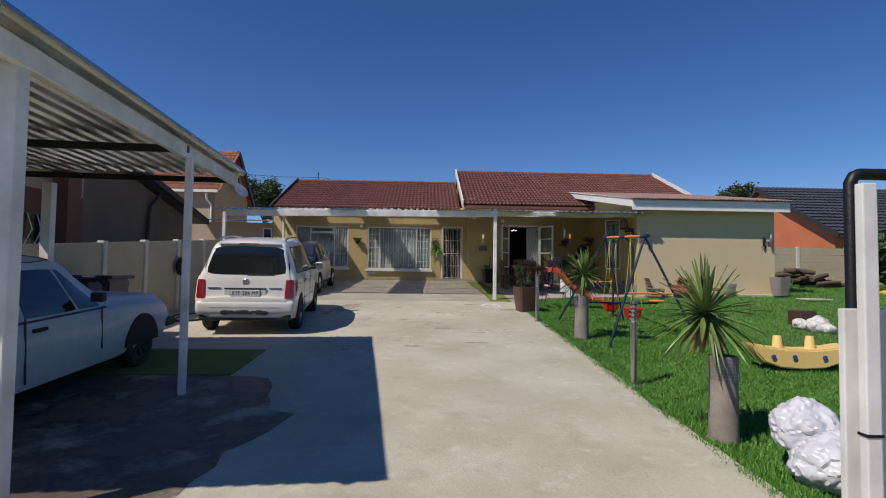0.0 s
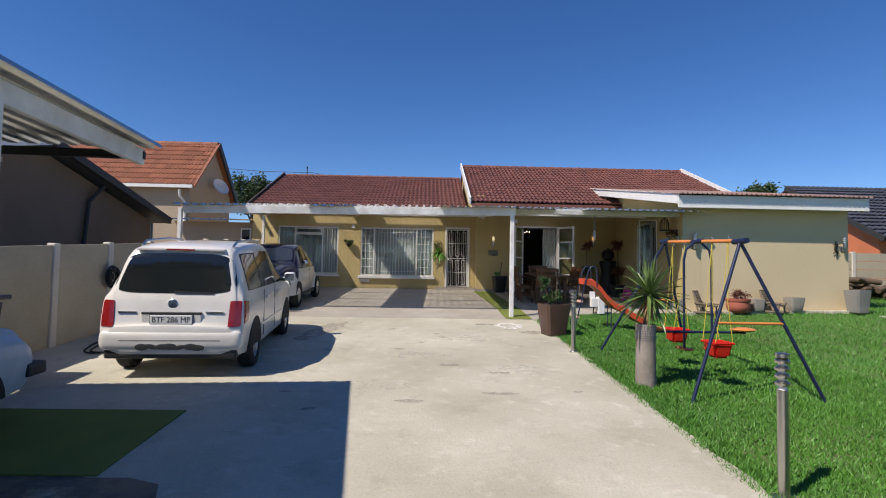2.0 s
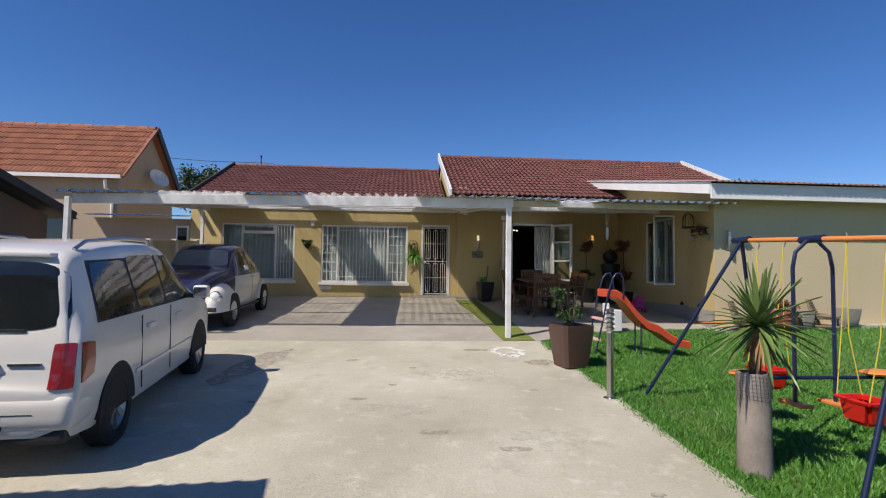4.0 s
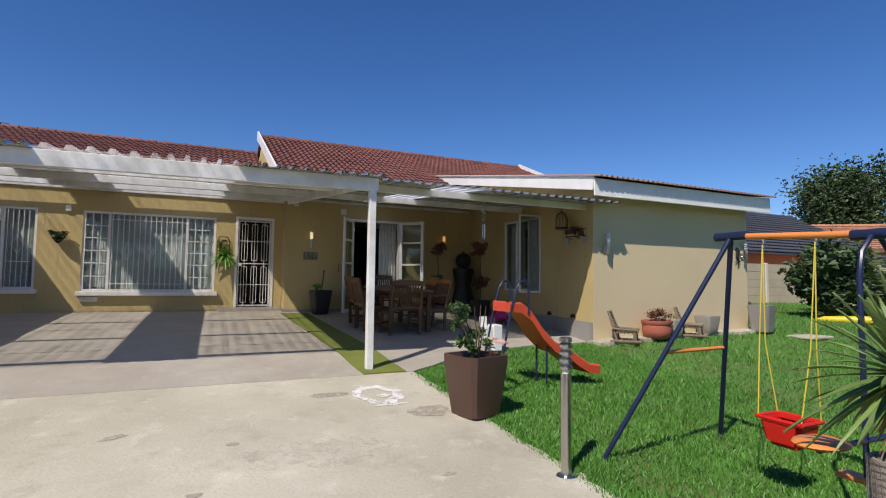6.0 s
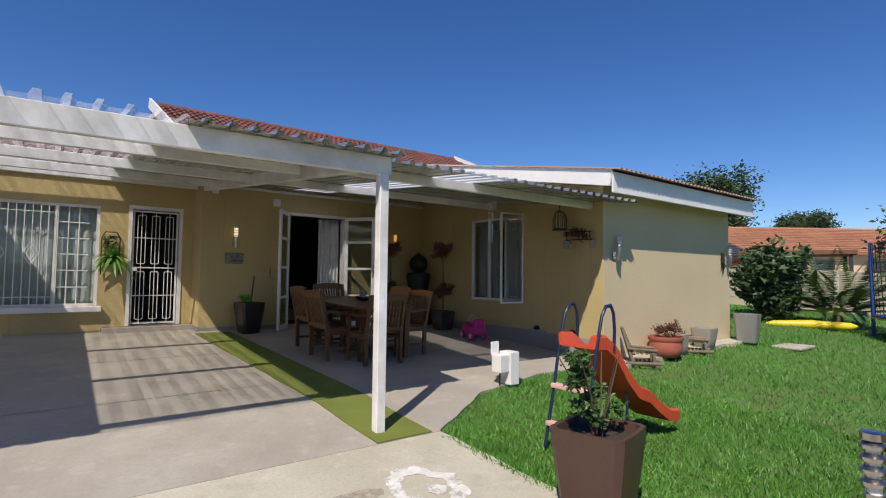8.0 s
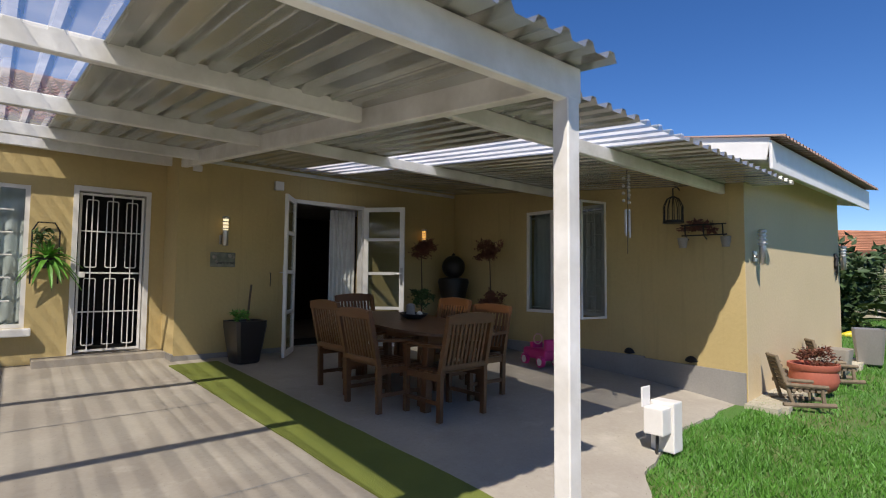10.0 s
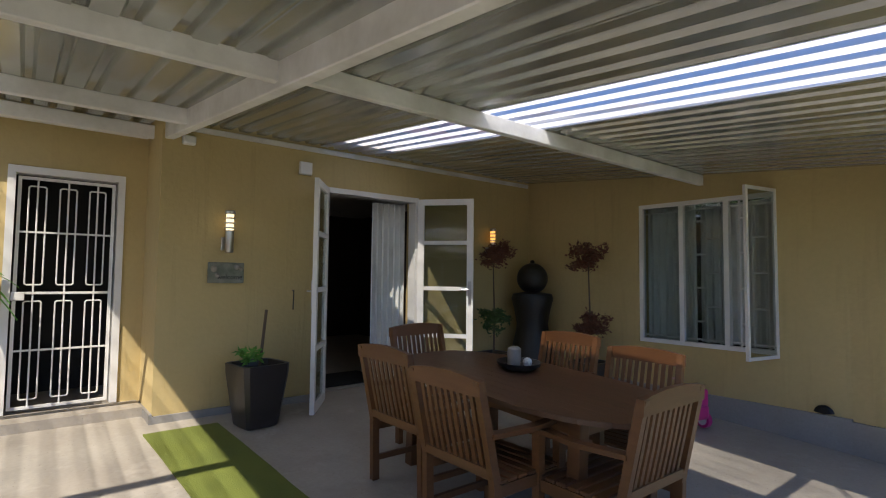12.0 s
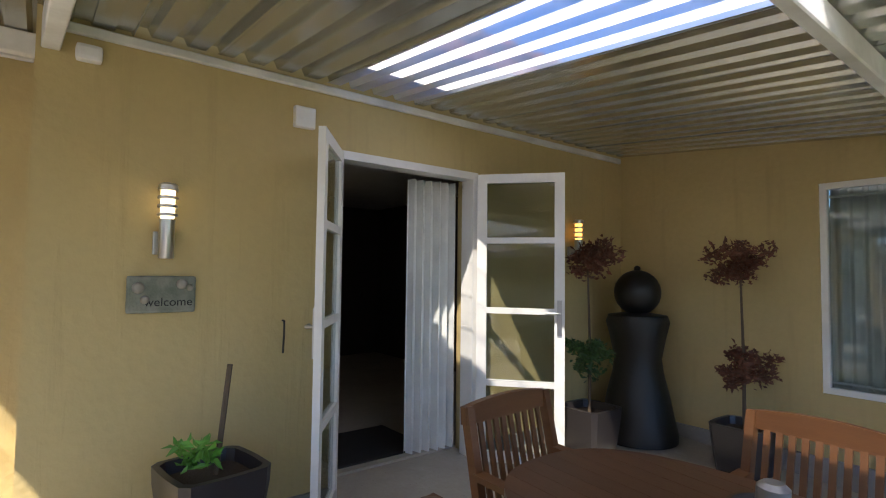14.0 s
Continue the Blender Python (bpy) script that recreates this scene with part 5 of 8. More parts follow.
    part("running_board", soft_box(s * 0.70 if s > 0 else -0.80, 1.2, 0.26, 0.80 if s > 0 else -0.70, 2.6, 0.30, 0.01), CAR_TRIM, btl)
part("bumper", soft_box(-0.72, 0.0, 0.36, 0.72, 0.06, 0.44, 0.02), CAR_TRIM, btl, "dark front bumper")


# ---- boundary walls and neighbours ----
FENCE = material("beige_precast_wall", (0.42, 0.37, 0.27), 0.85, second=(0.34, 0.30, 0.215), scale=1.5, fine=30, mix=0.7, bump=0.2, spread=0.1)
FENCE_POST = material("pale_precast_post", (0.62, 0.58, 0.5), 0.85, scale=2, fine=30, bump=0.15, spread=0.1)
BRICKISH = material("rust_brown_wall", (0.19, 0.085, 0.05), 0.85, second=(0.13, 0.06, 0.04), scale=2, fine=40, bump=0.2)
TAN_WALL = material("tan_plaster", (0.42, 0.33, 0.23), 0.85, second=(0.34, 0.27, 0.19), scale=0.8, fine=20, bump=0.2)
BROWN_WALL = material("dull_brown_plaster", (0.19, 0.14, 0.105), 0.85, second=(0.11, 0.085, 0.065), scale=0.8, fine=20, bump=0.2)
ORANGE_WALL = material("orange_plaster", (0.55, 0.17, 0.075), 0.85, scale=0.8, fine=20, bump=0.15)
SLATE = material("dark_slate_tile", (0.055, 0.06, 0.075), 0.55, spread=0.3, scale=2)
SLATE_REST = island_spread(material("dark_slate_rest", (0.055, 0.06, 0.075), 0.55, scale=2), 0.3)


def precast_wall(name, p, q, height, label, step=1.5, panels=1, base=None):
    """Posts and slabs from p to q, following the ground."""
    root = thing(name, label, "wall", kind="structure")
    p, q = Vector(p), Vector(q)
    n = max(1, int(round((q - p).length / step)))
    d = (q - p) / n
    side = Vector((-d.y, d.x)).normalized()
    for k in range(n + 1):
        c = p + d * k
        z = base if base is not None else ground_z(c.y, c.x)
        bm = bmesh.new()
        bar(bm, (c.x, c.y, z - 0.2), (c.x, c.y, z + height + 0.03), 0.13, 0.13)
        bmesh.ops.bevel(bm, geom=bm.edges[:], offset=0.012, segments=1, affect="EDGES")
        part("post", bm, FENCE_POST, root)
        if k < n:
            e = c + d
            z2 = base if base is not None else ground_z(e.y, e.x)
            for j in range(panels):
                h0, h1 = height * j / panels, height * (j + 1) / panels - (0.014 if panels > 1 else 0)
                bm = bmesh.new()
                vs = [bm.verts.new((a.x + side.x * s, a.y + side.y * s, zz + h)) for s in (-0.03, 0.03) for a, zz in ((c, z), (e, z2)) for h in ((h0 if j else -0.2), h1)]
                for f in ((0, 2, 3, 1), (4, 5, 7, 6), (0, 1, 5, 4), (2, 6, 7, 3), (1, 3, 7, 5), (0, 4, 6, 2)):
                    bm.faces.new([vs[i] for i in f])
                part("slab", bm, FENCE, root)
    return root


precast_wall("boundary_wall_left", (-6.12, 0.5), (-6.12, 20.9), 1.56, "beige precast boundary wall with pale posts", 1.36)
precast_wall("boundary_wall_right", (10.6, 21.2), (24.0, 20.4), 1.45, "cream precast boundary wall behind the lawn", 1.9, 5)
precast_wall("boundary_wall_far", (20.5, 20.6), (22.0, 4.0), 1.45, "cream precast boundary wall at the end of the lawn", 1.9, 5)
precast_wall("boundary_wall_street", (2.6, 1.2), (22.0, 1.2), 1.3, "cream precast wall along the street", 1.9, 1)

# Unseen wall added behind the camera to block some low sky light.
setting("sky_block_behind", boxes((-16, -9.3, -1.2, 22, -9.05, 2.6)), TAN_WALL, "plain unseen wall added to cut the sky light")

# neighbour on the left: low rust-brown wing and tall tiled house
def wing_wall():
    """Side wall under a gable verge that falls away from the street."""
    bm = bmesh.new()
    vs = [bm.verts.new((x, y, z)) for x in (-10.5, -7.95) for y, z in ((12.2, 0), (17.6, 0), (17.6, 2.95), (13.2, 3.98), (12.2, 3.72))]
    for f in ((0, 1, 2, 3, 4), (9, 8, 7, 6, 5), (0, 5, 6, 1), (2, 7, 8, 3), (3, 8, 9, 4), (1, 6, 7, 2), (0, 4, 9, 5)):
        bm.faces.new([vs[i] for i in f])
    bmesh.ops.recalc_face_normals(bm, faces=bm.faces[:])
    return bm


nb = thing("neighbour_wing", "neighbour's low wing with brown walls and a dark eave", "house", kind="structure")
part("wall", boxes((-14, 4.0, -0.3, -7.9, 12.2, 2.95)), BRICKISH, nb, "rust brown wall")
part("wall_top", boxes((-14, 4.0, 2.95, -7.9, 12.2, 3.38)), TAN_WALL, nb, "tan band under the porch roof")
part("wall", wing_wall(), BROWN_WALL, nb, "dull brown wall")
for y0 in (5.6, 7.4, 9.5):
    w = part("window", boxes((-7.93, y0, 1.3, -7.86, y0 + 1.4, 2.45)), CAR_GLASS, nb, "dark barred window")
    for k in range(6):
        bm = bmesh.new()
        yb = y0 + 0.1 + k * 0.24
        tube(bm, [(-7.84, yb, 1.3), (-7.79, yb + 0.07, 1.55), (-7.84, yb - 0.05, 1.85), (-7.79, yb + 0.07, 2.15), (-7.84, yb, 2.45)], 0.011, 6)
        part("bar", bm, WHITE_WORN, w)
part("pillar", boxes((-7.86, 11.2, -0.3, -7.55, 11.6, 3.38)), BRICKISH, nb, "rust brown pillar")
bm = bmesh.new()
bar(bm, (-7.6, 13.2, 4.08), (-7.6, 17.9, 2.98), 0.12, 0.16)
part("verge", bm, CAR_TRIM, nb, "dark verge board")
bm = bmesh.new()
for dz in (0.0, -0.1):
    vs = [bm.verts.new(p) for p in ((-7.55, 13.2, 4.14 + dz), (-7.55, 18.0, 3.02 + dz), (-13, 18.0, 3.02 + dz), (-13, 13.2, 4.14 + dz))]
    bm.faces.new(vs if dz == 0 else vs[::-1])
    vs = [bm.verts.new(p) for p in ((-7.55, 13.2, 4.14 + dz), (-7.55, 12.1, 3.86 + dz), (-13, 12.1, 3.86 + dz), (-13, 13.2, 4.14 + dz))]
    bm.faces.new(vs if dz < 0 else vs[::-1])
part("roof", bm, SLATE, nb, "dark roof planes")
bm = bmesh.new()
bar(bm, (-7.56, 12.05, 3.76), (-7.56, 13.2, 4.06), 0.05, 0.22)
part("barge_board", bm, WHITE, nb, "white barge board")
part("porch_roof", boxes((-13, 3.4, 3.38, -7.5, 12.05, 3.46)), TAN_WALL, nb, "tan porch ceiling")
bm = bmesh.new()
tube(bm, [(-7.75, 15.2, 3.5), (-7.88, 14.9, 3.1), (-7.88, 14.6, 0.6)], 0.045, 8)
part("downpipe", bm, CAR_TRIM, nb)

nh, _ = tiled_roof("neighbour_roof", "neighbour's orange tiled gable roof", -17.0, -9.4, 23.3, 25.5, 6.95, TILE_ORANGE, TILE_ORANGE_REST, 0.95, near=300, w=0.3)
nw = thing("neighbour_house", "neighbour's tan house with gable end and gutter", "house", kind="structure")
part("wall", boxes((-16.8, 23.5, 0.8, -9.6, 27.5, 4.95)), TAN_WALL, nw)
bm = bmesh.new()
a = [bm.verts.new((x, y, z)) for x in (-9.75, -9.6) for y, z in ((23.5, 4.95), (27.5, 4.95), (25.5, 6.8))]
bm.faces.new(a[:3][::-1])
bm.faces.new(a[3:])
for i in range(3):
    bm.faces.new((a[i], a[(i + 1) % 3], a[3 + (i + 1) % 3], a[3 + i]))
part("gable", bm, TAN_WALL, nw)
for ya, yb, w, mat in ((23.25, 25.5, 0.07, TILE_ORANGE_REST), (27.85, 25.5, 0.24, CAR_TRIM)):
    bm = bmesh.new()
    bar(bm, (-9.36, ya, 4.80 if ya < 25 else 4.70), (-9.36, yb, 6.97), 0.08, w)
    part("barge_board", bm, mat, nw)
bm = bmesh.new()
bar(bm, (-16.8, 23.22, 4.8), (-9.4, 23.22, 4.8), 0.1, 0.12)
part("gutter", bm, WHITE, nw)
bm = bmesh.new()
tube(bm, [(-9.9, 23.25, 4.7), (-9.9, 23.3, 4.45), (-9.75, 23.44, 4.2), (-9.75, 23.46, 1.0)], 0.05, 8)
part("downpipe", bm, WHITE, nw)
part("window", boxes((-12.4, 23.46, 2.3, -11.0, 23.52, 3.6)), CAR_GLASS, nw)
dish = thing("satellite_dish", "grey satellite dish on the gable wall", "satellite dish", pose(-9.25, 25.4, 5.1, 62, 0, 60) @ Matrix.Scale(0.8, 4))
bm = bmesh.new()
lathe(bm, [(0.0005, 0.0), (0.18, 0.02), (0.34, 0.07), (0.45, 0.14), (0.455, 0.15), (0.34, 0.085), (0.18, 0.035), (0.0005, 0.012)], 28)
part("reflector", bm, WHITE_WORN, dish, "", True)
bm = bmesh.new()
tube(bm, [(0, -0.42, 0.12), (0, -0.2, 0.5), (0, 0.0, 0.55)], 0.014, 6)
part("feed_arm", bm, STEEL, dish)
bm = bmesh.new()
tube(bm, [(0, 0, 0), (0, 0.1, -0.25), (0.1, 0.3, -0.35)], 0.025, 8)
part("bracket", bm, STEEL, dish)
# small lean-to between the houses
lean = thing("lean_to", "grey lean-to wall with a small white window", "outbuilding", kind="structure")
part("wall", boxes((-9.2, 21.4, 0.8, -6.45, 21.6, 3.3)), TAN_WALL, lean)
part("window_frame", boxes((-6.85, 21.34, 2.0, -6.5, 21.42, 3.1)), WHITE, lean)
part("pane", boxes((-6.80, 21.32, 2.06, -6.55, 21.36, 3.04)), CAR_GLASS, lean)
bm = rib_sheet(-9.2, 2.8, 20.9, 3.32, 21.7, 3.42, 16, 0.03)
sheet_part(lean, bm, ZINC)

# neighbour on the right: orange gable end and slate roof
rr, _ = tiled_roof("slate_roof", "dark slate roof of the orange house", 21.3, 42, 27.3, 34.0, 7.2, SLATE, SLATE_REST, 0.52, near=0, w=0.6, step=0.5)
rh = thing("orange_house", "orange plastered house under a dark slate roof", "house", kind="structure")
part("wall", boxes((21.6, 27.9, 1.0, 41, 40, 3.75)), ORANGE_WALL, rh)
bm = bmesh.new()
a = [bm.verts.new((x, y, z)) for x in (21.6, 21.8) for y, z in ((27.9, 3.75), (40.1, 3.75), (34.0, 6.95))]
bm.faces.new(a[:3])
bm.faces.new(a[3:][::-1])
part("gable", bm, ORANGE_WALL, rh)
bm = bmesh.new()
bar(bm, (21.25, 27.2, 3.65), (21.25, 34.0, 7.18), 0.08, 0.26)
part("barge_board", bm, CAR_TRIM, rh)
part("window", boxes((23.5, 27.84, 2.0, 25.2, 27.92, 3.1)), CAR_GLASS, rh)
rt, _ = tiled_roof("far_roof", "far terracotta tiled roof", 0, 34, 0.0, 6.4, 6.95, TILE_FAR, TILE_FAR, 0.40, near=0, w=0.5, step=0.5)
FAR = pose(42.9, 30.1, 0, 0, 0, -35.4)
rt.matrix_world = FAR
fh = thing("far_house", "far cream house with a terracotta roof", "house", FAR, kind="structure")
part("wall", boxes((0.5, 0.7, 0.8, 33.5, 12.0, 4.3)), PLASTER_PALE, fh)
for k in range(5):
    part("window", boxes((2.0 + k * 5.2, 0.62, 2.4, 4.0 + k * 5.2, 0.72, 3.8)), CAR_GLASS, fh)


shed = thing("garden_shelter", "low brown shelter roof on posts beyond the wall", "shelter", pose(24.2, 19.2, 1.1, 0, 0, -70), kind="structure")
part("roof_slab", soft_box(-2.1, -1.2, 2.02, 1.9, 1.2, 2.2, 0.02), BRICKISH, shed, "dark brown roof edge")
for px in (-1.9, 0.2, 1.7):
    for py in (-1.05, 1.05):
        part("post", soft_box(px - 0.06, py - 0.06, 0, px + 0.06, py + 0.06, 2.03, 0.01), CAR_TRIM, shed)


# ---- plants ----
def leaves(count, spread, length, width, rng, mat_leaf, centre=(0, 0, 0), hollow=0.35, droop=0.0, name="leaves"):
    """A crown of many small folded leaves in an uneven, gappy ellipsoid of clumps."""
    vs, fs = [], []
    clumps = []
    for _ in range(max(6, count // 60)):
        d = Vector((rng.gauss(0, 1), rng.gauss(0, 1), rng.gauss(0, 1))).normalized()
        q = rng.uniform(hollow, 1.0) * (0.88 + 0.5 * noise.noise(d * 1.7 + Vector((count * 0.37, spread[0], 0))))
        clumps.append((Vector((d.x * spread[0], d.y * spread[1], d.z * spread[2])) * q, rng.uniform(0.16, 0.34)))
    for _ in range(count):
        c, s = rng.choice(clumps)
        p = Vector(centre) + c + Vector((rng.gauss(0, 1) * spread[0], rng.gauss(0, 1) * spread[1], rng.gauss(0, 1) * spread[2])) * s * 0.55
        d = Vector((rng.gauss(0, 1), rng.gauss(0, 1), rng.gauss(0, 0.6) + 0.15 - droop)).normalized()
        side = d.cross(Vector((rng.gauss(0, 1), rng.gauss(0, 1), rng.gauss(0, 1)))).normalized()
        l, w = length * rng.uniform(0.6, 1.3), width * rng.uniform(0.7, 1.2)
        up = side.cross(d) * w * 0.3
        o = len(vs)
        vs += [p, p + d * l * 0.5 + side * w / 2 + up, p + d * l, p + d * l * 0.5 - side * w / 2 + up]
        fs += [(o, o + 1, o + 2), (o, o + 2, o + 3)]
    me = bpy.data.meshes.new(name)
    me.from_pydata(vs, [], fs)
    me.materials.append(mat_leaf)
    return me


def tree(x, y, z, height, spread, rng, count, mat_leaf, label, name="tree", size=0.25, trunk=0.16, category="tree"):
    root = thing(name, label, category, pose(x, y, z))
    bm = bmesh.new()
    tube(bm, [(0, 0, -0.2), (0.05, 0, height * 0.25), (-0.04, 0.05, height * 0.5), (0.03, 0, height * 0.8)], [trunk, trunk * 0.8, trunk * 0.55, trunk * 0.2], 8)
    part("trunk", bm, BARK, root, "", True)
    for k in range(6):
        a = k * 1.05 + rng.uniform(-0.3, 0.3)
        h = height * rng.uniform(0.3, 0.6)
        bm = bmesh.new()
        r = spread[0] * 0.75
        tube(bm, [(0, 0, h), (r * 0.4 * math.cos(a), r * 0.4 * math.sin(a), h + height * 0.12), (r * math.cos(a), r * math.sin(a), h + height * 0.25)], [trunk * 0.4, trunk * 0.25, trunk * 0.06], 6)
        part("limb", bm, BARK, root)
    tagged(part("crown", leaves(count, spread, size, size * 0.55, rng, mat_leaf, (0, 0, height * 0.68)), mat_leaf, root), kind="stuff")
    return root


rng = random.Random(11)
tree(-10.4, 33, 1.2, 6.8, (1.3, 1.2, 1.3), rng, 5000, LEAF_DARK, "dark green tree behind the houses", size=0.2)
tree(58.7, 39, 1.2, 13.2, (5.0, 4.6, 4.7), rng, 16000, LEAF_DARK, "tall dark green tree behind the roofs", size=0.46, trunk=0.3)
tree(28.7, 48, 1.2, 11.2, (1.9, 1.8, 1.3), rng, 4000, LEAF_DARK, "green tree behind the slate roof", size=0.3, trunk=0.2)
tree(70.2, 33.3, 1.2, 10.6, (3.4, 3.2, 2.2), rng, 8000, LEAF_DARK, "dark green tree behind the far house", size=0.34, trunk=0.25)
tree(25.2, 14.9, 1.0, 4.4, (1.8, 1.7, 1.3), rng, 5000, LEAF_DARK, "dark green tree beyond the boundary wall", size=0.22, trunk=0.14)
tree(14.3, 16.65, ground_z(16.65, 14), 1.7, (0.85, 0.9, 0.95), rng, 4600, LEAF_DARK, "dense dark green shrub by the wall", "shrub", 0.2, 0.08, "shrub")
tree(16.5, 17.4, ground_z(17.4, 15), 1.8, (1.0, 1.0, 1.0), rng, 4200, LEAF_DARK, "tall dark green shrub by the wall", "shrub", 0.16, 0.08, "shrub")


def blade_crown(count, length, width, rng, mat_leaf, rise=(-0.6, 1.4), sag=0.25, keel=0.12, name="leaves"):
    """Long keeled sword leaves that spring from one point and sag at the tip."""
    vs, fs = [], []
    for k in range(count):
        a = k * 2.39996 + rng.uniform(-0.3, 0.3)
        e = rise[0] + (rise[1] - rise[0]) * (k + 0.5) / count + rng.uniform(-0.12, 0.12)
        d = Vector((math.cos(a) * math.cos(e), math.sin(a) * math.cos(e), math.sin(e)))
        side = d.cross(Vector((0, 0, 1)))
        side = side.normalized() if side.length > 0.05 else Vector((1, 0, 0))
        l, w = length * rng.uniform(0.75, 1.1), width * rng.uniform(0.8, 1.15)
        o = len(vs)
        for t, q in ((0.0, 0.5), (0.25, 1.0), (0.6, 0.8), (0.85, 0.45), (1.0, 0.03)):
            p = d * l * t - Vector((0, 0, 1)) * sag * l * t * t * max(0.1, math.cos(e))
            up = side.cross(d) * w * keel
            vs += [p - side * w * q / 2 + up, p - up * 0.5, p + side * w * q / 2 + up]
        for s in range(4):
            b = o + s * 3
            fs += [(b, b + 1, b + 4, b + 3), (b + 1, b + 2, b + 5, b + 4)]
    me = bpy.data.meshes.new(name)
    me.from_pydata(vs, [], fs)
    me.materials.append(mat_leaf)
    return me


PIPE = material("weathered_fibre_cement", (0.30, 0.26, 0.22), 0.85, second=(0.2, 0.17, 0.14), scale=5, fine=40, mix=0.8, bump=0.35)


def each_leaf(name, crown, mat_leaf, root, at, label=""):
    """Split a crown of sword leaves into one part for each leaf."""
    co = [v.co.copy() for v in crown.vertices]
    fs = [tuple(p.vertices) for p in crown.polygons]
    for k in range(len(co) // 15):
        me = bpy.data.meshes.new(name)
        me.from_pydata(co[k * 15:k * 15 + 15], [], [tuple(i - k * 15 for i in f) for f in fs[k * 8:k * 8 + 8]])
        me.materials.append(mat_leaf)
        part(name, me, mat_leaf, root, label).matrix_basis = Matrix.Translation(at)
    bpy.data.meshes.remove(crown)


def yucca(x, y, h, lean, length, rng):
    z = ground_z(y, x)
    root = thing("yucca_planter", "spiky yucca growing from a weathered grey pipe planter", "potted plant", pose(x, y, z), "yucca planters along the drive")
    bm = bmesh.new()
    lathe(bm, [(0.122, -0.1), (0.12, h * 0.3), (0.115, h * 0.7), (0.118, h), (0.098, h), (0.096, h - 0.12), (0.0005, h - 0.12)], 24)
    for v in bm.verts:
        v.co.x += 0.006 * noise.noise(v.co * 5)
        v.co.y += 0.006 * noise.noise(v.co * 5 + Vector((9, 0, 0)))
    part("pipe_planter", bm, PIPE, root, "weathered grey pipe", True)
    bm = bmesh.new()
    lathe(bm, [(0.0005, h - 0.1), (0.09, h - 0.1)], 16)
    part("soil", bm, EARTH, root)
    net = bmesh.new()
    for j in range(7):
        zz = h - 0.015 - j * 0.028
        tube(net, [(0.122 * math.cos(a), 0.122 * math.sin(a), zz) for a in (2 * math.pi * k / 20 for k in range(21))], 0.0016, 4, False)
    for k in range(30):
        a = 2 * math.pi * k / 30
        tube(net, [(0.122 * math.cos(a), 0.122 * math.sin(a), h), (0.124 * math.cos(a + 0.1), 0.124 * math.sin(a + 0.1), h - 0.2)], 0.0014, 4, False)
    part("mesh_sleeve", net, STEEL, root, "wire mesh sleeve at the rim")
    top = Vector((lean[0], lean[1], h + 0.36))
    bm = bmesh.new()
    tube(bm, [(0, 0, h - 0.12), (lean[0] * 0.4, lean[1] * 0.4, h + 0.15), top], [0.04, 0.04, 0.05], 8)
    part("stem", bm, BARK, root)
    each_leaf("leaf", blade_crown(88, length, 0.047, rng, YUCCA, (-0.75, 1.5)), YUCCA, root, top)
    each_leaf("dry_leaf", blade_crown(46, length * 0.62, 0.026, rng, YUCCA_DRY, (-1.5, -0.9), 0.1), YUCCA_DRY, root, top - Vector((0, 0, 0.03)), "dry brown hanging leaf")
    return root


yucca(2.31, 9.74, 0.76, (0.04, -0.02), 0.50, rng)
yucca(2.20, 5.22, 0.74, (-0.15, 0.02), 0.52, rng)

# palm fronds by the wall
palm = thing("young_palm", "young feathery palm by the boundary wall", "palm", pose(15.4, 15.4, ground_z(15.4, 15)))
bm = bmesh.new()
tube(bm, [(0, 0, -0.1), (0, 0, 0.3)], [0.16, 0.1], 10)
part("trunk", bm, BARK, palm)
for k in range(26):
    a, e = k * 2.39996, 0.3 + 1.0 * (k / 26)
    vs, fs = [], []
    L = 2.3
    for j in range(34):
        t = 0.15 + 0.85 * j / 33
        p = Vector((math.cos(a) * math.cos(e) * L * t, math.sin(a) * math.cos(e) * L * t, 0.3 + math.sin(e) * L * t - 0.55 * t * t * L * math.cos(e)))
        side = Vector((-math.sin(a), math.cos(a), 0))
        out = Vector((math.cos(a), math.sin(a), 0.1))
        for s in (-1, 1):
            ln = 0.42 * math.sin(math.pi * min(1, t * 0.9 + 0.1))
            tip = p + side * s * ln * 0.8 + out * ln * 0.6 - Vector((0, 0, 0.12 * ln))
            o = len(vs)
            vs += [p, p + (tip - p) * 0.5 + out * 0.03 + Vector((0, 0, 0.02)), tip, p + (tip - p) * 0.5 - out * 0.03]
            fs += [(o, o + 1, o + 2), (o, o + 2, o + 3)]
    me = bpy.data.meshes.new("frond")
    me.from_pydata(vs, [], fs)
    me.materials.append(PALM)
    tagged(part("frond", me, PALM, palm), kind="stuff")

# lawn grass, thicker beside the drive
def grass(x0, x1, y0, y1, count, height, rng, skip=None):
    vs, fs = [], []
    for _ in range(count):
        x, y = rng.uniform(x0, x1), rng.uniform(y0, y1)
        if skip and skip(x, y):
            continue
        tuft = 0.5 + 0.9 * noise.noise((x * 0.9, y * 0.9, 0)) ** 2 + 0.5 * abs(noise.noise((x * 3, y * 3, 4)))
        h = height * rng.uniform(0.5, 1.2) * tuft
        z = ground_z(y, x) - 0.012
        a = rng.uniform(0, 6.283)
        w = 0.0042 * rng.uniform(0.8, 1.5) * (1.0 + height * 4)
        dx, dy = math.cos(a) * w, math.sin(a) * w
        bx, by = rng.gauss(0, 0.45) * h, rng.gauss(0, 0.45) * h
        o = len(vs)
        vs += [(x - dx, y - dy, z), (x + dx, y + dy, z), (x + bx, y + by, z + h)]
        fs.append((o, o + 1, o + 2))
    return vs, fs


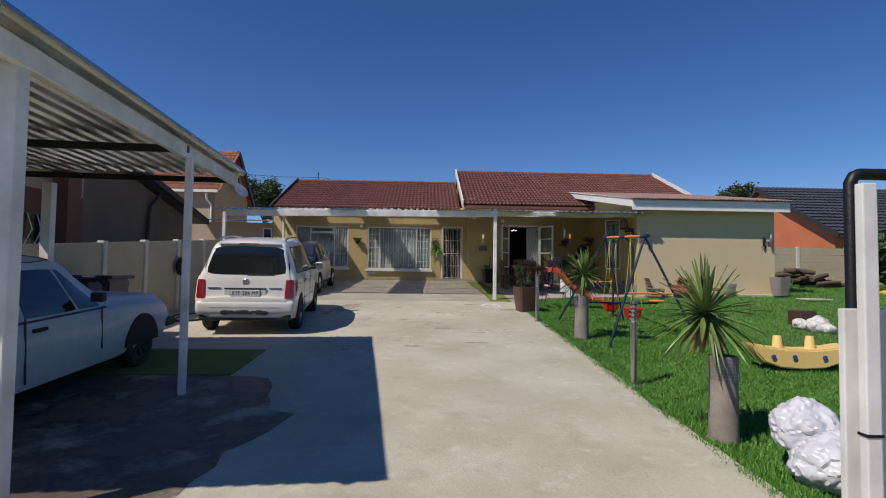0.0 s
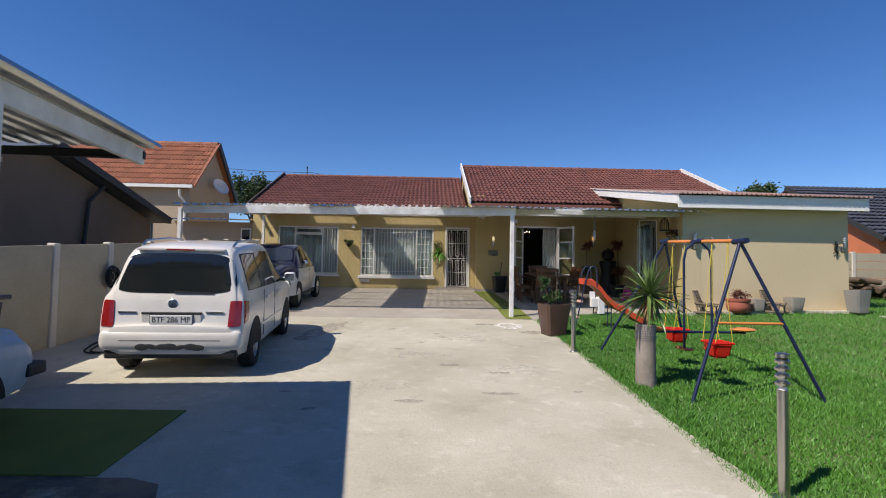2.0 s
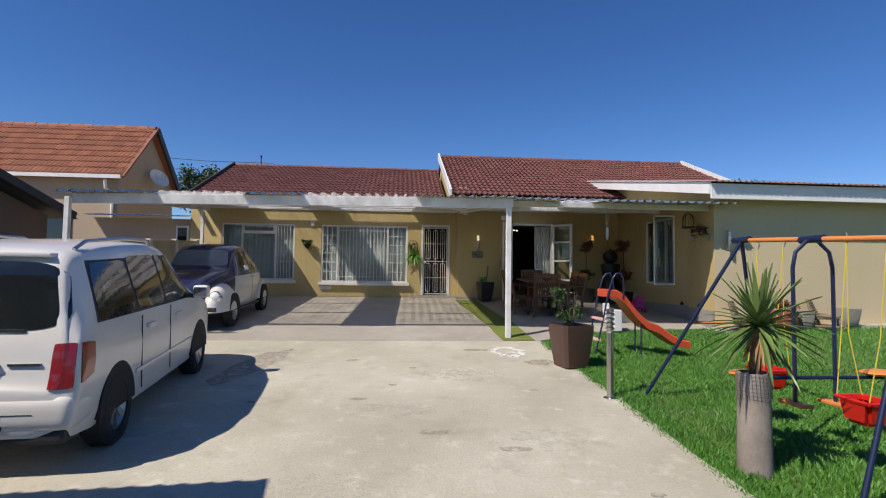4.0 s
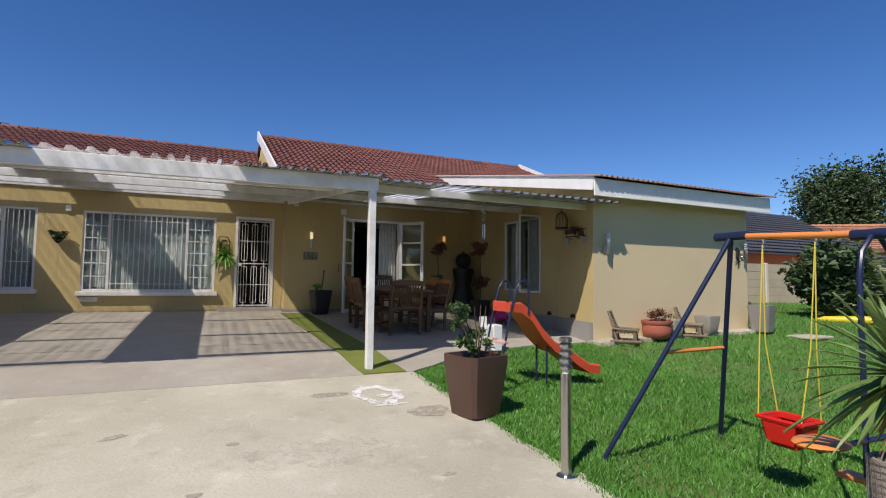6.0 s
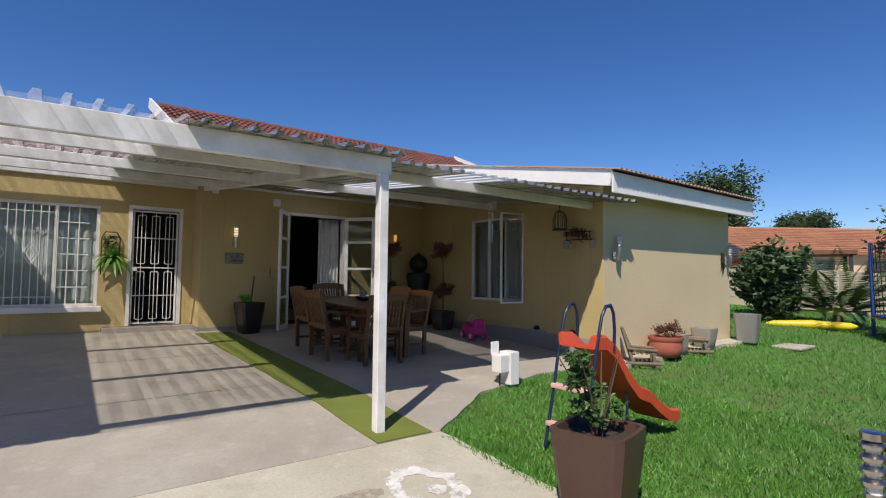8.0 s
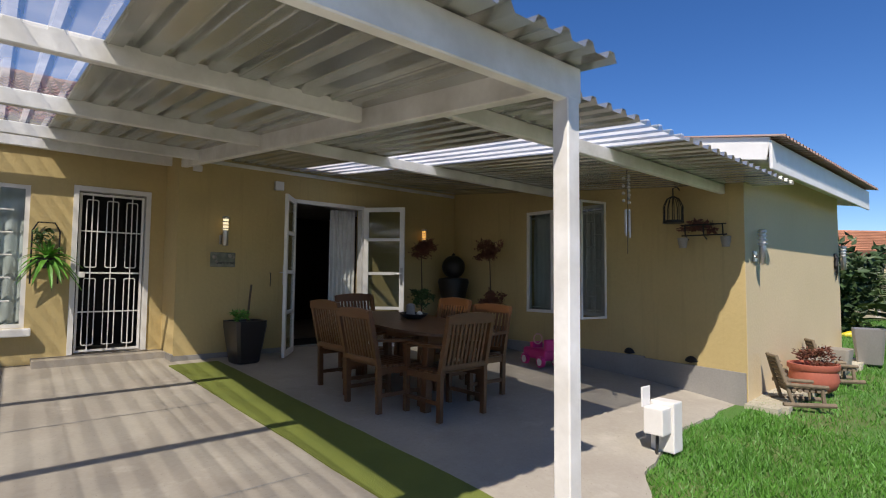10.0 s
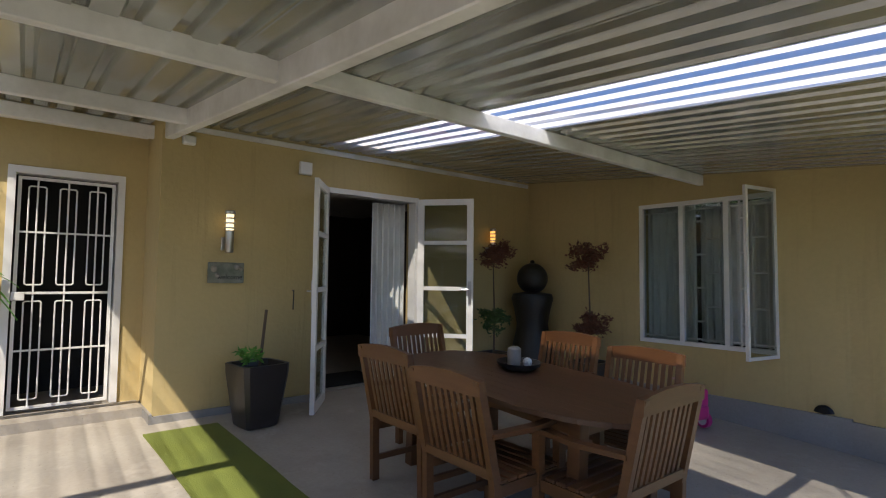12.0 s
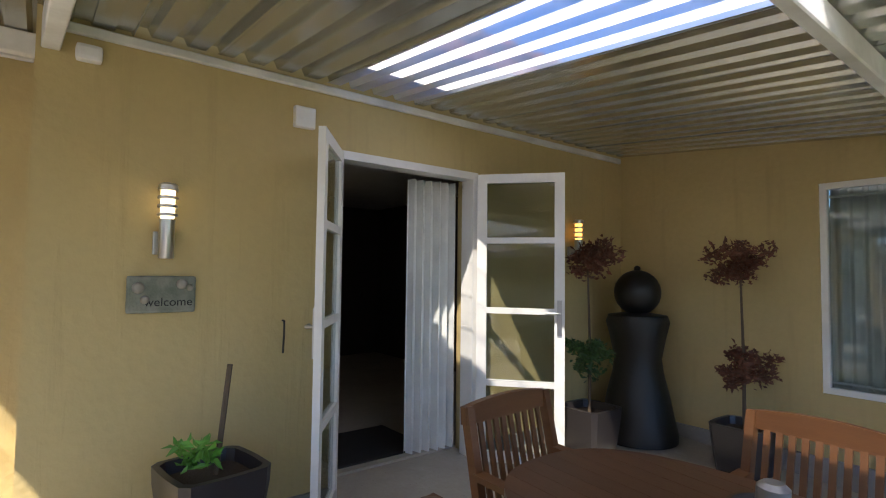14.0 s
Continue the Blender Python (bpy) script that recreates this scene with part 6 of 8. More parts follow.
def no_grass(x, y):
    if x < 5.8:
        return y > patio_edge(x) - 0.01 or (x < 2.02 and y > 14.6)
    return y > 15.35 and x < 9.9


gv, gf = [], []
for args in ((1.92, 5.5, 4.0, 16.0, 150000, 0.075), (5.5, 10.5, 4.0, 16.0, 60000, 0.085), (10.5, 20.0, 6.0, 21.0, 60000, 0.11), (1.96, 2.3, 3.5, 14.6, 16000, 0.10)):
    v, f = grass(*args, rng, no_grass)
    o = len(gv)
    gv += v
    gf += [tuple(i + o for i in t) for t in f]
gm = bpy.data.meshes.new("lawn_grass")
gm.from_pydata(gv, [], gf)
gm.materials.append(GRASS)
tagged(new("lawn_grass", gm), "bright green lawn grass beside the drive", "grass", "", "stuff")


# ---- garden things ----
SWING_BLUE = material("navy_swing_paint", (0.012, 0.02, 0.06), 0.35, scale=3, bump=0.05)
SWING_ORANGE = material("orange_paint", (0.72, 0.25, 0.06), 0.4, second=(0.6, 0.2, 0.05), scale=3, bump=0.03)
RED_PLASTIC = material("red_plastic", (0.62, 0.02, 0.012), 0.35, scale=3, bump=0.02)
SLIDE_RED = material("orange_red_plastic", (0.62, 0.085, 0.035), 0.4, second=(0.5, 0.07, 0.03), scale=2, bump=0.03)
ROPE = material("yellow_rope", (0.62, 0.5, 0.06), 0.8, fine=200, bump=0.3)
YELLOW = material("faded_yellow_plastic", (0.80, 0.57, 0.20), 0.5, second=(0.74, 0.5, 0.16), scale=2, bump=0.03)
YELLOW_BRIGHT = material("yellow_plastic", (0.7, 0.55, 0.03), 0.45, scale=2, bump=0.03)
BAG = material("white_plastic_bag", (0.64, 0.65, 0.69), 0.3, second=(0.44, 0.45, 0.5), scale=4, fine=9, mix=0.6, bump=0.35, distance=0.03)
PINK = material("pink_plastic", (0.62, 0.03, 0.22), 0.4, scale=3, bump=0.02)
PALE_PINK = material("pale_pink_plastic", (0.72, 0.42, 0.36), 0.5, scale=3, bump=0.02)
OLD_WOOD = material("grey_weathered_wood", (0.22, 0.17, 0.11), 0.85, second=(0.14, 0.11, 0.075), scale=3, fine=30, stretch=(1, 6, 1), mix=0.8, bump=0.3, spread=0.3)
CEMENT = material("grey_cement_pot", (0.33, 0.3, 0.25), 0.85, second=(0.25, 0.23, 0.19), scale=3, fine=40, bump=0.25)
STATUE = material("dark_bronze_stone", (0.008, 0.0075, 0.007), 0.5, second=(0.013, 0.012, 0.011), scale=5, fine=40, bump=0.15)
LIT = glowing("lit_lamp_glass", (1.0, 0.82, 0.5), 0.9)
BULB = glowing("small_bulb", (1.0, 0.8, 0.55), 4.0)
AMBER = glowing("amber_lamp_glass", (1.0, 0.5, 0.12), 0.8)
SIGN = material("mossy_stone_sign", (0.26, 0.26, 0.21), 0.85, second=(0.12, 0.14, 0.10), scale=12, fine=60, mix=0.8, bump=0.4)
SLATE_BLUE = material("blue_canvas", (0.02, 0.07, 0.32), 0.6, scale=3)
NET = material("black_net", (0.015, 0.015, 0.017), 0.9)
BIN = material("navy_bin_plastic", (0.015, 0.022, 0.05), 0.45)


def bollard(x, y, h):
    root = thing("garden_lamp", "brushed steel bollard lamp beside the drive", "lamp", pose(x, y, ground_z(y) - 0.005), "bollard lamps along the drive")
    bm = bmesh.new()
    lathe(bm, [(0.0005, 0.0), (0.085, 0.0), (0.085, 0.02), (0.045, 0.025), (0.04, 0.03)], 24)
    part("base_plate", bm, STEEL, root, "", True)
    bm = bmesh.new()
    lathe(bm, [(0.038, 0.02), (0.038, h - 0.26), (0.0005, h - 0.26)], 24)
    part("shaft", bm, STEEL, root, "", True)
    bm = bmesh.new()
    lathe(bm, [(0.028, h - 0.26), (0.028, h - 0.03), (0.0005, h - 0.03)], 20)
    part("lamp_tube", bm, PLATE, root, "frosted glass tube", True)
    for k in range(4):
        bm = bmesh.new()
        z = h - 0.23 + k * 0.052
        lathe(bm, [(0.03, z + 0.02), (0.047, z), (0.05, z + 0.004), (0.05, z + 0.02), (0.032, z + 0.034)], 24)
        part("louvre", bm, STEEL, root, "", True)
    bm = bmesh.new()
    lathe(bm, [(0.045, h - 0.035), (0.046, h - 0.005), (0.03, h), (0.0005, h)], 24)
    part("cap", bm, STEEL, root, "", True)
    pad = tagged(part("lamp_footing", soft_box(-0.13, -0.11, -0.1, 0.13, 0.11, 0.012, 0.015), CONCRETE), "small rough concrete footing of a lamp", "footing")
    pad.matrix_world = pose(x + 0.01, y, ground_z(y) + 0.0, 0, 0, 12)


bollard(2.10, 6.94, 1.03)
bollard(1.925, 11.57, 1.0)


def square_pot(name, label, m, top, base, h, mat, group=""):
    root = thing(name, label, "plant pot", m, group)
    bm = bmesh.new()
    r = 0.5
    prof = [(base * r * 0.9, 0), (base * r, 0.015), (base * r + (top - base) * r * 0.45, h * 0.4), (top * r * 0.985, h * 0.85), (top * r, h), (top * r - 0.03, h), (top * r - 0.04, h - 0.06), (0.0005, h - 0.06)]
    lathe(bm, prof, 32, square=0.82)
    part("pot", bm, mat, root, "", True)
    bm = bmesh.new()
    lathe(bm, [(0.0005, h - 0.052), (top * r - 0.042, h - 0.058)], 32, square=0.82)
    part("soil", bm, EARTH, root)
    return root


p = square_pot("tall_planter", "tall square brown planter with a leafy shrub", pose(1.95, 12.98, ground_z(12.98) + 0.01, 0, 0, 14), 0.50, 0.37, 0.58, POT_BROWN)
for k in range(6):
    a = k * 1.1
    bm = bmesh.new()
    tube(bm, [(0.02 * math.cos(a), 0.02 * math.sin(a), 0.5), (-0.05 + 0.1 * math.cos(a), 0.1 * math.sin(a), 0.8), (-0.14 + 0.2 * math.cos(a), 0.2 * math.sin(a), 1.05)], [0.01, 0.007, 0.003], 5)
    part("twig", bm, BARK, p)
tagged(part("foliage", leaves(560, (0.15, 0.14, 0.15), 0.05, 0.026, rng, LEAF_REST, (-0.03, 0, 0.72)), LEAF_REST, p), kind="stuff")
tagged(part("foliage", leaves(420, (0.15, 0.12, 0.15), 0.05, 0.026, rng, LEAF_REST, (-0.19, 0.05, 0.97)), LEAF_REST, p), kind="stuff")

# swing set
sw = thing("swing_set", "navy and orange swing set on the lawn", "swing set")
FT, NT = Vector((3.24, 11.2, 2.21)), Vector((3.24, 9.28, 2.10))
for top, feet in ((FT, ((2.40, 11.73), (3.86, 11.80))), (NT, ((2.56, 9.1), (4.12, 9.1)))):
    for fx, fy in feet:
        bm = bmesh.new()
        foot = Vector((fx, fy, ground_z(fy, fx) - 0.03))
        mid = top + (foot - top) * 0.05 + Vector((0, 0, -0.005))
        tube(bm, [top + Vector((0, 0, 0.0)), mid, foot], 0.020, 10)
        part("leg", bm, SWING_BLUE, sw, "", True)
    a, b = (Vector((f[0], f[1], ground_z(f[1]))) for f in feet)
    bm = bmesh.new()
    tube(bm, [top + (a - top) * 0.52, top + (b - top) * 0.52], 0.016, 8)
    part("brace", bm, SWING_ORANGE, sw, "orange brace")
bm = bmesh.new()
tube(bm, [FT + Vector((0, 0.06, 0)), NT + Vector((0, -0.06, 0))], 0.024, 12)
part("top_bar", bm, SWING_ORANGE, sw, "orange top bar", True)
for c in (FT, NT, (FT + NT) / 2):
    bm = bmesh.new()
    tube(bm, [c + Vector((0, -0.13, 0.0)), c + Vector((0, 0.13, 0.0))], 0.034, 12)
    part("joint", bm, SWING_BLUE, sw, "navy joint sleeve", True)
for sy, sz in ((10.77, 0.71), (9.70, 0.66)):
    seat = Vector((3.2, sy, sz))
    bm = bmesh.new()
    vs = box(bm, -0.12, -0.15, 0.02, 0.12, 0.15, 0.21)
    for v in bm.verts:
        if v.co.z < 0.1:
            v.co.x *= 0.8
            v.co.y *= 0.75
    bmesh.ops.bevel(bm, geom=bm.edges[:], offset=0.03, segments=2, affect="EDGES")
    bmesh.ops.delete(bm, geom=[f for f in bm.faces if f.normal.z > 0.9 and f.calc_center_median().z > 0.20], context="FACES")
    s = part("baby_seat", bm, RED_PLASTIC, sw, "red plastic bucket seat", True)
    s.matrix_basis = Matrix.Translation(seat)
    bm = bmesh.new()
    tube(bm, [(-0.12, -0.15, 0.205), (-0.12, 0.15, 0.205), (0.12, 0.15, 0.205), (0.12, -0.15, 0.205), (-0.12, -0.15, 0.205)], 0.014, 8)
    part("seat_rim", bm, RED_PLASTIC, s)
    for dy in (-0.145, 0.145):
        for dx in (-0.11, 0.11):
            bm = bmesh.new()
            tube(bm, [seat + Vector((dx, dy, 0.20)), seat + Vector((dx * 0.3, dy * 1.2, 0.7)), Vector((3.24, sy + dy * 1.25, 2.13))], 0.0048, 6)
            part("rope", bm, ROPE, sw, "yellow rope")
        bm = bmesh.new()
        tube(bm, [Vector((3.24, sy + dy * 1.25, 2.10)), Vector((3.26, sy + dy * 1.25, 2.14)), Vector((3.24, sy + dy * 1.25, 2.19))], 0.007, 6)
        part("hook", bm, CHROME, sw)
gy = 10.24
for s in (-1, 1):
    bm = bmesh.new()
    tube(bm, [(3.24 + s * 0.05, gy, 2.14), (3.24 + s * 0.16, gy, 2.04), (3.24 + s * 0.19, gy, 1.9), (3.24 + s * 0.19, gy, 0.72)], 0.017, 8)
    part("glider_bar", bm, SWING_BLUE, sw, "navy glider bar", True)
    part("glider_pedal", soft_box(3.24 + s * 0.19 - 0.06, gy - 0.14, 0.69, 3.24 + s * 0.19 + 0.06, gy + 0.14, 0.72, 0.01), SWING_ORANGE, sw, "orange foot pedal")
    bm = bmesh.new()
    bmesh.ops.create_uvsphere(bm, u_segments=16, v_segments=8, radius=1)
    bmesh.ops.transform(bm, matrix=pose(3.24 + s * 0.62, gy, 0.97) @ Matrix.Diagonal((0.17, 0.13, 0.03, 1)), verts=bm.verts[:])
    part("glider_seat", bm, SWING_ORANGE, sw, "orange glider seat", True)
bm = bmesh.new()
tube(bm, [(2.59, gy, 0.93), (3.89, gy, 0.93)], 0.017, 8)
part("glider_beam", bm, SWING_BLUE, sw, "navy glider beam", True)

# slide
sl = thing("slide", "orange plastic slide with a navy ladder on the lawn", "slide", pose(2.66, 13.74, 0.02) @ Matrix.Diagonal((0.69, 0.86, 1.0, 1.0)) @ pose(-2.66, 0, 0))
path = [(2.72, 1.50), (2.95, 1.49), (3.15, 1.40), (3.4, 1.18), (3.65, 1.02), (3.9, 0.96), (4.15, 0.84), (4.4, 0.74), (4.62, 0.72)]
bm = bmesh.new()
rows = []
for x, z in path:
    rows.append([bm.verts.new((x, yy, z + dz)) for yy, dz in ((-0.23, 0.07), (-0.20, 0.09), (-0.165, 0.07), (-0.14, 0.0), (0.14, 0.0), (0.165, 0.07), (0.20, 0.09), (0.23, 0.07), (0.22, -0.03), (-0.22, -0.03))])
for a, b in zip(rows, rows[1:]):
    for k in range(10):
        bm.faces.new((a[k], b[k], b[(k + 1) % 10], a[(k + 1) % 10]))
bm.faces.new(rows[0])
bm.faces.new(rows[-1][::-1])
bmesh.ops.recalc_face_normals(bm, faces=bm.faces[:])
ch = part("chute", bm, SLIDE_RED, sl, "", True)
for s in (-1, 1):
    bm = bmesh.new()
    y = s * 0.225
    tube(bm, [(2.46, y, 0.62), (2.62, y, 1.1), (2.74, y, 1.5), (2.84, y, 1.74), (2.92, y, 1.82), (3.02, y, 1.83), (3.08, y, 1.76), (3.1, y, 1.62), (3.08, y, 1.44)], 0.017, 10)
    part("ladder_rail", bm, SWING_BLUE, sl, "navy ladder rail", True)
for x, z in ((2.53, 0.82), (2.63, 1.13)):
    part("rung", soft_box(x - 0.05, -0.24, z - 0.02, x + 0.05, 0.24, z + 0.02, 0.012), PALE_PINK, sl, "pale pink plastic rung")
bm = bmesh.new()
tube(bm, [(3.55, -0.12, 1.05), (3.55, -0.12, 0.6)], 0.016, 8)
part("prop", bm, SWING_BLUE, sl)
bm = bmesh.new()
tube(bm, [(3.55, 0.12, 1.05), (3.55, 0.12, 0.6)], 0.016, 8)
part("prop", bm, SWING_BLUE, sl)

# yellow toy boat, bags, gate end, stones
boat = thing("toy_boat", "yellow plastic boat-shaped rocker on the lawn", "toy", pose(4.72, 7.8, ground_z(7.8) + 0.02, 0, 0, -4))
bm = bmesh.new()
prof = [(-0.62, 0.22), (-0.5, 0.09), (-0.3, 0.02), (0, 0), (0.3, 0.02), (0.5, 0.09), (0.62, 0.22), (0.66, 0.34), (0.45, 0.30), (0.2, 0.27), (-0.2, 0.27), (-0.45, 0.30), (-0.66, 0.34)]
f = [bm.verts.new((x, -0.17, z)) for x, z in prof]
b = [bm.verts.new((x, 0.17, z)) for x, z in prof]
bm.faces.new(f)
bm.faces.new(b[::-1])
for i in range(len(prof)):
    bm.faces.new((f[i], b[i], b[(i + 1) % len(prof)], f[(i + 1) % len(prof)]))
bmesh.ops.recalc_face_normals(bm, faces=bm.faces[:])
bmesh.ops.bevel(bm, geom=bm.edges[:], offset=0.02, segments=2, affect="EDGES")
part("hull", bm, YELLOW, boat, "", True)
for x in (-0.24, 0.2):
    bm = bmesh.new()
    lathe(bm, [(0.07, 0.26), (0.055, 0.42), (0.045, 0.44), (0.0005, 0.44)], 16, (x, 0, 0))
    part("funnel", bm, YELLOW, boat, "", True)
for x in (-0.4, -0.12, 0.28):
    bm = bmesh.new()
    lathe(bm, [(0.0005, 0.004), (0.025, 0.004), (0.034, 0.0)], 14)
    o = part("porthole", bm, SLATE_BLUE, boat, "blue round porthole")
    o.matrix_basis = pose(x, -0.192, 0.17, 90, 0, 0)
for bx, by, bz, sx, sz, seed in ((2.52, 4.35, 0.18, 0.30, 0.22, 1.0), (2.48, 4.62, 0.36, 0.24, 0.20, 4.0)):
    bm = bmesh.new()
    bmesh.ops.create_icosphere(bm, subdivisions=5, radius=1)
    for v in bm.verts:
        p = v.co + Vector((seed, seed * 2, 0))
        crease = 1 - abs(noise.noise(p * 2.6)) * 2
        q = 1 + 0.20 * noise.noise(p * 1.4) + 0.06 * max(0.0, crease) ** 3 - 0.06 * max(0.0, 1 - abs(noise.noise(p * 3.4 + Vector((3, 0, 0)))) * 4) + 0.02 * noise.noise(p * 9)
        neck = 1 - 0.35 * max(0.0, v.co.z) ** 2
        v.co = Vector((v.co.x * sx * q * neck, v.co.y * sx * 0.9 * q * neck, max(v.co.z * sz * q, -sz * 0.8)))
    bag = tagged(part("rubbish_bag", bm, BAG, None, "", True), "crumpled white plastic rubbish bag on the grass", "bag", "rubbish bags")
    bag.matrix_world = pose(bx, by, ground_z(by) + bz - (0.0 if seed == 1 else 0.02))
gt = thing("driveway_gate", "white steel gate end with a black pipe frame", "gate", pose(1.24, 2.6, ground_z(2.6) + 0.01))
part("gate_post", soft_box(-0.034, -0.02, 0, 0.024, 0.02, 1.95, 0.006), WHITE_WORN, gt)
part("gate_panel", soft_box(-0.052, 0.06, 0, 0.03, 0.09, 1.47, 0.006), WHITE_WORN, gt)
part("gate_panel", soft_box(0.045, 0.06, 0.2, 0.9, 0.09, 1.47, 0.006), WHITE_WORN, gt)
bm = bmesh.new()
tube(bm, [(0.035, 0.12, 0.0), (0.035, 0.12, 1.97), (0.05, 0.12, 2.0), (0.075, 0.12, 2.01), (0.9, 0.12, 2.01)], 0.024, 10)
part("pipe_frame", bm, BLACK_METAL, gt, "black pipe frame", True)
part("weld_strap", soft_box(-0.038, -0.024, 1.0, 0.028, 0.024, 1.012, 0.003), BLACK_METAL, gt)
for k, (x, y, r) in enumerate(((7.1, 10.5, 0.16), (7.3, 10.7, 0.2), (7.0, 10.8, 0.15), (7.25, 10.4, 0.13))):
    bm = bmesh.new()
    bmesh.ops.create_icosphere(bm, subdivisions=3, radius=r)
    for v in bm.verts:
        v.co *= 1 + 0.3 * noise.noise(v.co * 6 + Vector((k, 0, 0)))
        v.co.z *= 0.8
    st_ = tagged(part("garden_stone", bm, LIME, None, "", True), "rough white garden stone on the lawn", "stone", "garden stones")
    st_.matrix_world = pose(x, y, ground_z(y, x) + r * 0.55)
ob = tagged(part("planter_box", soft_box(-0.18, -0.18, 0, 0.18, 0.18, 0.3, 0.02), POT_BROWN), "small brown square box on the lawn", "box")
ob.matrix_world = pose(7.35, 11.2, ground_z(11.2, 7.35))

pile = thing("log_pile", "heap of cut brown logs by the boundary wall", "firewood", pose(13.0, 18.9, ground_z(18.9, 13)))
rng_pile = random.Random(21)
for k in range(34):
    u = rng_pile.uniform(-1, 1)
    top = 0.55 * (1 - u * u) * rng_pile.uniform(0.1, 1.0)
    a, r, ln = rng_pile.uniform(-0.5, 0.5), rng_pile.uniform(0.05, 0.10), rng_pile.uniform(0.25, 0.5)
    c = Vector((u * 1.15, rng_pile.uniform(-0.3, 0.3), r + top))
    d = Vector((math.cos(a), math.sin(a), rng_pile.uniform(-0.25, 0.25))) * ln
    bm = bmesh.new()
    tube(bm, [c - d, c + Vector((0, 0, 0.02)), c + d], [r, r * 1.05, r * 0.85], 9)
    part("log", bm, BARK, pile, "", True)

# meter box by the veranda
mb = thing("meter_box", "white painted meter box on a low post", "box", pose(3.60, 15.55, ground_z(15.55) + 0.02))
part("pillar", soft_box(0.02, -0.10, 0, 0.17, 0.10, 0.40, 0.012), WHITE, mb)
part("cabinet", soft_box(-0.13, -0.08, 0.16, 0.015, 0.08, 0.37, 0.01), WHITE, mb)
part("open_lid", soft_box(-0.13, 0.085, 0.36, 0.0, 0.10, 0.52, 0.006), WHITE, mb, "raised white lid")
bm = bmesh.new()
tube(bm, [(-0.06, 0, 0.16), (-0.07, 0, 0.0)], 0.012, 6)
part("conduit", bm, BLACK, mb)


def log_chair(x, y, turn):
    root = thing("log_chair", "small rustic chair planter of grey weathered logs", "garden chair", pose(x, y, ground_z(y, x) + 0.03, 0, 0, turn) @ Matrix.Scale(0.84, 4), "log chairs by the wall")
    def log(name, p, q, r):
        bm = bmesh.new()
        tube(bm, [p, q], r, 8)
        part(name, bm, OLD_WOOD, root, "", True)
    for s in (-1, 1):
        log("back_post", (s * 0.17, 0.12, 0.0), (s * 0.13, 0.30, 0.62), 0.024)
        log("runner", (s * 0.19, 0.25, 0.02), (s * 0.19, -0.34, 0.03), 0.03)
        log("front_leg", (s * 0.17, -0.22, 0.03), (s * 0.17, -0.20, 0.22), 0.026)
        log("arm", (s * 0.19, 0.22, 0.27), (s * 0.19, -0.26, 0.25), 0.024)
    for k in range(9):
        t = k / 8
        log("back_slat", (-0.16 + 0.03 * t, 0.12 + 0.17 * t, 0.18 + 0.42 * t), (0.16 - 0.03 * t, 0.12 + 0.17 * t, 0.18 + 0.42 * t), 0.025)
    for k in range(6):
        log("seat_slat", (-0.18, 0.12 - k * 0.07, 0.2), (0.18, 0.12 - k * 0.07, 0.2), 0.026)
    return root


log_chair(6.08, 15.25, 38)
log_chair(7.72, 15.3, 34)
tp = thing("succulent_pot", "round terracotta bowl with a reddish succulent", "potted plant", pose(6.88, 15.3, ground_z(15.3, 6.88) + 0.03))
bm = bmesh.new()
lathe(bm, [(0.16, 0), (0.22, 0.04), (0.255, 0.14), (0.24, 0.24), (0.265, 0.27), (0.265, 0.32), (0.23, 0.32), (0.22, 0.27), (0.0005, 0.27)], 28)
part("bowl", bm, TERRACOTTA, tp, "", True)
tagged(part("succulent", leaves(700, (0.24, 0.22, 0.14), 0.05, 0.02, rng, LEAF_RED, (0, 0, 0.40), 0.1), LEAF_RED, tp), kind="stuff")
square_pot("cement_pot", "grey cement pot beside the chairs", pose(7.36, 15.37, ground_z(15.4, 7.36) + 0.03), 0.30, 0.24, 0.30, CEMENT)
square_pot("cement_pot", "wide grey cement pot against the wall", pose(8.27, 15.37, ground_z(15.4, 8.27) + 0.03), 0.36, 0.26, 0.34, CEMENT)
square_pot("corner_planter", "silver grey square planter at the wall corner", pose(9.72, 15.26, ground_z(15.3, 9.7) + 0.01, 0, 0, 10), 0.42, 0.32, 0.54, POT_GREY)
ob = tagged(part("stepping_stone", soft_box(-0.35, -0.25, 0, 0.35, 0.25, 0.05, 0.02), CONCRETE), "pale square stepping stone on the lawn", "paving stone")
ob.matrix_world = pose(10.3, 14.7, ground_z(14.7, 10.3))
kay = thing("yellow_float", "long yellow plastic float lying on the grass", "toy", pose(14.1, 15.6, ground_z(15.6, 14) + 0.07, 0, 0, -60))
bm = bmesh.new()
tube(bm, [(-0.95, 0, 0), (-0.8, 0, 0.0), (0, 0, 0.02), (0.8, 0, 0.0), (0.95, 0, 0)], [0.03, 0.09, 0.11, 0.09, 0.03], 10)
part("float", bm, YELLOW_BRIGHT, kay, "", True)

# trampoline with a blue-padded net
tr = thing("trampoline", "trampoline with blue padded poles and a black net", "trampoline", pose(14.55, 12.9, ground_z(12.9, 14)))
bm = bmesh.new()
tube(bm, [(1.55 * math.cos(2 * math.pi * k / 32), 1.55 * math.sin(2 * math.pi * k / 32), 0.62) for k in range(33)], 0.03, 8, False)
part("ring", bm, STEEL, tr)
bm = bmesh.new()
lathe(bm, [(1.5, 0.64), (1.3, 0.65), (1.3, 0.63)], 40)
part("edge_pad", bm, SLATE_BLUE, tr, "blue edge pad")
bm = bmesh.new()
lathe(bm, [(1.3, 0.62), (0.0005, 0.60)], 40)
part("mat", bm, NET, tr, "black jumping mat")
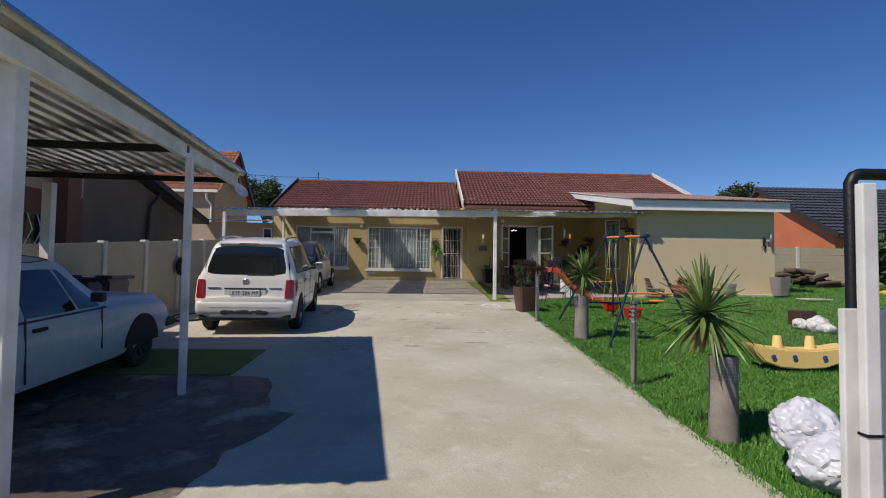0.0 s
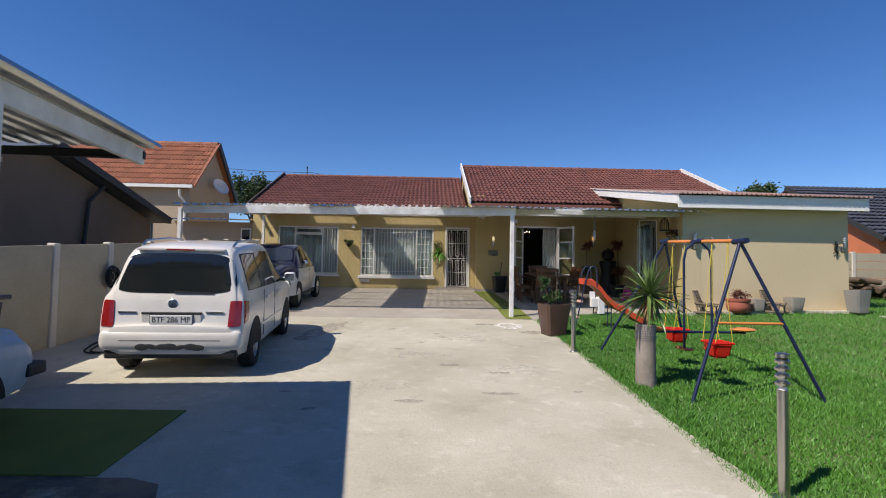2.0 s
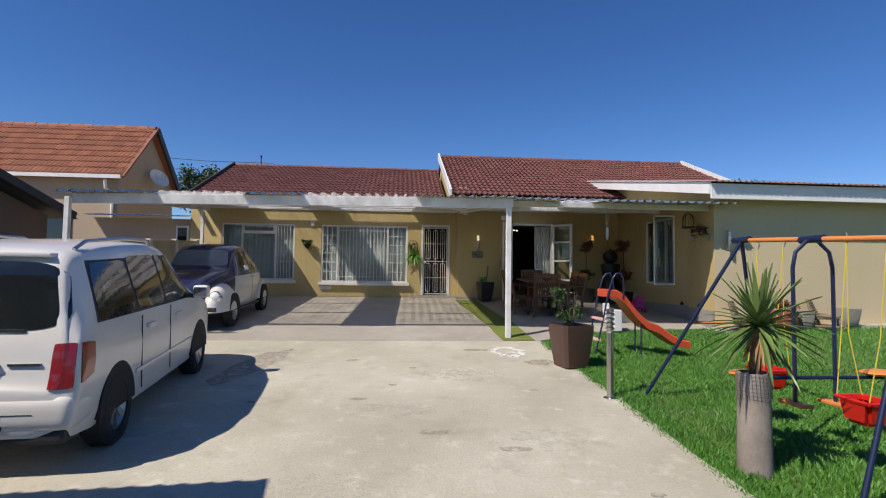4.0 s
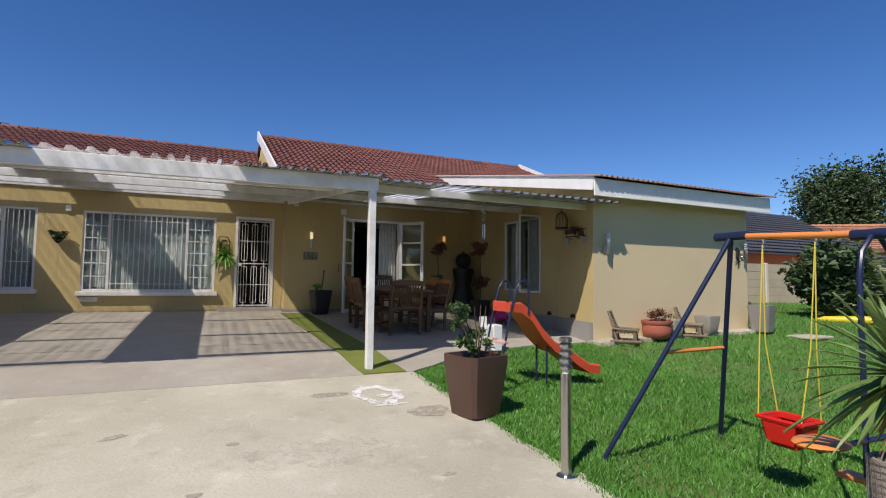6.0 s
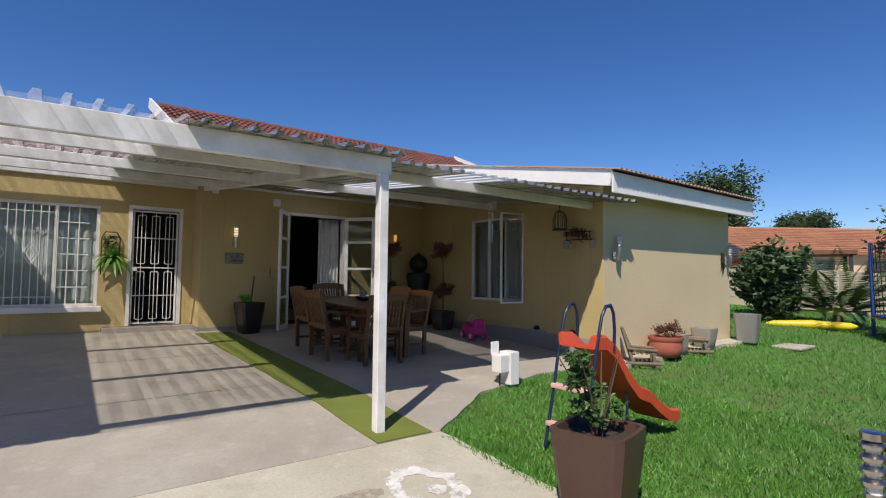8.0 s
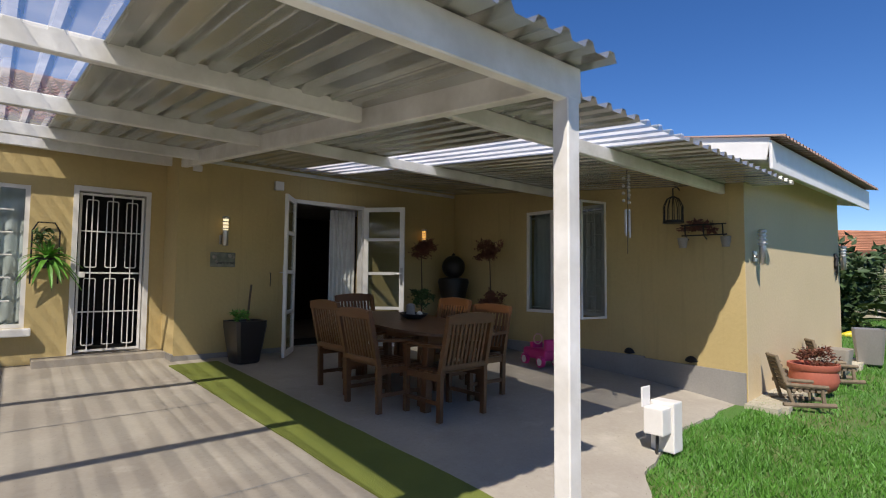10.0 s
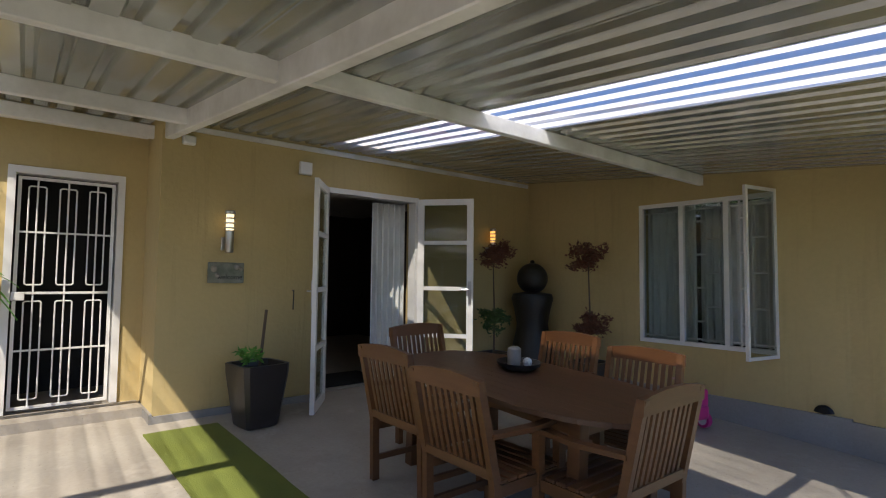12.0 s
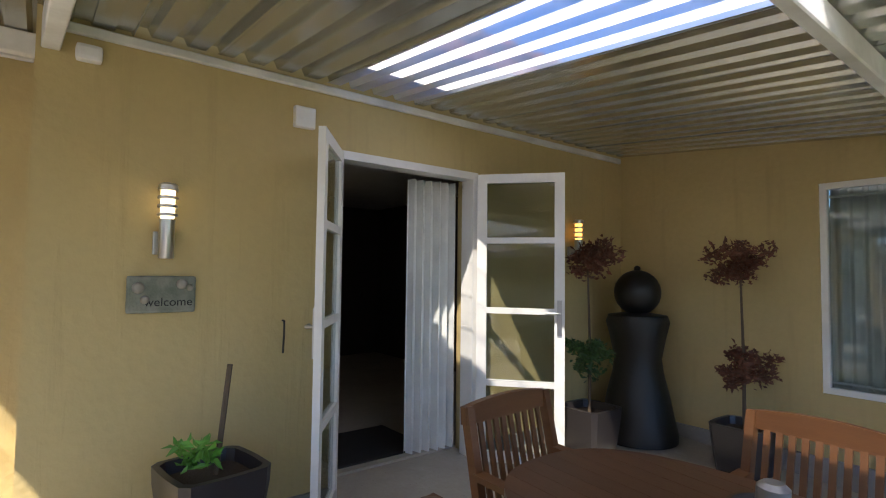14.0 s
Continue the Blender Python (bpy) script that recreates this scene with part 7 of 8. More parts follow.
for k in range(6):
    a = 2 * math.pi * (k + 0.5) / 6
    bm = bmesh.new()
    tube(bm, [(1.58 * math.cos(a), 1.58 * math.sin(a), 0), (1.6 * math.cos(a), 1.6 * math.sin(a), 2.35)], 0.04, 8)
    part("pole", bm, SLATE_BLUE, tr, "blue padded pole", True)
bm = bmesh.new()
for k in range(56):
    a = 2 * math.pi * k / 56
    tube(bm, [(1.5 * math.cos(a), 1.5 * math.sin(a), 0.65), (1.56 * math.cos(a), 1.56 * math.sin(a), 2.3)], 0.006, 4, False)
for j in range(16):
    tube(bm, [(1.53 * math.cos(2 * math.pi * k / 32), 1.53 * math.sin(2 * math.pi * k / 32), 0.7 + j * 0.105) for k in range(33)], 0.006, 4, False)
part("net", bm, NET, tr, "black safety net")

# bin, hose reel and hose by the left wall
wb = thing("wheelie_bin", "dark navy wheelie bin by the boundary wall", "bin", pose(-5.6, 9.2, ground_z(9.2) + 0.015))
bm = bmesh.new()
box(bm, -0.28, -0.3, 0.05, 0.28, 0.3, 0.98)
for v in bm.verts:
    if v.co.z < 0.5:
        v.co.x *= 0.8
        v.co.y *= 0.8
bmesh.ops.bevel(bm, geom=bm.edges[:], offset=0.03, segments=2, affect="EDGES")
part("body", bm, BIN, wb, "", True)
part("lid", soft_box(-0.30, -0.33, 0.985, 0.34, 0.33, 1.04, 0.02), BIN, wb)
for s in (-1, 1):
    bm = bmesh.new()
    tube(bm, [(-0.24, s * 0.26, 0.1), (-0.24, s * 0.31, 0.1)], 0.1, 16)
    part("wheel", bm, BLACK, wb)
hr = thing("hose_reel", "black hose reel hung on the boundary wall", "hose reel", pose(-6.05, 12.7, 1.5))
bm = bmesh.new()
for k in range(5):
    tube(bm, [(0.05 + 0.03 * (k % 2), (0.1 + 0.022 * k) * math.cos(2 * math.pi * j / 20), (0.1 + 0.022 * k) * math.sin(2 * math.pi * j / 20)) for j in range(21)], 0.016, 6, False)
part("coil", bm, BLACK, hr)
part("bracket", soft_box(-0.02, -0.05, -0.06, 0.05, 0.05, 0.06, 0.01), BLACK_METAL, hr)
bm = bmesh.new()
tube(bm, [(-5.3 + 0.34 * math.cos(t) * (1 + 0.1 * math.sin(3 * t)) + 0.02 * t, 11.5 + 0.5 * math.sin(t) + 0.05 * math.sin(2.3 * t), ground_z(11.5 + 0.5 * math.sin(t)) + 0.035) for t in (k * 0.25 for k in range(60))], 0.014, 6)
hose = tagged(part("garden_hose", bm, BLACK), "black hose coiled loosely on the concrete", "hose")

# power line behind the roofs
bm = bmesh.new()
tube(bm, [(-9.5, 26.5, 6.15), (-7.8, 26.3, 6.02), (-5.4, 26.0, 5.95), (-3.0, 26.5, 5.2)], 0.010, 5)
tagged(part("power_line", bm, BLACK), "thin dark power line behind the roofs", "cable")


# ---- veranda things ----
bm = bmesh.new()
ys = [14.72 + i * 0.28 for i in range(21)]
rows = []
for y in ys:
    t = (y - 14.72) / 5.6
    z = ground_z(y) + 0.034
    x0 = 1.34 - 0.23 * t + 0.012 * noise.noise((y * 2, 0, 0))
    rows.append([bm.verts.new((x0 + 0.56 * k / 4, y, z + 0.004 * noise.noise((k, y, 0)))) for k in range(5)])
for a, b in zip(rows, rows[1:]):
    for k in range(4):
        bm.faces.new((a[k], a[k + 1], b[k + 1], b[k]))
ext = bmesh.ops.extrude_face_region(bm, geom=bm.faces[:])
bmesh.ops.translate(bm, verts=[v for v in ext["geom"] if isinstance(v, bmesh.types.BMVert)], vec=(0, 0, -0.012))
bmesh.ops.recalc_face_normals(bm, faces=bm.faces[:])
tagged(part("turf_runner", bm, TURF), "long green artificial turf runner on the concrete", "mat")

FLOOR_T = ground_z(18.05) + 0.02
table = thing("dining_table", "large oval dark teak table on the veranda", "table", pose(2.96, 18.05, FLOOR_T, 2.9, 0, 0))
n = 11
for k in range(n):
    x0, x1 = -0.54 + 1.08 * k / n, -0.54 + 1.08 * (k + 1) / n - 0.0018
    bm = bmesh.new()
    def lim(x):
        return 1.03 * (1 - abs(x / 0.56) ** 2.6) ** (1 / 2.6)
    pts = [(x0 + (x1 - x0) * q / 3, lim(x0 + (x1 - x0) * q / 3)) for q in range(4)]
    ring_ = [(x, y) for x, y in pts] + [(x, -y) for x, y in pts[::-1]]
    lo = [bm.verts.new((x, y, 0.715)) for x, y in ring_]
    hi = [bm.verts.new((x, y, 0.742)) for x, y in ring_]
    bm.faces.new(lo)
    bm.faces.new(hi[::-1])
    for i in range(len(ring_)):
        bm.faces.new((lo[i], hi[i], hi[(i + 1) % len(ring_)], lo[(i + 1) % len(ring_)]))
    bmesh.ops.recalc_face_normals(bm, faces=bm.faces[:])
    part("top_plank", bm, TEAK_TOP, table)
for s in (-1, 1):
    part("apron", soft_box(s * 0.36 - 0.012, -0.72, 0.62, s * 0.36 + 0.012, 0.72, 0.714, 0.004), TEAK, table)
    part("apron", soft_box(-0.35, s * 0.72 - 0.012, 0.62, 0.35, s * 0.72 + 0.012, 0.714, 0.004), TEAK, table)
    for q in (-1, 1):
        part("leg", soft_box(s * 0.36 - 0.04, q * 0.72 - 0.04, -0.04, s * 0.36 + 0.04, q * 0.72 + 0.04, 0.714, 0.008), TEAK, table)


def teak_chair(m):
    root = thing("teak_armchair", "slatted teak armchair drawn up to the oval table", "chair", m, "chairs round the table")
    W, D, S, H = 0.27, 0.24, 0.42, 0.93
    for s in (-1, 1):
        bm = bmesh.new()
        bar(bm, (s * W, -D, 0), (s * W, -D, 0.64), 0.045, 0.05)
        part("front_leg", bm, TEAK, root)
        bm = bmesh.new()
        bar(bm, (s * W, D, 0), (s * W, D + 0.01, S), 0.04, 0.05)
        part("back_leg", bm, TEAK, root)
        bm = bmesh.new()
        bar(bm, (s * W, D + 0.01, S), (s * (W - 0.005), D + 0.12, H), 0.04, 0.045)
        part("back_post", bm, TEAK, root)
        bm = bmesh.new()
        pts = [(-D - 0.04, 0.645), (-D + 0.05, 0.66), (0, 0.645), (D + 0.05, 0.66)]
        for (y0, z0), (y1, z1) in zip(pts, pts[1:]):
            bar(bm, (s * W, y0, z0), (s * W, y1, z1), 0.06, 0.025)
        part("armrest", bm, TEAK, root)
        bm = bmesh.new()
        bar(bm, (s * W, -D, 0.16), (s * W, D, 0.16), 0.025, 0.035)
        part("stretcher", bm, TEAK, root)
        bm = bmesh.new()
        bar(bm, (s * W, -D, S - 0.04), (s * W, D, S - 0.04), 0.025, 0.06)
        part("seat_rail", bm, TEAK, root)
    for k in range(7):
        y0 = -D - 0.02 + k * 0.072
        part("seat_slat", soft_box(-W - 0.01, y0, S - 0.008, W + 0.01, y0 + 0.058, S + 0.012, 0.004, 1), TEAK, root)
    for k in range(9):
        x = -0.20 + k * 0.05
        bm = bmesh.new()
        bar(bm, (x, D + 0.025, S + 0.06), (x, D + 0.07, (S + H) / 2), 0.026, 0.012)
        bar(bm, (x, D + 0.07, (S + H) / 2), (x, D + 0.108, H - 0.07), 0.026, 0.012)
        part("back_slat", bm, TEAK, root)
    bm = bmesh.new()
    n = 8
    top = []
    for k in range(n + 1):
        u = -1 + 2 * k / n
        zc = H + 0.025 * (1 - u * u)
        top.append([bm.verts.new((u * (W + 0.02), D + 0.12 + dy, z)) for dy, z in ((-0.018, H - 0.075), (0.014, H - 0.075), (0.018, zc), (-0.014, zc))])
    for a, b in zip(top, top[1:]):
        for k in range(4):
            bm.faces.new((a[k], a[(k + 1) % 4], b[(k + 1) % 4], b[k]))
    bm.faces.new(top[0])
    bm.faces.new(top[-1][::-1])
    bmesh.ops.recalc_face_normals(bm, faces=bm.faces[:])
    part("top_rail", bm, TEAK, root)
    bm = bmesh.new()
    bar(bm, (-W, D + 0.03, S + 0.05), (W, D + 0.03, S + 0.05), 0.025, 0.045)
    part("lower_rail", bm, TEAK, root)
    return root


def chair_pose(x, y, turn):
    return pose(x, y, ground_z(y) + 0.02, 0, 0, turn)


first = teak_chair(chair_pose(2.47, 18.42, 90))
for x, y, turn in ((2.40, 17.73, 90), (3.50, 18.32, -92), (3.42, 17.60, -90), (2.74, 17.22, 180), (3.03, 18.93, 4)):
    copy_thing(first, chair_pose(x, y, turn))
# bowl with glass candle holder
bowl = thing("table_bowl", "dark bowl with a pale glass candle holder", "bowl", pose(3.12, 18.2, FLOOR_T + 0.752, 2.9, 0, 0))
bm = bmesh.new()
lathe(bm, [(0.0005, 0), (0.09, 0.0), (0.15, 0.035), (0.165, 0.06), (0.155, 0.06), (0.13, 0.03), (0.0005, 0.018)], 28)
part("dish", bm, POT_DARK, bowl, "", True)
bm = bmesh.new()
lathe(bm, [(0.0005, 0.02), (0.045, 0.02), (0.05, 0.1), (0.048, 0.15), (0.03, 0.165), (0.0005, 0.165)], 20, (-0.03, 0.02, 0))
part("candle_glass", bm, POT_GREY, bowl, "pale grey glass", True)
bm = bmesh.new()
bmesh.ops.create_icosphere(bm, subdivisions=2, radius=0.035)
part("shell", bm, LIME, bowl, "white shell").matrix_basis = pose(0.07, -0.02, 0.05)


# wall lamps
def wall_lamp(m, mat_glass, label, lit=True, group="wall lamps"):
    root = thing("wall_lamp", label, "lamp", m, group)
    part("wall_plate", soft_box(-0.05, -0.02, 0.02, 0.05, 0.0, 0.14, 0.006), STEEL, root)
    bm = bmesh.new()
    tube(bm, [(0, -0.01, 0.08), (0, -0.08, 0.08)], 0.014, 8)
    part("arm", bm, STEEL, root)
    bm = bmesh.new()
    lathe(bm, [(0.0005, 0.0), (0.035, 0.0), (0.037, 0.005), (0.037, 0.2), (0.0005, 0.2)], 20, (0, -0.09, 0))
    part("sleeve", bm, STEEL, root, "", True)
    bm = bmesh.new()
    lathe(bm, [(0.03, 0.2), (0.034, 0.21), (0.034, 0.36), (0.0005, 0.36)], 20, (0, -0.09, 0))
    part("glass", bm, mat_glass, root, "glowing frosted glass" if lit else "frosted glass", True)
    for k in range(4):
        bm = bmesh.new()
        z = 0.215 + k * 0.044
        lathe(bm, [(0.034, z), (0.047, z), (0.049, z + 0.007), (0.047, z + 0.014), (0.034, z + 0.014)], 20, (0, -0.09, 0))
        part("ring", bm, STEEL, root, "", True)
    bm = bmesh.new()
    lathe(bm, [(0.044, 0.36), (0.045, 0.375), (0.03, 0.385), (0.0005, 0.385)], 20, (0, -0.09, 0))
    part("cap", bm, STEEL, root, "", True)


wall_lamp(pose(1.77, 20.59, 2.56), LIT, "lit brushed steel wall lamp by the door")
wall_lamp(pose(5.12, 20.59, 2.62), AMBER, "amber lit steel wall lamp in the corner")
wall_lamp(pose(5.98, 15.614, 2.35), PLATE, "steel wall lamp on the cream wall", False)
wall_lamp(pose(9.66, 15.62, 2.34), PLATE, "steel wall lamp at the far wall corner", False)
# gecko ornament near the far lamp
bm = bmesh.new()
tube(bm, [(0, 0, 0.30), (0.01, -0.02, 0.22), (-0.02, -0.02, 0.1), (0.03, -0.02, 0.0), (0.0, -0.01, -0.12)], [0.02, 0.035, 0.03, 0.018, 0.004], 8)
for s in (-1, 1):
    tube(bm, [(0, -0.02, 0.2), (s * 0.09, -0.02, 0.24)], [0.012, 0.006], 6)
    tube(bm, [(0, -0.02, 0.06), (s * 0.09, -0.02, 0.0)], [0.012, 0.006], 6)
ob = tagged(part("wall_ornament", bm, BLACK_METAL, None, "", True), "dark metal gecko ornament on the wall", "ornament")
ob.matrix_world = pose(9.5, 15.61, 2.3)

# welcome plaque, alarm box, sensor, hook
sg = thing("welcome_plaque", "mossy stone welcome plaque on the wall", "sign", pose(1.61, 20.585, 2.28))
part("slab", soft_box(0, -0.03, 0, 0.32, 0.0, 0.19, 0.012), SIGN, sg)
words(sg, "welcome", pose(0.19, -0.033, 0.055, 90, 0, 0), 0.062, BLACK_METAL)
for x, z, r in ((0.05, 0.13, 0.03), (0.08, 0.07, 0.022), (0.25, 0.15, 0.028), (0.29, 0.13, 0.018)):
    bm = bmesh.new()
    bmesh.ops.create_icosphere(bm, subdivisions=2, radius=r)
    part("flower", bm, CEMENT, sg, "carved flower", True).matrix_basis = pose(x, -0.03, z)
ob = tagged(part("alarm_box", soft_box(0, -0.05, 0, 0.13, 0.0, 0.13, 0.01), WHITE), "small white alarm box above the door", "box")
ob.matrix_world = pose(2.45, 20.588, 3.38)
ob = tagged(part("alarm_sensor", soft_box(0, -0.07, 0, 0.11, 0.0, 0.08, 0.02), WHITE), "white motion sensor under the roof", "sensor")
ob.matrix_world = pose(1.36, 20.588, 3.50)
ob = tagged(part("alarm_box", soft_box(0, -0.05, 0, 0.10, 0.0, 0.12, 0.01), WHITE), "small white box on the front wall", "box")
ob.matrix_world = pose(-3.02, 21.198, 3.16)
bm = bmesh.new()
tube(bm, [(0, 0, 0.05), (0, -0.03, 0.05), (0, -0.03, -0.02), (0, -0.02, -0.14)], 0.006, 6)
ob = tagged(part("door_hook", bm, BLACK_METAL), "black hook on the wall by the door", "hook")
ob.matrix_world = pose(2.42, 20.588, 2.16)

# pots under the veranda
p = square_pot("dark_planter", "dark square planter with a stick and small plant", pose(1.93, 20.14, ground_z(20.14) + 0.02, 0, 0, 8), 0.43, 0.30, 0.53, POT_DARK)
bm = bmesh.new()
tube(bm, [(0.02, 0, 0.48), (0.08, 0.02, 0.98)], 0.013, 6)
part("stick", bm, BARK, p)
tagged(part("plant", leaves(110, (0.10, 0.09, 0.08), 0.065, 0.03, rng, LEAF_FERN, (-0.08, 0.0, 0.60)), LEAF_FERN, p), kind="stuff")


def topiary(x, y, r1, r2, mat1, mat2, label):
    z0 = ground_z(y) + 0.02
    root = square_pot("topiary_planter", label, pose(x, y, z0), 0.40, 0.32, 0.38, POT_DARK)
    bm = bmesh.new()
    tube(bm, [(0, 0, 0.3), (0.01, 0, 0.8), (-0.01, 0.01, 1.55)], [0.014, 0.012, 0.007], 6)
    part("stem", bm, BARK, root)
    tagged(part("lower_ball", leaves(1100, (r1, r1, r1 * 0.9), 0.05, 0.026, rng, mat1, (0, 0, 0.80), 0.1), mat1, root), kind="stuff")
    tagged(part("upper_ball", leaves(1100, (r2, r2, r2 * 0.8), 0.05, 0.026, rng, mat2, (0, 0, 1.58), 0.1), mat2, root), kind="stuff")


topiary(4.80, 20.15, 0.19, 0.24, LEAF_REST, LEAF_RED, "square pot with a green and red topiary")
topiary(5.50, 19.27, 0.23, 0.28, LEAF_RED, LEAF_RED, "square pot with a sparse red topiary")

# dark figure fountain with a ball on top: one plain mesh
bm = bmesh.new()
lathe(bm, [(0.0005, 0.0), (0.33, 0.0), (0.33, 0.06), (0.30, 0.2), (0.26, 0.4), (0.215, 0.58), (0.20, 0.7), (0.235, 0.88), (0.27, 1.02), (0.25, 1.08), (0.12, 1.10), (0.0005, 1.10)], 28)
bmesh.ops.create_uvsphere(bm, u_segments=28, v_segments=16, radius=0.20, matrix=Matrix.Translation((0, 0, 1.28)))
bmesh.ops.create_uvsphere(bm, u_segments=10, v_segments=6, radius=0.03, matrix=Matrix.Translation((0, 0, 1.49)))
ob = tagged(part("fountain_statue", bm, STATUE, None, "", True), "dark stone fountain figure carrying a ball in the corner", "statue")
ob.matrix_world = pose(5.5, 20.15, ground_z(20.15) + 0.02)

# fern on a hook beside the gate, and a wall basket between the windows
fern = thing("hanging_fern", "bright green fern on a black iron wall bracket", "hanging plant", pose(-0.06, 21.19, 2.35))
bm = bmesh.new()
tube(bm, [(-0.13, -0.03, -0.3), (-0.13, -0.03, 0.32), (-0.08, -0.03, 0.42), (0.08, -0.03, 0.42), (0.13, -0.03, 0.32), (0.13, -0.03, -0.3)], 0.009, 6)
part("bracket", bm, BLACK_METAL, fern)
bm = bmesh.new()
lathe(bm, [(0.07, -0.12), (0.1, 0.0), (0.09, 0.0), (0.0005, -0.01)], 16, (0, -0.12, 0))
part("pot", bm, POT_DARK, fern)
part("fronds", blade_crown(46, 0.34, 0.06, rng, LEAF_FERN, (-0.5, 1.2), 0.7), LEAF_FERN, fern, "bright green fronds").matrix_basis = pose(0.02, -0.13, 0.0)
tagged(part("ivy", leaves(120, (0.10, 0.05, 0.14), 0.05, 0.03, rng, LEAF_REST, (0, -0.06, 0.26)), LEAF_REST, fern), kind="stuff")
wbk = thing("wall_basket", "dark wall basket with trailing leaves", "hanging plant", pose(-3.1, 21.19, 2.62))
bm = bmesh.new()
lathe(bm, [(0.03, -0.12), (0.12, 0.0), (0.11, 0.0), (0.0005, -0.02)], 14, (0, -0.12, 0))
part("basket", bm, BLACK_METAL, wbk)
tagged(part("trailing_leaves", leaves(240, (0.19, 0.10, 0.16), 0.06, 0.035, rng, LEAF_DARK, (0, -0.12, 0.04)), LEAF_DARK, wbk), kind="stuff")

# bird cage, basket shelf and wind chime on the side wall
cage = thing("bird_cage", "black iron bird cage lantern on the side wall", "bird cage", pose(5.62, 16.36, 2.84))
for k in range(12):
    a = 2 * math.pi * k / 12
    bm = bmesh.new()
    tube(bm, [(0.11 * math.cos(a), 0.11 * math.sin(a), 0), (0.11 * math.cos(a), 0.11 * math.sin(a), 0.2), (0.07 * math.cos(a), 0.07 * math.sin(a), 0.29), (0, 0, 0.33)], 0.005, 5)
    part("wire", bm, BLACK_METAL, cage)
bm = bmesh.new()
lathe(bm, [(0.0005, 0), (0.12, 0), (0.12, 0.03), (0.0005, 0.03)], 16)
part("base", bm, BLACK_METAL, cage)
bm = bmesh.new()
tube(bm, [(0, 0, 0.33), (0, 0, 0.42), (0.1, 0, 0.45), (0.18, 0, 0.42)], 0.007, 6)
part("hanger", bm, BLACK_METAL, cage)
bsk = thing("wall_trough", "dark wall trough with small pots and dry plants", "hanging plant", pose(5.80, 16.05, 2.74, 0, 0, -81))
bm = bmesh.new()
for x in (-0.2, 0.0, 0.2):
    tube(bm, [(x, -0.01, 0.08), (x, -0.16, 0.06), (x, -0.14, -0.06), (x, -0.01, -0.1)], 0.008, 6)
for y, z in ((-0.16, 0.06), (-0.14, -0.06), (-0.01, 0.08)):
    tube(bm, [(-0.24, y, z), (0.24, y, z)], 0.008, 6)
part("trough_frame", bm, BLACK_METAL, bsk)
tagged(part("dry_plant", leaves(260, (0.24, 0.08, 0.08), 0.06, 0.03, rng, LEAF_RED, (0, -0.09, 0.04)), LEAF_RED, bsk), kind="stuff")
for x in (-0.24, 0.22):
    bm = bmesh.new()
    lathe(bm, [(0.0005, -0.2), (0.04, -0.2), (0.06, -0.08), (0.05, -0.08), (0.0005, -0.1)], 14, (x, -0.1, 0))
    part("hung_pot", bm, CEMENT, bsk, "pale hanging pot", True)
chime = thing("wind_chime", "shell and tube wind chime hung from the purlin", "wind chime", pose(3.65, 15.85, 3.13))
bm = bmesh.new()
tube(bm, [(0, 0, 0), (0.01, 0, -0.3), (0, 0, -0.75)], 0.003, 4)
part("cord", bm, BLACK, chime)
for k in range(12):
    bm = bmesh.new()
    bmesh.ops.create_icosphere(bm, subdivisions=1, radius=0.016)
    part("shell", bm, CEMENT, chime).matrix_basis = pose(0.03 * math.cos(k * 2.1), 0.03 * math.sin(k * 2.1), -0.06 - k * 0.022)
for k in range(4):
    bm = bmesh.new()
    tube(bm, [(0.022 * math.cos(k * 1.57), 0.022 * math.sin(k * 1.57), -0.36), (0.022 * math.cos(k * 1.57), 0.022 * math.sin(k * 1.57), -0.55 - 0.02 * k)], 0.006, 6)
    part("chime_tube", bm, STEEL, chime)

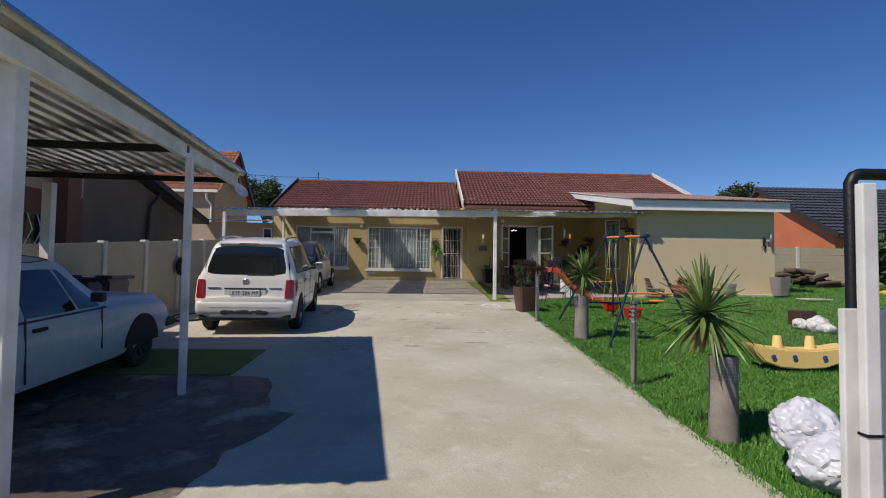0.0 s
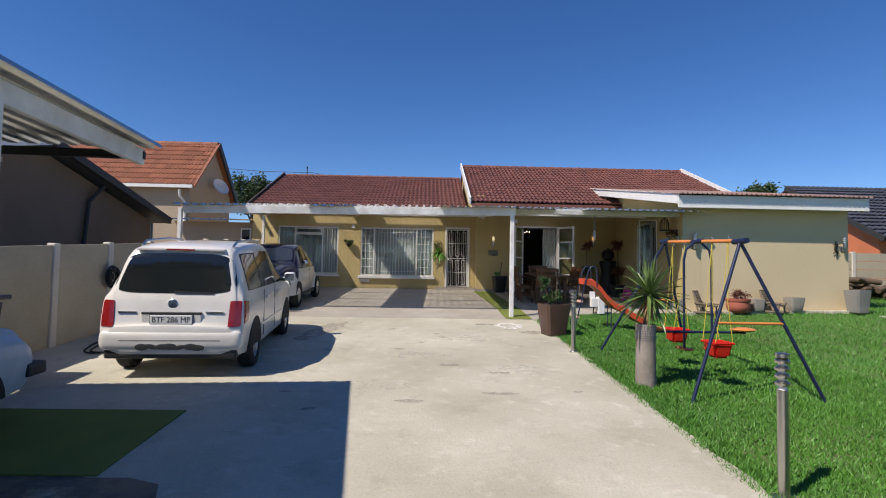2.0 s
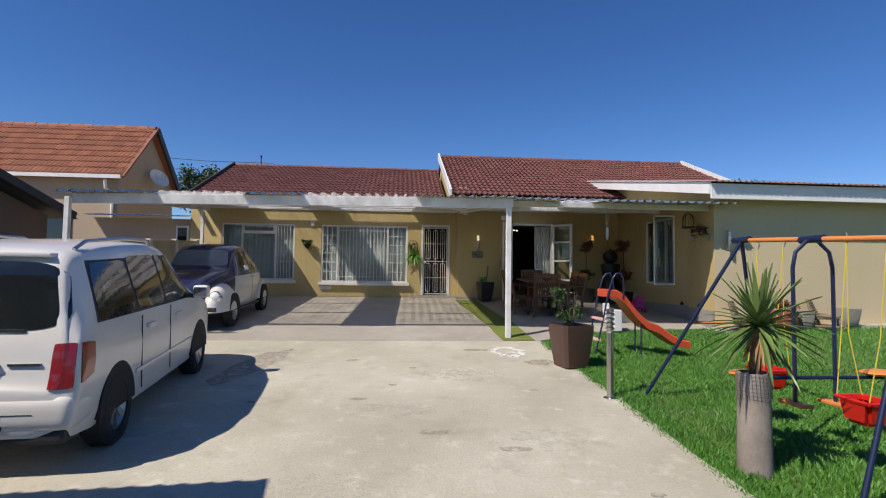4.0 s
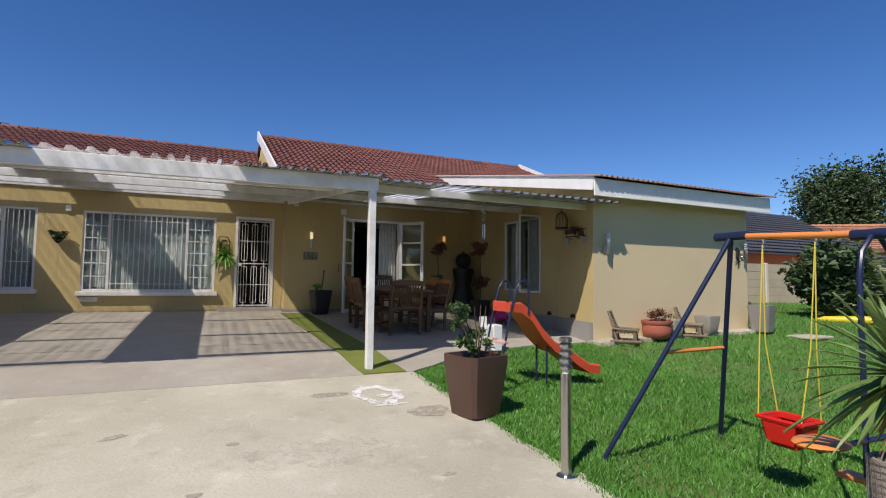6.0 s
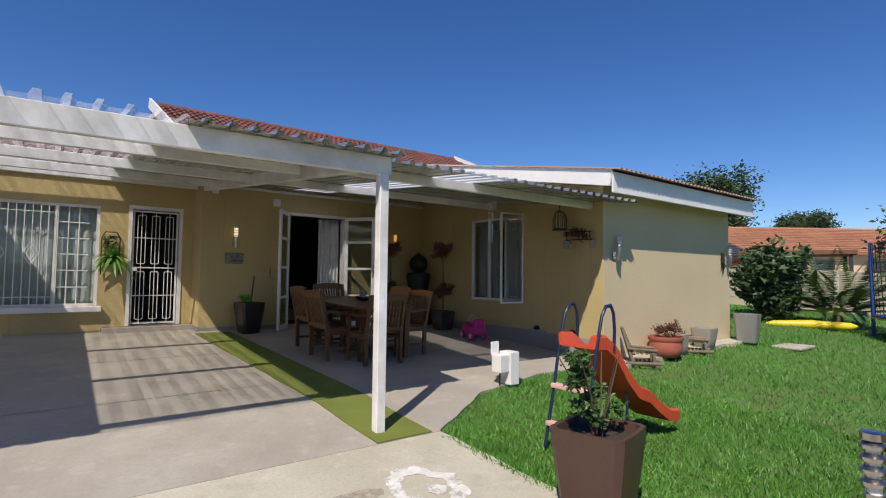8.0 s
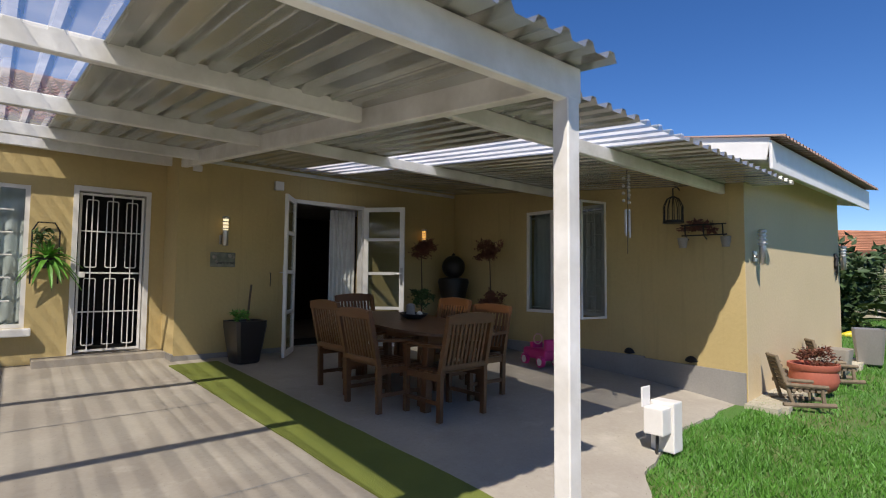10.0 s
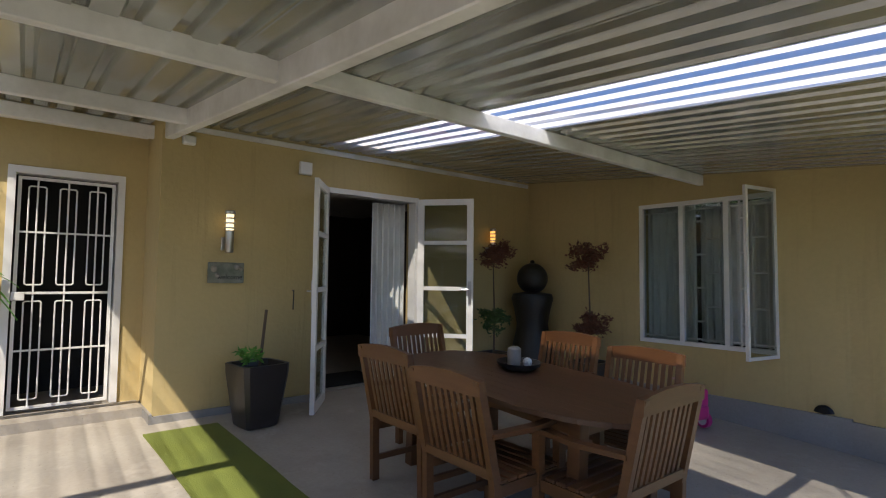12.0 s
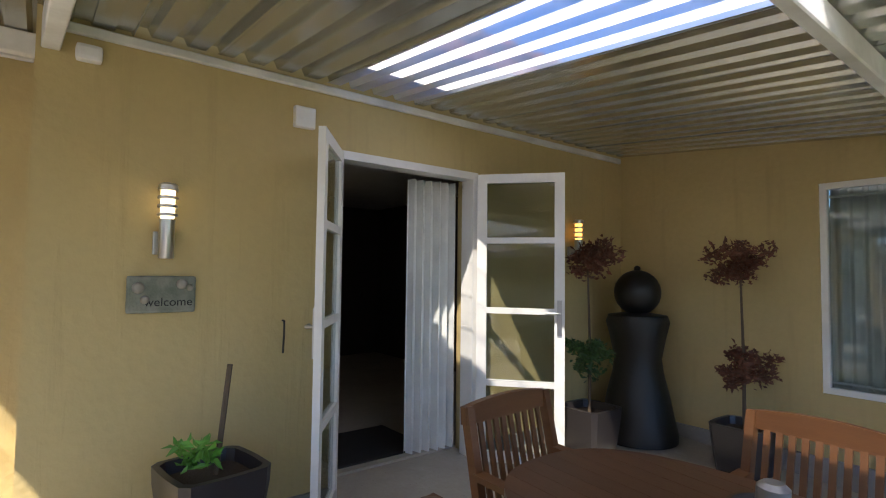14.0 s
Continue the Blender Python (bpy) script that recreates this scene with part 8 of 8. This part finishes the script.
# pink ride-on toy
toy = thing("ride_on_toy", "pink plastic ride-on toy car by the wall", "toy", pose(5.35, 18.15, ground_z(18.15) + 0.02, 0, 0, 75))
part("body", soft_box(-0.27, -0.12, 0.09, 0.27, 0.12, 0.24, 0.05, 3), PINK, toy, "", True)
part("seat_back", soft_box(-0.27, -0.10, 0.22, -0.19, 0.10, 0.38, 0.03, 3), PINK, toy, "", True)
part("dashboard", soft_box(0.06, -0.09, 0.22, 0.14, 0.09, 0.32, 0.025, 2), PINK, toy, "", True)
bm = bmesh.new()
tube(bm, [(0.06, -0.07 * math.cos(2 * math.pi * k / 14), 0.36 + 0.07 * math.sin(2 * math.pi * k / 14)) for k in range(15)], 0.01, 6, False)
part("steering_wheel", bm, PALE_PINK, toy)
for sx in (-0.18, 0.18):
    for sy in (-0.13, 0.13):
        bm = bmesh.new()
        tube(bm, [(sx, sy - 0.025, 0.075), (sx, sy + 0.025, 0.075)], 0.075, 18)
        w = part("wheel", bm, PINK, toy, "pink wheel", True)
        bm = bmesh.new()
        tube(bm, [(sx, sy - 0.03, 0.075), (sx, sy + 0.03, 0.075)], 0.05, 14)
        part("hub", bm, PLATE, w, "white hub")

# vents in the plinth
for x, y in ((5.785, 16.25), (5.885, 17.1)):
    bm = bmesh.new()
    lathe(bm, [(0.0005, 0.02), (0.06, 0.02), (0.08, 0.0)], 16)
    bmesh.ops.delete(bm, geom=[v for v in bm.verts if v.co.y < -0.01], context="VERTS")
    ob = tagged(part("wall_vent", bm, BLACK_METAL), "small dark arched vent low on the wall", "vent")
    ob.matrix_world = pose(x, y, 1.18, 90, 0, -90)

# lamp inside the room
cl = thing("chandelier", "small chandelier with lit bulbs in the dark room", "lamp", pose(3.3, 23.2, 3.6))
bm = bmesh.new()
tube(bm, [(0, 0, 0), (0, 0, -0.35)], 0.01, 6)
part("stem", bm, BLACK_METAL, cl)
for k in range(5):
    a = 2 * math.pi * k / 5
    bm = bmesh.new()
    tube(bm, [(0, 0, -0.35), (0.12 * math.cos(a), 0.12 * math.sin(a), -0.4), (0.2 * math.cos(a), 0.2 * math.sin(a), -0.33)], 0.008, 6)
    part("arm", bm, BLACK_METAL, cl)
    bm = bmesh.new()
    bmesh.ops.create_uvsphere(bm, u_segments=10, v_segments=6, radius=0.022)
    part("bulb", bm, BULB, cl, "glowing bulb").matrix_basis = pose(0.2 * math.cos(a), 0.2 * math.sin(a), -0.29)
